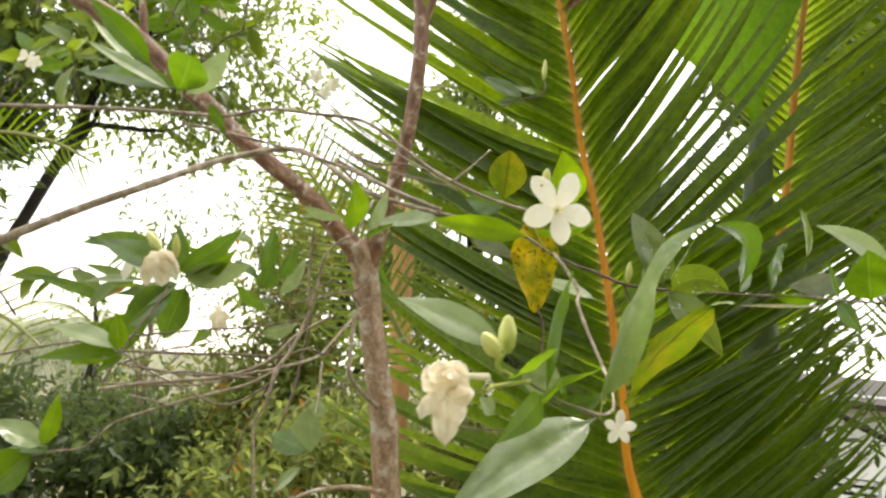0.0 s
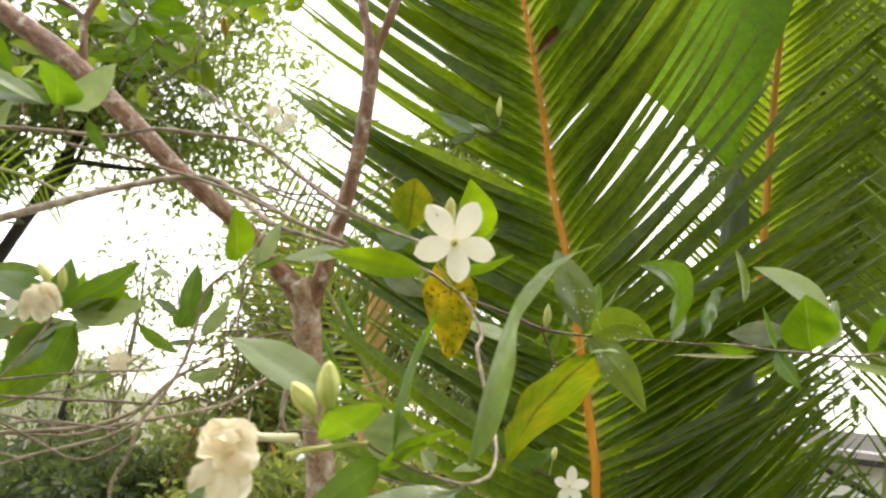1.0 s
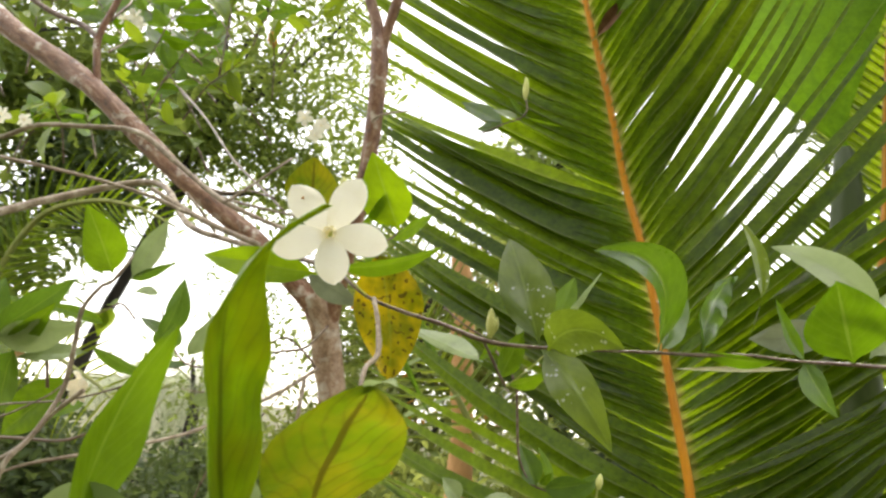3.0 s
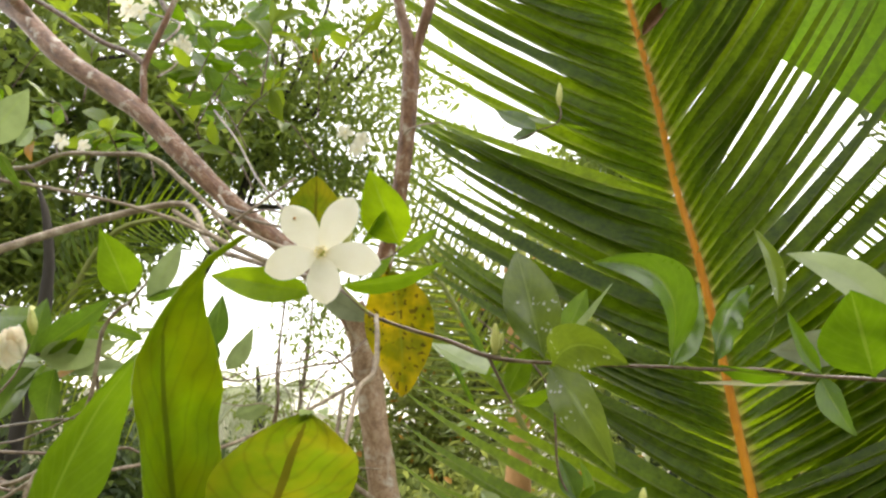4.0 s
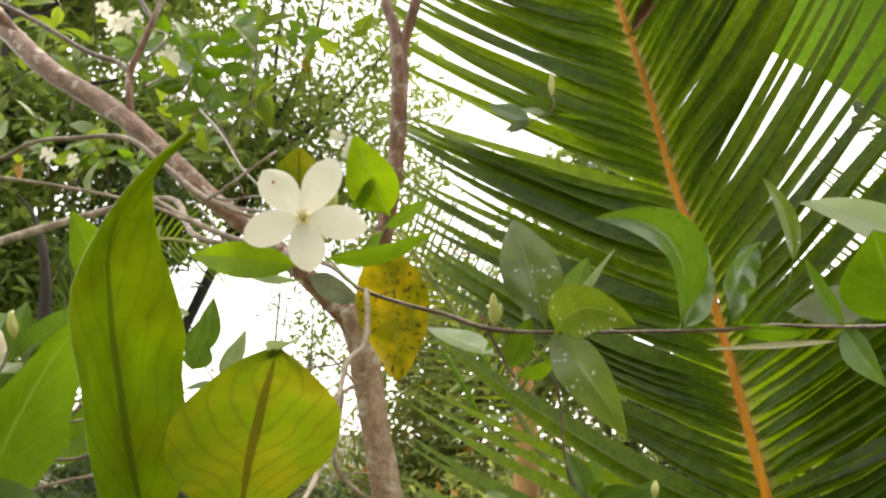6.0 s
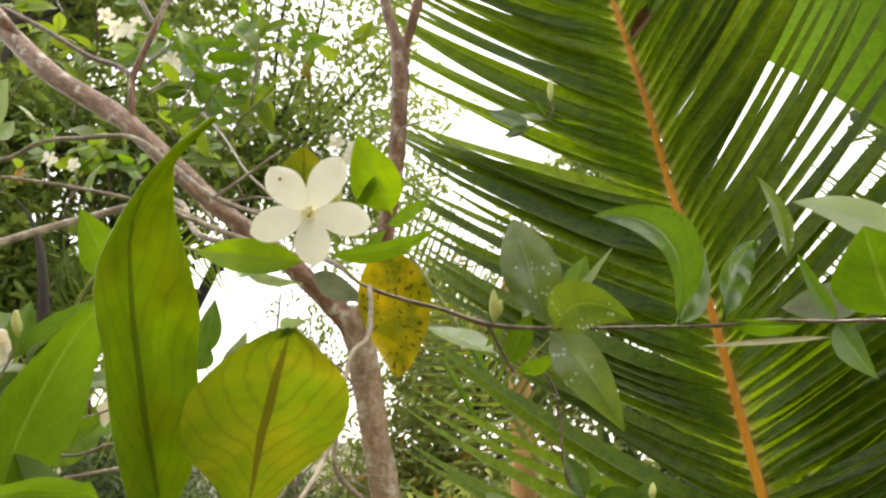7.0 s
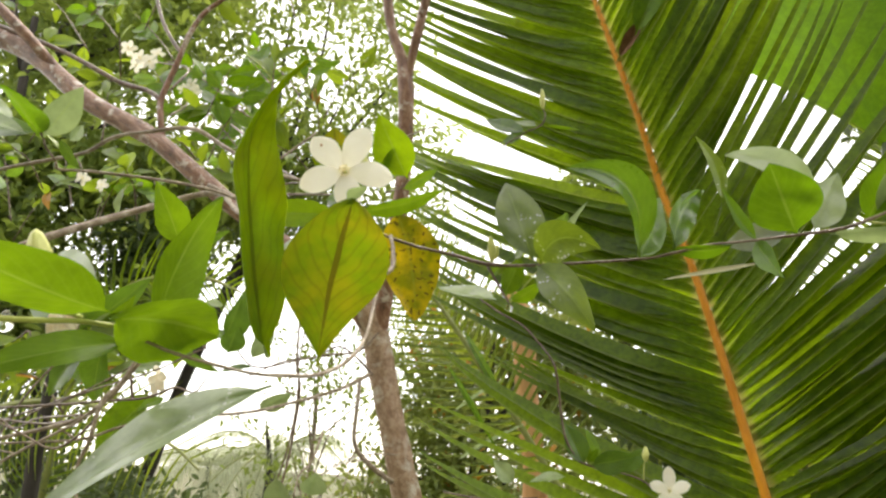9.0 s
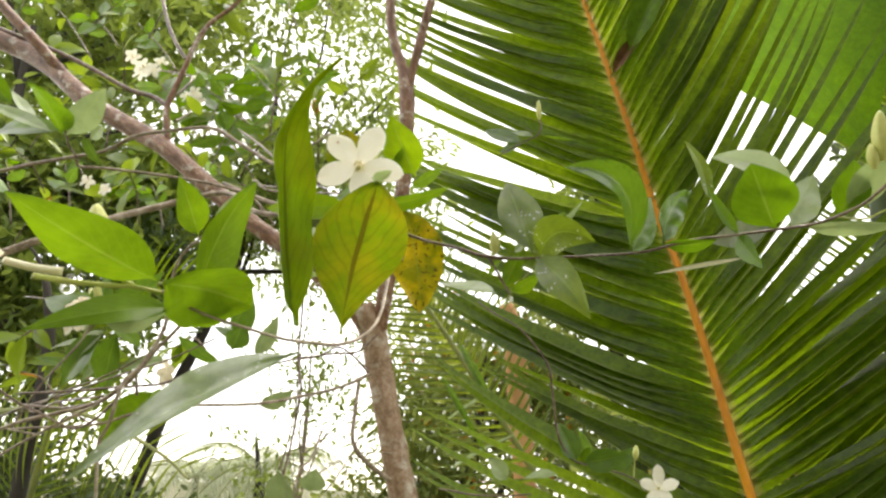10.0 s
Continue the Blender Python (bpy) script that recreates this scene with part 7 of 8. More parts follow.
leaf(tree, (-0.5018, 0.8415, 1.9124), (-0.5251, 0.8358, 1.9446), 0.0338, (0.77, -0.41, 0.49), LEAF_DARK, bow=0.04)
leaf(tree, (-0.4925, 0.8395, 1.9271), (-0.4474, 0.8467, 1.9286), 0.0206, (0.13, -0.62, -0.78), LEAF_DARK, bow=-0.03)
tube("twig", tree, [(-0.5675, 1.0371, 1.9675, 0.00136), (-0.5813, 1.0315, 2.0093, 0.00120), (-0.5972, 1.0272, 2.0407, 0.00104), (-0.6146, 1.0210, 2.0868, 0.00070)], TWIG, 6, 0.08, 5, "", 0.00)
leaf(tree, (-0.5862, 1.0299, 2.0207), (-0.6671, 1.0503, 2.0433), 0.0201, (-0.35, -0.68, -0.64), LEAF_DARK, bow=-0.04)
leaf(tree, (-0.5918, 1.0282, 2.0338), (-0.5965, 1.0559, 2.0801), 0.0292, (0.96, 0.27, -0.07), LEAF_DARK, bow=0.03)
leaf(tree, (-0.5974, 1.0264, 2.0469), (-0.6585, 1.0221, 2.0667), 0.0301, (0.17, -0.93, 0.33), LEAF_DARK, bow=-0.03)
leaf(tree, (-0.6031, 1.0246, 2.0601), (-0.5501, 0.9981, 2.0638), 0.0285, (-0.40, -0.85, -0.35), LEAF_DARK, bow=0.03)
leaf(tree, (-0.6088, 1.0228, 2.0734), (-0.6674, 1.0205, 2.0928), 0.0199, (0.02, -1.00, -0.06), LEAF_DARK, bow=0.06)
leaf(tree, (-0.6146, 1.0210, 2.0868), (-0.5945, 1.0329, 2.1198), 0.0202, (0.50, -0.87, 0.01), LEAF_DARK, bow=0.12)
tube("twig", tree, [(-0.5048, 0.9213, 1.8249, 0.00118), (-0.5382, 0.9149, 1.8725, 0.00105), (-0.5806, 0.9083, 1.9218, 0.00092), (-0.6248, 0.9015, 1.9725, 0.00063)], TWIG, 6, 0.08, 5, "", 0.00)
leaf(tree, (-0.5508, 0.9130, 1.8870), (-0.5908, 0.8964, 1.8844), 0.0216, (0.38, -0.92, 0.09), LEAF_MID, bow=0.01)
leaf(tree, (-0.5652, 0.9107, 1.9036), (-0.5729, 0.9300, 1.9571), 0.0293, (0.99, -0.04, 0.16), LEAF_DARK, bow=0.07)
leaf(tree, (-0.5797, 0.9085, 1.9204), (-0.6552, 0.9114, 1.9113), 0.0307, (0.10, -0.32, -0.94), LEAF_DARK, bow=0.01)
leaf(tree, (-0.5945, 0.9062, 1.9375), (-0.5513, 0.8714, 1.9424), 0.0238, (-0.45, -0.65, -0.61), LEAF_DARK, bow=0.08)
leaf(tree, (-0.6096, 0.9038, 1.9549), (-0.6732, 0.8977, 1.9540), 0.0261, (0.06, -0.51, -0.86), LEAF_MID, bow=0.12)
tube("twig", tree, [(-0.6942, 0.9864, 1.9607, 0.00135), (-0.7301, 0.9795, 2.0118, 0.00121), (-0.7756, 0.9720, 2.0676, 0.00105), (-0.8217, 0.9655, 2.1159, 0.00072)], TWIG, 6, 0.08, 5, "", 0.00)
leaf(tree, (-0.7434, 0.9775, 2.0269), (-0.7851, 0.9551, 2.0293), 0.0250, (0.11, -0.31, -0.94), LEAF_DARK, bow=0.11)
leaf(tree, (-0.7586, 0.9751, 2.0442), (-0.7476, 0.9639, 2.0767), 0.0216, (0.77, -0.48, -0.43), LEAF_MID, bow=0.05)
leaf(tree, (-0.7741, 0.9728, 2.0618), (-0.8142, 0.9343, 2.0491), 0.0322, (0.65, -0.74, 0.18), LEAF_DARK, bow=0.1)
leaf(tree, (-0.7897, 0.9704, 2.0796), (-0.8103, 0.9992, 2.1435), 0.0326, (0.07, -0.90, 0.43), LEAF_DARK, bow=0.04)
leaf(tree, (-0.8056, 0.9680, 2.0976), (-0.9147, 0.9997, 2.1378), 0.0262, (-0.42, -0.70, -0.57), LEAF_DARK, bow=0.05)
leaf(tree, (-0.8217, 0.9655, 2.1159), (-0.7884, 0.9357, 2.1305), 0.0326, (0.65, 0.42, -0.63), LEAF_DARK, bow=0.11)
tube("twig", tree, [(-0.6662, 1.0501, 2.0712, 0.00144), (-0.6967, 1.0458, 2.1031, 0.00128), (-0.7343, 1.0427, 2.1269, 0.00111), (-0.7730, 1.0391, 2.1534, 0.00075)], TWIG, 6, 0.08, 5, "", 0.00)
leaf(tree, (-0.7079, 1.0448, 2.1105), (-0.7879, 1.0741, 2.1200), 0.0203, (-0.29, -0.54, -0.79), LEAF_DARK, bow=-0.01)
leaf(tree, (-0.7207, 1.0437, 2.1189), (-0.7445, 1.0286, 2.1590), 0.0302, (0.52, -0.86, -0.02), LEAF_DARK, bow=-0.01)
leaf(tree, (-0.7336, 1.0426, 2.1274), (-0.7800, 1.0399, 2.0980), 0.0201, (0.43, -0.65, -0.62), LEAF_DARK)
leaf(tree, (-0.7466, 1.0414, 2.1360), (-0.7707, 1.0459, 2.1756), 0.0274, (-0.45, -0.87, -0.18), LEAF_DARK, bow=-0.03)
leaf(tree, (-0.7597, 1.0403, 2.1446), (-0.8267, 1.0459, 2.1402), 0.0231, (-0.07, -0.97, -0.22), LEAF_DARK, bow=-0.01)
leaf(tree, (-0.7730, 1.0391, 2.1534), (-0.8302, 1.0701, 2.2166), 0.0295, (0.61, -0.33, 0.72), LEAF_MID, bow=0.04)
tube("twig", tree, [(-0.5950, 1.0674, 1.9465, 0.00139), (-0.6235, 1.0633, 1.9768, 0.00123), (-0.6590, 1.0597, 2.0036, 0.00107), (-0.6949, 1.0570, 2.0245, 0.00072)], TWIG, 6, 0.08, 5, "", 0.00)
leaf(tree, (-0.6340, 1.0624, 1.9838), (-0.6892, 1.0655, 1.9793), 0.0195, (-0.03, -0.96, -0.28), LEAF_DARK, bow=0.09)
leaf(tree, (-0.6460, 1.0613, 1.9918), (-0.6701, 1.0617, 2.0210), 0.0225, (0.62, -0.59, 0.52), LEAF_DARK, bow=0.04)
leaf(tree, (-0.6580, 1.0602, 1.9999), (-0.7229, 1.0547, 1.9988), 0.0371, (0.08, -0.95, 0.31), LEAF_MID, bow=0.06)
leaf(tree, (-0.6702, 1.0592, 2.0081), (-0.6711, 1.0517, 2.0485), 0.0304, (0.05, -0.98, -0.18), LEAF_MID)
leaf(tree, (-0.6825, 1.0581, 2.0163), (-0.7472, 1.0853, 2.0170), 0.0178, (-0.31, -0.72, -0.62), LEAF_DARK, bow=0.06)
leaf(tree, (-0.6949, 1.0570, 2.0245), (-0.6888, 1.0277, 2.0407), 0.0322, (0.98, 0.12, -0.15), LEAF_DARK, bow=0.04)
tube("twig", tree, [(-0.5528, 0.8304, 1.8668, 0.00113), (-0.5387, 0.8254, 1.9030, 0.00099), (-0.5202, 0.8202, 1.9411, 0.00085), (-0.5006, 0.8163, 1.9693, 0.00057)], TWIG, 6, 0.08, 5, "", 0.00)
leaf(tree, (-0.5330, 0.8241, 1.9129), (-0.5693, 0.8365, 1.9543), 0.0203, (0.32, -0.79, 0.52), LEAF_DARK, bow=-0.04)
leaf(tree, (-0.5265, 0.8225, 1.9242), (-0.4811, 0.8348, 1.9194), 0.0283, (-0.02, -0.30, -0.95), LEAF_MID, bow=0.12)
leaf(tree, (-0.5201, 0.8210, 1.9355), (-0.5272, 0.7930, 1.9528), 0.0271, (-0.15, -0.49, -0.86), LEAF_DARK, bow=-0.01)
leaf(tree, (-0.5136, 0.8194, 1.9467), (-0.4630, 0.8383, 1.9528), 0.0213, (0.33, -0.67, -0.67), LEAF_MID, bow=0.08)
tube("twig", tree, [(-0.6396, 1.1538, 2.3459, 0.00163), (-0.6591, 1.1460, 2.4030, 0.00144), (-0.6827, 1.1387, 2.4575, 0.00125), (-0.7068, 1.1312, 2.5130, 0.00085)], TWIG, 6, 0.08, 5, "", 0.00)
leaf(tree, (-0.6661, 1.1439, 2.4191), (-0.7214, 1.1554, 2.4523), 0.0161, (-0.25, -0.97, -0.07), LEAF_MID)
leaf(tree, (-0.6741, 1.1414, 2.4376), (-0.6213, 1.1187, 2.4373), 0.0210, (-0.34, -0.79, -0.52), LEAF_DARK, bow=0.08)
leaf(tree, (-0.6822, 1.1388, 2.4562), (-0.7156, 1.1177, 2.4544), 0.0173, (0.36, -0.51, -0.78), LEAF_MID, bow=-0.03)
leaf(tree, (-0.6903, 1.1363, 2.4750), (-0.6887, 1.1368, 2.5150), 0.0172, (0.65, -0.76, -0.02), LEAF_DARK, bow=0.03)
leaf(tree, (-0.6985, 1.1337, 2.4939), (-0.7830, 1.1631, 2.5545), 0.0309, (-0.60, -0.08, -0.80), LEAF_MID, bow=0.07)
leaf(tree, (-0.7068, 1.1312, 2.5130), (-0.7257, 1.1586, 2.5795), 0.0218, (0.89, -0.28, 0.37), LEAF_DARK, bow=-0.04)
tube("twig", tree, [(-0.5413, 1.0605, 2.0506, 0.00140), (-0.5284, 1.0549, 2.0915, 0.00123), (-0.5110, 1.0506, 2.1225, 0.00106), (-0.4941, 1.0450, 2.1637, 0.00071)], TWIG, 6, 0.08, 5, "", 0.00)
leaf(tree, (-0.5233, 1.0534, 2.1023), (-0.5335, 1.0371, 2.1322), 0.0226, (0.73, -0.67, -0.11), LEAF_DARK, bow=0.01)
leaf(tree, (-0.5175, 1.0517, 2.1145), (-0.4841, 1.0849, 2.1436), 0.0211, (0.79, -0.37, -0.48), LEAF_DARK, bow=0.05)
leaf(tree, (-0.5116, 1.0500, 2.1268), (-0.5197, 1.0162, 2.1361), 0.0196, (0.09, -0.28, -0.95), LEAF_DARK, bow=0.03)
leaf(tree, (-0.5058, 1.0483, 2.1391), (-0.4379, 1.0392, 2.1149), 0.0287, (-0.36, -0.27, -0.89), LEAF_DARK, bow=0.06)
leaf(tree, (-0.4999, 1.0466, 2.1514), (-0.5000, 1.0127, 2.1632), 0.0260, (-0.28, -0.32, -0.91), LEAF_DARK, bow=0.1)
tube("twig", tree, [(-0.6653, 1.2465, 2.2009, 0.00167), (-0.7024, 1.2397, 2.2516, 0.00148), (-0.7486, 1.2341, 2.2936, 0.00129), (-0.7969, 1.2270, 2.3461, 0.00087)], TWIG, 6, 0.08, 5, "", 0.00)
leaf(tree, (-0.7162, 1.2378, 2.2654), (-0.7491, 1.2029, 2.2453), 0.0244, (0.69, -0.25, -0.68), LEAF_DARK, bow=-0.04)
leaf(tree, (-0.7320, 1.2357, 2.2812), (-0.7707, 1.2560, 2.3394), 0.0196, (-0.21, -0.96, 0.19), LEAF_MID, bow=0.03)
leaf(tree, (-0.7480, 1.2336, 2.2972), (-0.7958, 1.1986, 2.2782), 0.0314, (0.50, -0.23, -0.84), LEAF_MID, bow=-0.04)
leaf(tree, (-0.7641, 1.2314, 2.3133), (-0.7644, 1.2152, 2.3516), 0.0252, (0.29, -0.88, -0.37), LEAF_DARK, bow=-0.04)
leaf(tree, (-0.7804, 1.2292, 2.3296), (-0.8538, 1.2513, 2.3326), 0.0286, (-0.29, -0.96, 0.02), LEAF_DARK, bow=0.06)
leaf(tree, (-0.7969, 1.2270, 2.3461), (-0.7748, 1.1850, 2.3616), 0.0227, (0.17, -0.26, -0.95), LEAF_MID, bow=-0.04)
tube("twig", tree, [(-1.0116, 1.2653, 1.9214, 0.00170), (-1.0266, 1.2596, 1.9635, 0.00150), (-1.0444, 1.2538, 2.0063, 0.00130), (-1.0605, 1.2500, 2.0347, 0.00087)], TWIG, 6, 0.08, 5, "", 0.00)
leaf(tree, (-1.0316, 1.2582, 1.9740), (-1.0980, 1.2687, 2.0066), 0.0225, (-0.23, -0.96, -0.15), LEAF_DARK, bow=-0.04)
leaf(tree, (-1.0374, 1.2566, 1.9860), (-1.0050, 1.2379, 2.0077), 0.0269, (0.63, 0.24, -0.74), LEAF_DARK, bow=-0.02)
leaf(tree, (-1.0431, 1.2550, 1.9981), (-1.0870, 1.2297, 1.9991), 0.0246, (0.49, -0.85, 0.18), LEAF_DARK, bow=-0.04)
leaf(tree, (-1.0489, 1.2533, 2.0103), (-0.9807, 1.2192, 2.0075), 0.0313, (-0.44, -0.89, 0.08), LEAF_MID, bow=0.04)
leaf(tree, (-1.0547, 1.2517, 2.0225), (-1.1089, 1.2400, 2.0362), 0.0389, (-0.15, -0.37, -0.92), LEAF_MID, bow=0.08)
tube("twig", tree, [(-1.0986, 1.5307, 2.1116, 0.00204), (-1.0988, 1.5245, 2.1571, 0.00180), (-1.0968, 1.5196, 2.1930, 0.00155), (-1.0948, 1.5148, 2.2285, 0.00104)], TWIG, 6, 0.08, 5, "", 0.00)
leaf(tree, (-1.0982, 1.5231, 2.1677), (-1.1190, 1.4923, 2.1747), 0.0177, (0.82, -0.57, -0.07), LEAF_DARK, bow=0.09)
leaf(tree, (-1.0975, 1.5214, 2.1798), (-1.0219, 1.5043, 2.1714), 0.0342, (-0.17, -0.93, 0.34), LEAF_DARK, bow=-0.02)
leaf(tree, (-1.0968, 1.5198, 2.1919), (-1.1037, 1.4856, 2.2049), 0.0195, (0.55, -0.39, -0.74), LEAF_DARK, bow=0.08)
leaf(tree, (-1.0961, 1.5181, 2.2041), (-1.0926, 1.5481, 2.2447), 0.0169, (0.84, -0.47, 0.27), LEAF_DARK, bow=0.09)
leaf(tree, (-1.0954, 1.5165, 2.2163), (-1.1668, 1.5288, 2.2618), 0.0375, (-0.47, -0.68, -0.56), LEAF_DARK, bow=0.09)
tube("twig", tree, [(-0.9055, 1.0933, 2.2375, 0.00162), (-0.9430, 1.0865, 2.2883, 0.00144), (-0.9894, 1.0798, 2.3382, 0.00126), (-1.0364, 1.0738, 2.3832, 0.00085)], TWIG, 6, 0.08, 5, "", 0.00)
leaf(tree, (-0.9566, 1.0846, 2.3021), (-1.0401, 1.0863, 2.3253), 0.0355, (0.07, -0.94, 0.33), LEAF_DARK, bow=0.09)
leaf(tree, (-0.9722, 1.0825, 2.3180), (-1.0110, 1.1098, 2.3861), 0.0176, (0.38, -0.76, 0.52), LEAF_MID, bow=0.01)
leaf(tree, (-0.9880, 1.0804, 2.3340), (-1.0502, 1.0855, 2.3476), 0.0322, (-0.02, -0.96, 0.27), LEAF_MID)
leaf(tree, (-1.0040, 1.0782, 2.3502), (-0.9718, 1.0471, 2.3668), 0.0308, (0.60, 0.21, -0.77), LEAF_DARK, bow=-0.03)
tube("twig", tree, [(-1.2761, 1.2250, 1.9641, 0.00177), (-1.2911, 1.2177, 2.0180, 0.00156), (-1.3060, 1.2117, 2.0626, 0.00135), (-1.3230, 1.2042, 2.1180, 0.00091)], TWIG, 6, 0.08, 5, "", 0.00)
leaf(tree, (-1.2958, 1.2157, 2.0328), (-1.3849, 1.2188, 2.0686), 0.0264, (0.07, -0.96, 0.26), LEAF_DARK, bow=-0.01)
leaf(tree, (-1.3012, 1.2134, 2.0496), (-1.2507, 1.1884, 2.0761), 0.0292, (0.13, -0.58, -0.80), LEAF_DARK, bow=-0.01)
leaf(tree, (-1.3066, 1.2112, 2.0665), (-1.3628, 1.2123, 2.0961), 0.0195, (-0.12, -0.98, -0.18), LEAF_DARK, bow=0.09)
leaf(tree, (-1.3120, 1.2088, 2.0836), (-1.2911, 1.2367, 2.1206), 0.0220, (0.82, -0.57, -0.04), LEAF_DARK, bow=-0.03)
tube("twig", tree, [(-0.5093, 0.9628, 1.9944, 0.00128), (-0.5311, 0.9579, 2.0308, 0.00114), (-0.5576, 0.9540, 2.0599, 0.00099), (-0.5852, 0.9492, 2.0960, 0.00067)], TWIG, 6, 0.08, 5, "", 0.00)
leaf(tree, (-0.5390, 0.9567, 2.0403), (-0.6051, 0.9556, 2.0357), 0.0237, (0.04, -0.90, -0.43), LEAF_MID, bow=0.09)
leaf(tree, (-0.5481, 0.9552, 2.0513), (-0.5485, 0.9523, 2.0797), 0.0197, (0.94, -0.35, -0.02), LEAF_DARK, bow=-0.05)
leaf(tree, (-0.5573, 0.9537, 2.0623), (-0.6227, 0.9548, 2.0638), 0.0238, (-0.02, -0.96, -0.27), LEAF_MID, bow=0.02)
leaf(tree, (-0.5665, 0.9522, 2.0734), (-0.5647, 0.9783, 2.1332), 0.0388, (0.11, -0.91, 0.39), LEAF_MID, bow=-0.03)
tube("twig", tree, [(-0.8949, 0.9784, 1.8083, 0.00136), (-0.8790, 0.9735, 1.8443, 0.00119), (-0.8573, 0.9688, 1.8781, 0.00102), (-0.8347, 0.9650, 1.9060, 0.00068)], TWIG, 6, 0.08, 5, "", 0.00)
leaf(tree, (-0.8723, 0.9722, 1.8536), (-0.8820, 0.9736, 1.8915), 0.0222, (0.54, -0.82, 0.17), LEAF_MID, bow=0.11)
leaf(tree, (-0.8648, 0.9708, 1.8641), (-0.7730, 0.9496, 1.8603), 0.0233, (-0.16, -0.57, -0.81), LEAF_DARK, bow=0.11)
leaf(tree, (-0.8573, 0.9693, 1.8745), (-0.9251, 0.9893, 1.9296), 0.0261, (0.12, -0.88, 0.47), LEAF_MID, bow=0.03)
leaf(tree, (-0.8497, 0.9679, 1.8850), (-0.7877, 0.9555, 1.8814), 0.0194, (-0.20, -0.90, -0.38), LEAF_DARK, bow=-0.05)
tube("twig", tree, [(-1.4485, 1.2596, 2.5670, 0.00207), (-1.4068, 1.2531, 2.6140, 0.00181), (-1.3509, 1.2486, 2.6461, 0.00155), (-1.2963, 1.2434, 2.6830, 0.00103)], TWIG, 6, 0.08, 5, "", 0.00)
leaf(tree, (-1.3901, 1.2516, 2.6244), (-1.4181, 1.2724, 2.7030), 0.0337, (0.34, -0.87, 0.35), LEAF_DARK, bow=-0.03)
leaf(tree, (-1.3712, 1.2500, 2.6362), (-1.3069, 1.2744, 2.6318), 0.0347, (0.36, -0.92, 0.17), LEAF_DARK, bow=0.02)
leaf(tree, (-1.3524, 1.2483, 2.6480), (-1.3448, 1.2475, 2.6954), 0.0358, (0.98, 0.10, -0.16), LEAF_MID, bow=0.07)
leaf(tree, (-1.3336, 1.2467, 2.6597), (-1.2607, 1.2522, 2.6353), 0.0259, (-0.05, -0.93, -0.37), LEAF_DARK, bow=-0.04)
leaf(tree, (-1.3149, 1.2451, 2.6714), (-1.3263, 1.2338, 2.7079), 0.0197, (0.66, -0.75, -0.03), LEAF_DARK, bow=0.05)
tube("twig", tree, [(-1.7004, 1.2248, 2.5664, 0.00213), (-1.6935, 1.2156, 2.6337, 0.00187), (-1.6785, 1.2081, 2.6885, 0.00161), (-1.6656, 1.1990, 2.7548, 0.00108)], TWIG, 6, 0.08, 5, "", 0.00)
leaf(tree, (-1.6893, 1.2131, 2.6517), (-1.7474, 1.2096, 2.6898), 0.0236, (0.35, -0.82, 0.45), LEAF_DARK, bow=0.06)
leaf(tree, (-1.6846, 1.2103, 2.6722), (-1.6304, 1.2260, 2.6730), 0.0307, (0.08, -0.21, -0.97), LEAF_DARK, bow=-0.05)
leaf(tree, (-1.6799, 1.2075, 2.6928), (-1.7075, 1.1908, 2.7185), 0.0202, (0.47, -0.88, -0.07), LEAF_DARK, bow=0.02)
leaf(tree, (-1.6751, 1.2047, 2.7134), (-1.5611, 1.1818, 2.6918), 0.0497, (-0.13, 0.24, -0.96), LEAF_MID, bow=0.06)
tube("twig", tree, [(-0.4260, 0.9747, 2.1958, 0.00134), (-0.4531, 0.9696, 2.2331, 0.00119), (-0.4872, 0.9650, 2.2674, 0.00103), (-0.5220, 0.9608, 2.2987, 0.00070)], TWIG, 6, 0.08, 5, "", 0.00)
leaf(tree, (-0.4632, 0.9683, 2.2427), (-0.5446, 0.9898, 2.2437), 0.0241, (-0.16, -0.56, -0.81), LEAF_MID, bow=-0.05)
leaf(tree, (-0.4748, 0.9669, 2.2537), (-0.4459, 0.9350, 2.2692), 0.0339, (0.68, 0.28, -0.68), LEAF_DARK, bow=0.11)
leaf(tree, (-0.4864, 0.9654, 2.2648), (-0.5663, 0.9797, 2.2921), 0.0271, (-0.20, -0.98, -0.07), LEAF_DARK, bow=0.12)
leaf(tree, (-0.4981, 0.9639, 2.2760), (-0.4894, 0.9484, 2.2967), 0.0166, (0.65, -0.45, -0.61), LEAF_DARK, bow=0.08)
leaf(tree, (-0.5100, 0.9624, 2.2873), (-0.5545, 0.9549, 2.2886), 0.0195, (0.11, -0.75, -0.65), LEAF_DARK, bow=-0.04)
tube("twig", tree, [(-1.3205, 1.2742, 2.5157, 0.00203), (-1.3616, 1.2676, 2.5652, 0.00180), (-1.4121, 1.2610, 2.6143, 0.00156), (-1.4609, 1.2568, 2.6460, 0.00105)], TWIG, 6, 0.08, 5, "", 0.00)
leaf(tree, (-1.3762, 1.2660, 2.5771), (-1.4728, 1.2905, 2.6027), 0.0319, (-0.25, 0.03, -0.97), LEAF_DARK, bow=0.01)
leaf(tree, (-1.3928, 1.2642, 2.5906), (-1.4154, 1.2786, 2.6426), 0.0290, (-0.12, -0.97, 0.22), LEAF_DARK, bow=0.05)
leaf(tree, (-1.4096, 1.2624, 2.6043), (-1.4505, 1.2353, 2.5541), 0.0521, (0.36, -0.91, 0.20), LEAF_DARK, bow=0.03)
leaf(tree, (-1.4265, 1.2605, 2.6181), (-1.4176, 1.2400, 2.6378), 0.0218, (0.58, -0.42, -0.70), LEAF_MID, bow=-0.05)
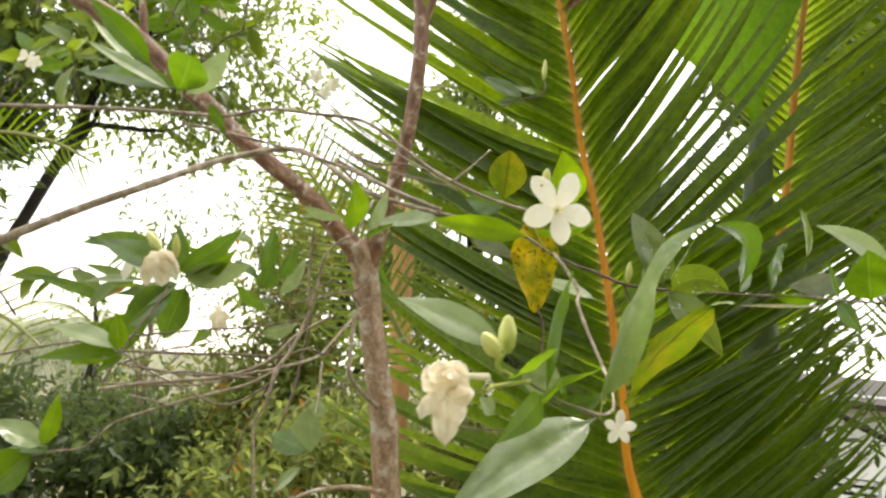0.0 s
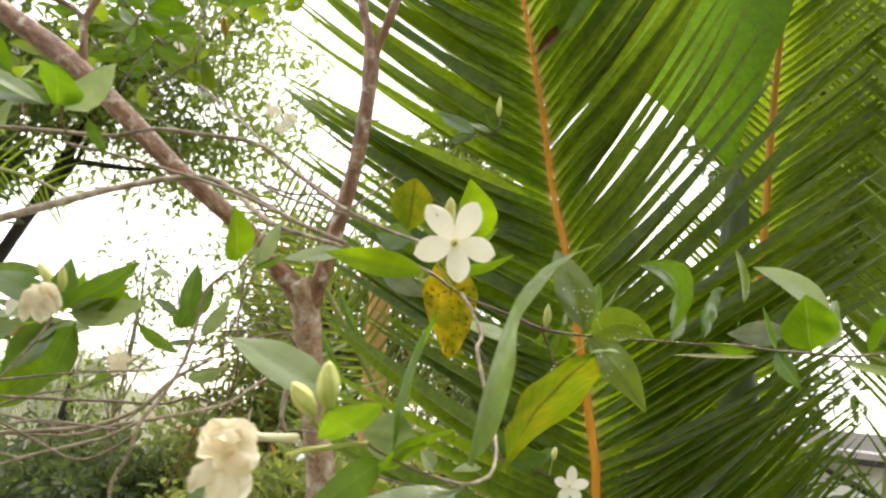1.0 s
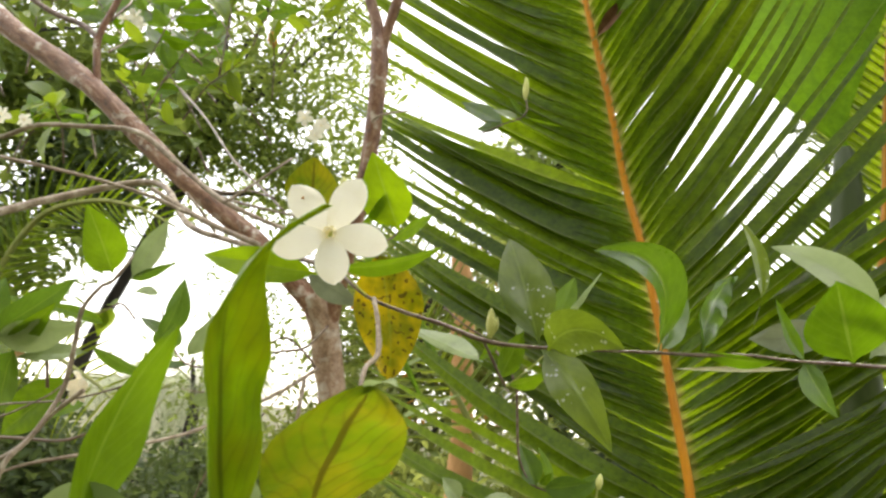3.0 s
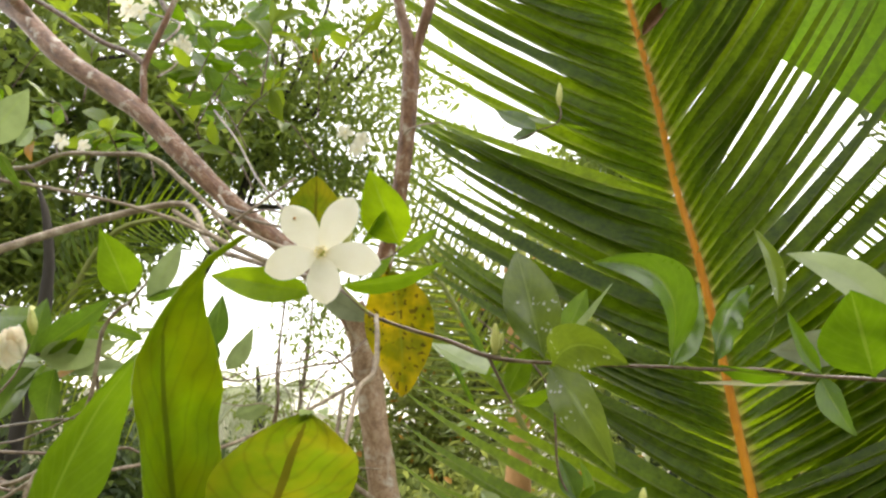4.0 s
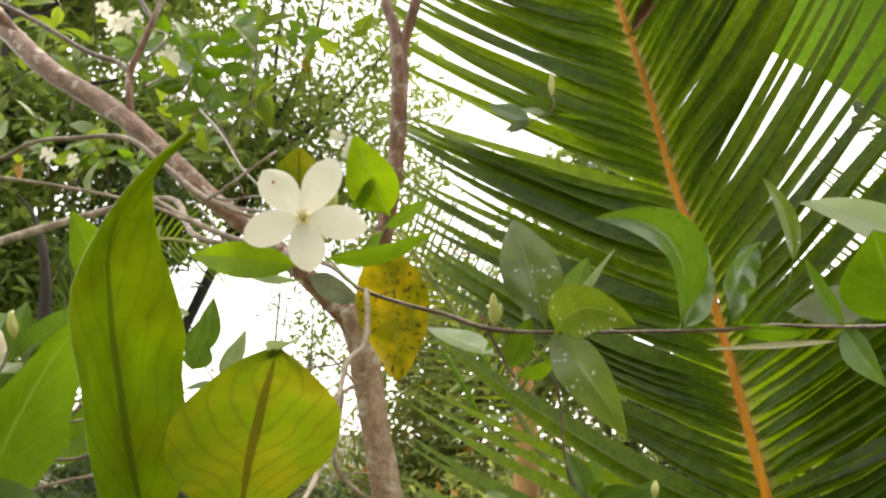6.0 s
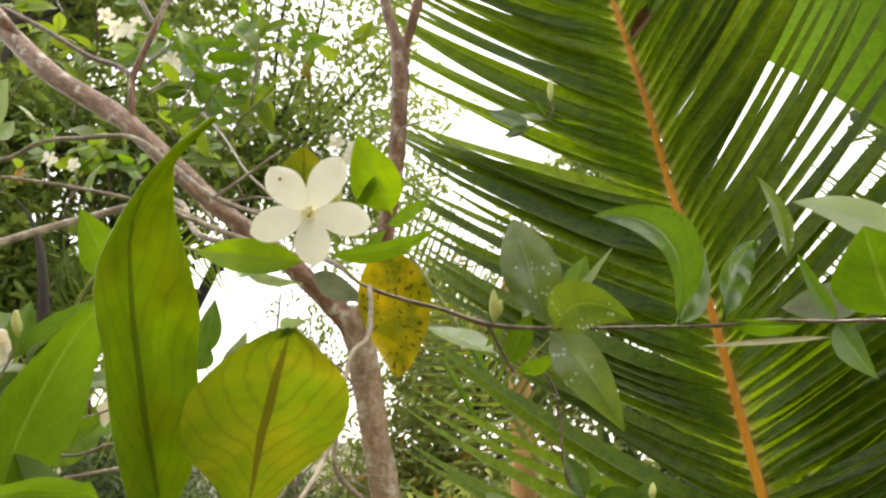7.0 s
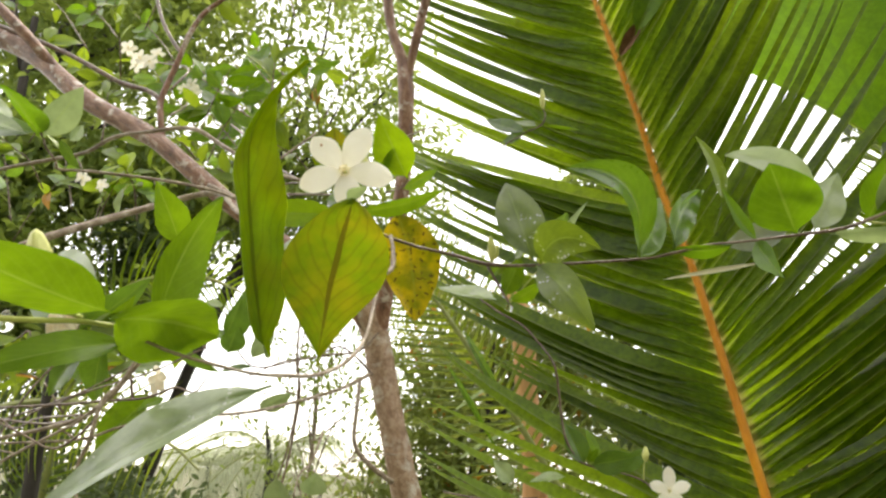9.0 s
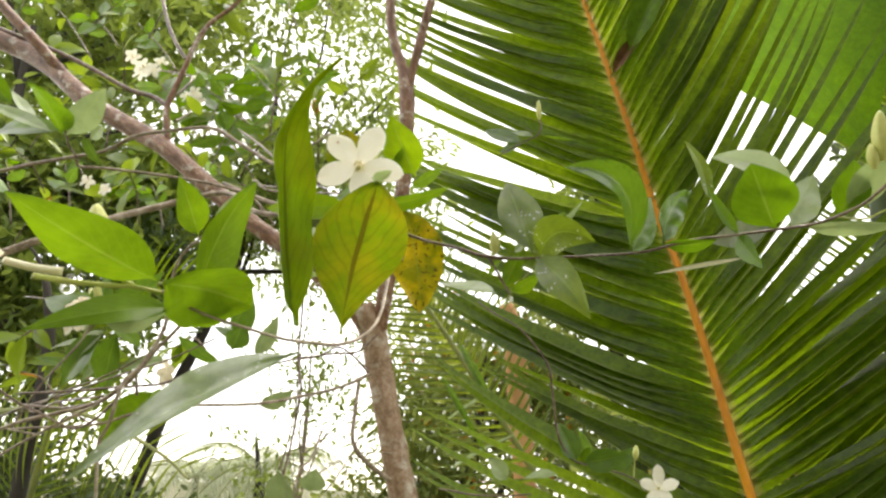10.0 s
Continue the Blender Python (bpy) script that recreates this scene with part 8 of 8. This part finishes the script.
leaf(tree, (-1.4436, 1.2587, 2.6320), (-1.5341, 1.2573, 2.6440), 0.0317, (-0.04, -0.91, -0.42), LEAF_MID, bow=0.06)
tube("twig", tree, [(-2.1265, 1.2918, 2.8593, 0.00243), (-2.1607, 1.2796, 2.9499, 0.00216), (-2.1953, 1.2691, 3.0272, 0.00187), (-2.2353, 1.2558, 3.1255, 0.00127)], TWIG, 6, 0.08, 5, "", 0.00)
leaf(tree, (-2.1717, 1.2761, 2.9757), (-2.2108, 1.2453, 3.0049), 0.0348, (0.68, -0.71, 0.16), LEAF_DARK, bow=0.02)
leaf(tree, (-2.1842, 1.2721, 3.0051), (-2.0576, 1.2510, 2.9899), 0.0425, (-0.19, -0.93, -0.33), LEAF_DARK, bow=0.01)
leaf(tree, (-2.1968, 1.2681, 3.0348), (-2.3116, 1.2786, 3.1191), 0.0469, (-0.46, -0.70, -0.54), LEAF_DARK, bow=0.01)
leaf(tree, (-2.2095, 1.2640, 3.0648), (-2.0865, 1.2414, 3.0491), 0.0437, (-0.05, 0.39, -0.92), LEAF_DARK, bow=0.05)
leaf(tree, (-2.2224, 1.2599, 3.0950), (-2.3498, 1.2820, 3.1843), 0.0470, (-0.55, -0.51, -0.66), LEAF_DARK, bow=0.09)
tube("twig", tree, [(-1.8997, 1.2445, 2.6891, 0.00225), (-1.9309, 1.2357, 2.7540, 0.00199), (-1.9658, 1.2274, 2.8155, 0.00173), (-1.9990, 1.2204, 2.8674, 0.00116)], TWIG, 6, 0.08, 5, "", 0.00)
leaf(tree, (-1.9409, 1.2334, 2.7707), (-1.9730, 1.2025, 2.7646), 0.0237, (0.54, -0.42, -0.73), LEAF_DARK, bow=0.03)
leaf(tree, (-1.9524, 1.2309, 2.7898), (-1.8741, 1.2075, 2.8065), 0.0547, (-0.20, -0.91, -0.36), LEAF_DARK, bow=-0.05)
leaf(tree, (-1.9639, 1.2283, 2.8090), (-2.0640, 1.2355, 2.8557), 0.0236, (-0.01, -0.99, 0.13), LEAF_DARK, bow=0.02)
leaf(tree, (-1.9755, 1.2257, 2.8283), (-1.9754, 1.2408, 2.8911), 0.0281, (0.65, -0.74, 0.18), LEAF_MID, bow=0.07)
leaf(tree, (-1.9872, 1.2230, 2.8478), (-2.1058, 1.2238, 2.8780), 0.0316, (-0.10, -0.93, -0.36), LEAF_DARK, bow=0.11)
leaf(tree, (-1.9990, 1.2204, 2.8674), (-1.9983, 1.2296, 2.9262), 0.0526, (0.86, 0.50, -0.09), LEAF_DARK)
tube("twig", tree, [(-1.1744, 1.0094, 1.8402, 0.00149), (-1.1921, 1.0013, 1.9001, 0.00132), (-1.2113, 0.9931, 1.9603, 0.00115), (-1.2313, 0.9846, 2.0230, 0.00078)], TWIG, 6, 0.08, 5, "", 0.00)
leaf(tree, (-1.1978, 0.9988, 1.9181), (-1.2893, 1.0177, 1.9691), 0.0301, (-0.36, -0.88, -0.32), LEAF_DARK, bow=0.01)
leaf(tree, (-1.2044, 0.9960, 1.9387), (-1.1260, 0.9709, 1.9482), 0.0263, (0.08, -0.13, -0.99), LEAF_DARK, bow=-0.03)
leaf(tree, (-1.2110, 0.9932, 1.9595), (-1.2657, 0.9789, 1.9709), 0.0285, (0.29, -0.93, 0.24), LEAF_DARK, bow=0.08)
leaf(tree, (-1.2177, 0.9904, 1.9805), (-1.1878, 0.9951, 2.0198), 0.0313, (0.80, -0.02, -0.60), LEAF_MID, bow=0.07)
leaf(tree, (-1.2244, 0.9875, 2.0016), (-1.3585, 1.0136, 2.0583), 0.0415, (-0.39, -0.68, -0.61), LEAF_MID, bow=-0.04)
tube("twig", tree, [(-0.5523, 0.9515, 1.9538, 0.00127), (-0.5956, 0.9457, 1.9968, 0.00113), (-0.6506, 0.9402, 2.0384, 0.00099), (-0.7081, 0.9344, 2.0816, 0.00068)], TWIG, 6, 0.08, 5, "", 0.00)
leaf(tree, (-0.6119, 0.9441, 2.0091), (-0.6517, 0.9154, 1.9935), 0.0232, (0.62, -0.55, -0.56), LEAF_MID, bow=0.05)
leaf(tree, (-0.6306, 0.9422, 2.0232), (-0.6562, 0.9515, 2.0774), 0.0351, (-0.30, -0.95, 0.02), LEAF_MID, bow=-0.04)
leaf(tree, (-0.6495, 0.9403, 2.0375), (-0.7452, 0.9700, 2.0532), 0.0388, (-0.27, -0.95, 0.16), LEAF_DARK, bow=0.07)
leaf(tree, (-0.6687, 0.9384, 2.0520), (-0.6761, 0.9192, 2.0776), 0.0349, (-0.33, -0.71, -0.62), LEAF_DARK, bow=0.08)
leaf(tree, (-0.6882, 0.9364, 2.0667), (-0.7623, 0.9352, 2.0560), 0.0352, (0.00, -0.99, 0.10), LEAF_DARK)
leaf(tree, (-0.7081, 0.9344, 2.0816), (-0.6921, 0.9039, 2.0982), 0.0244, (0.33, -0.31, -0.89), LEAF_MID, bow=0.06)
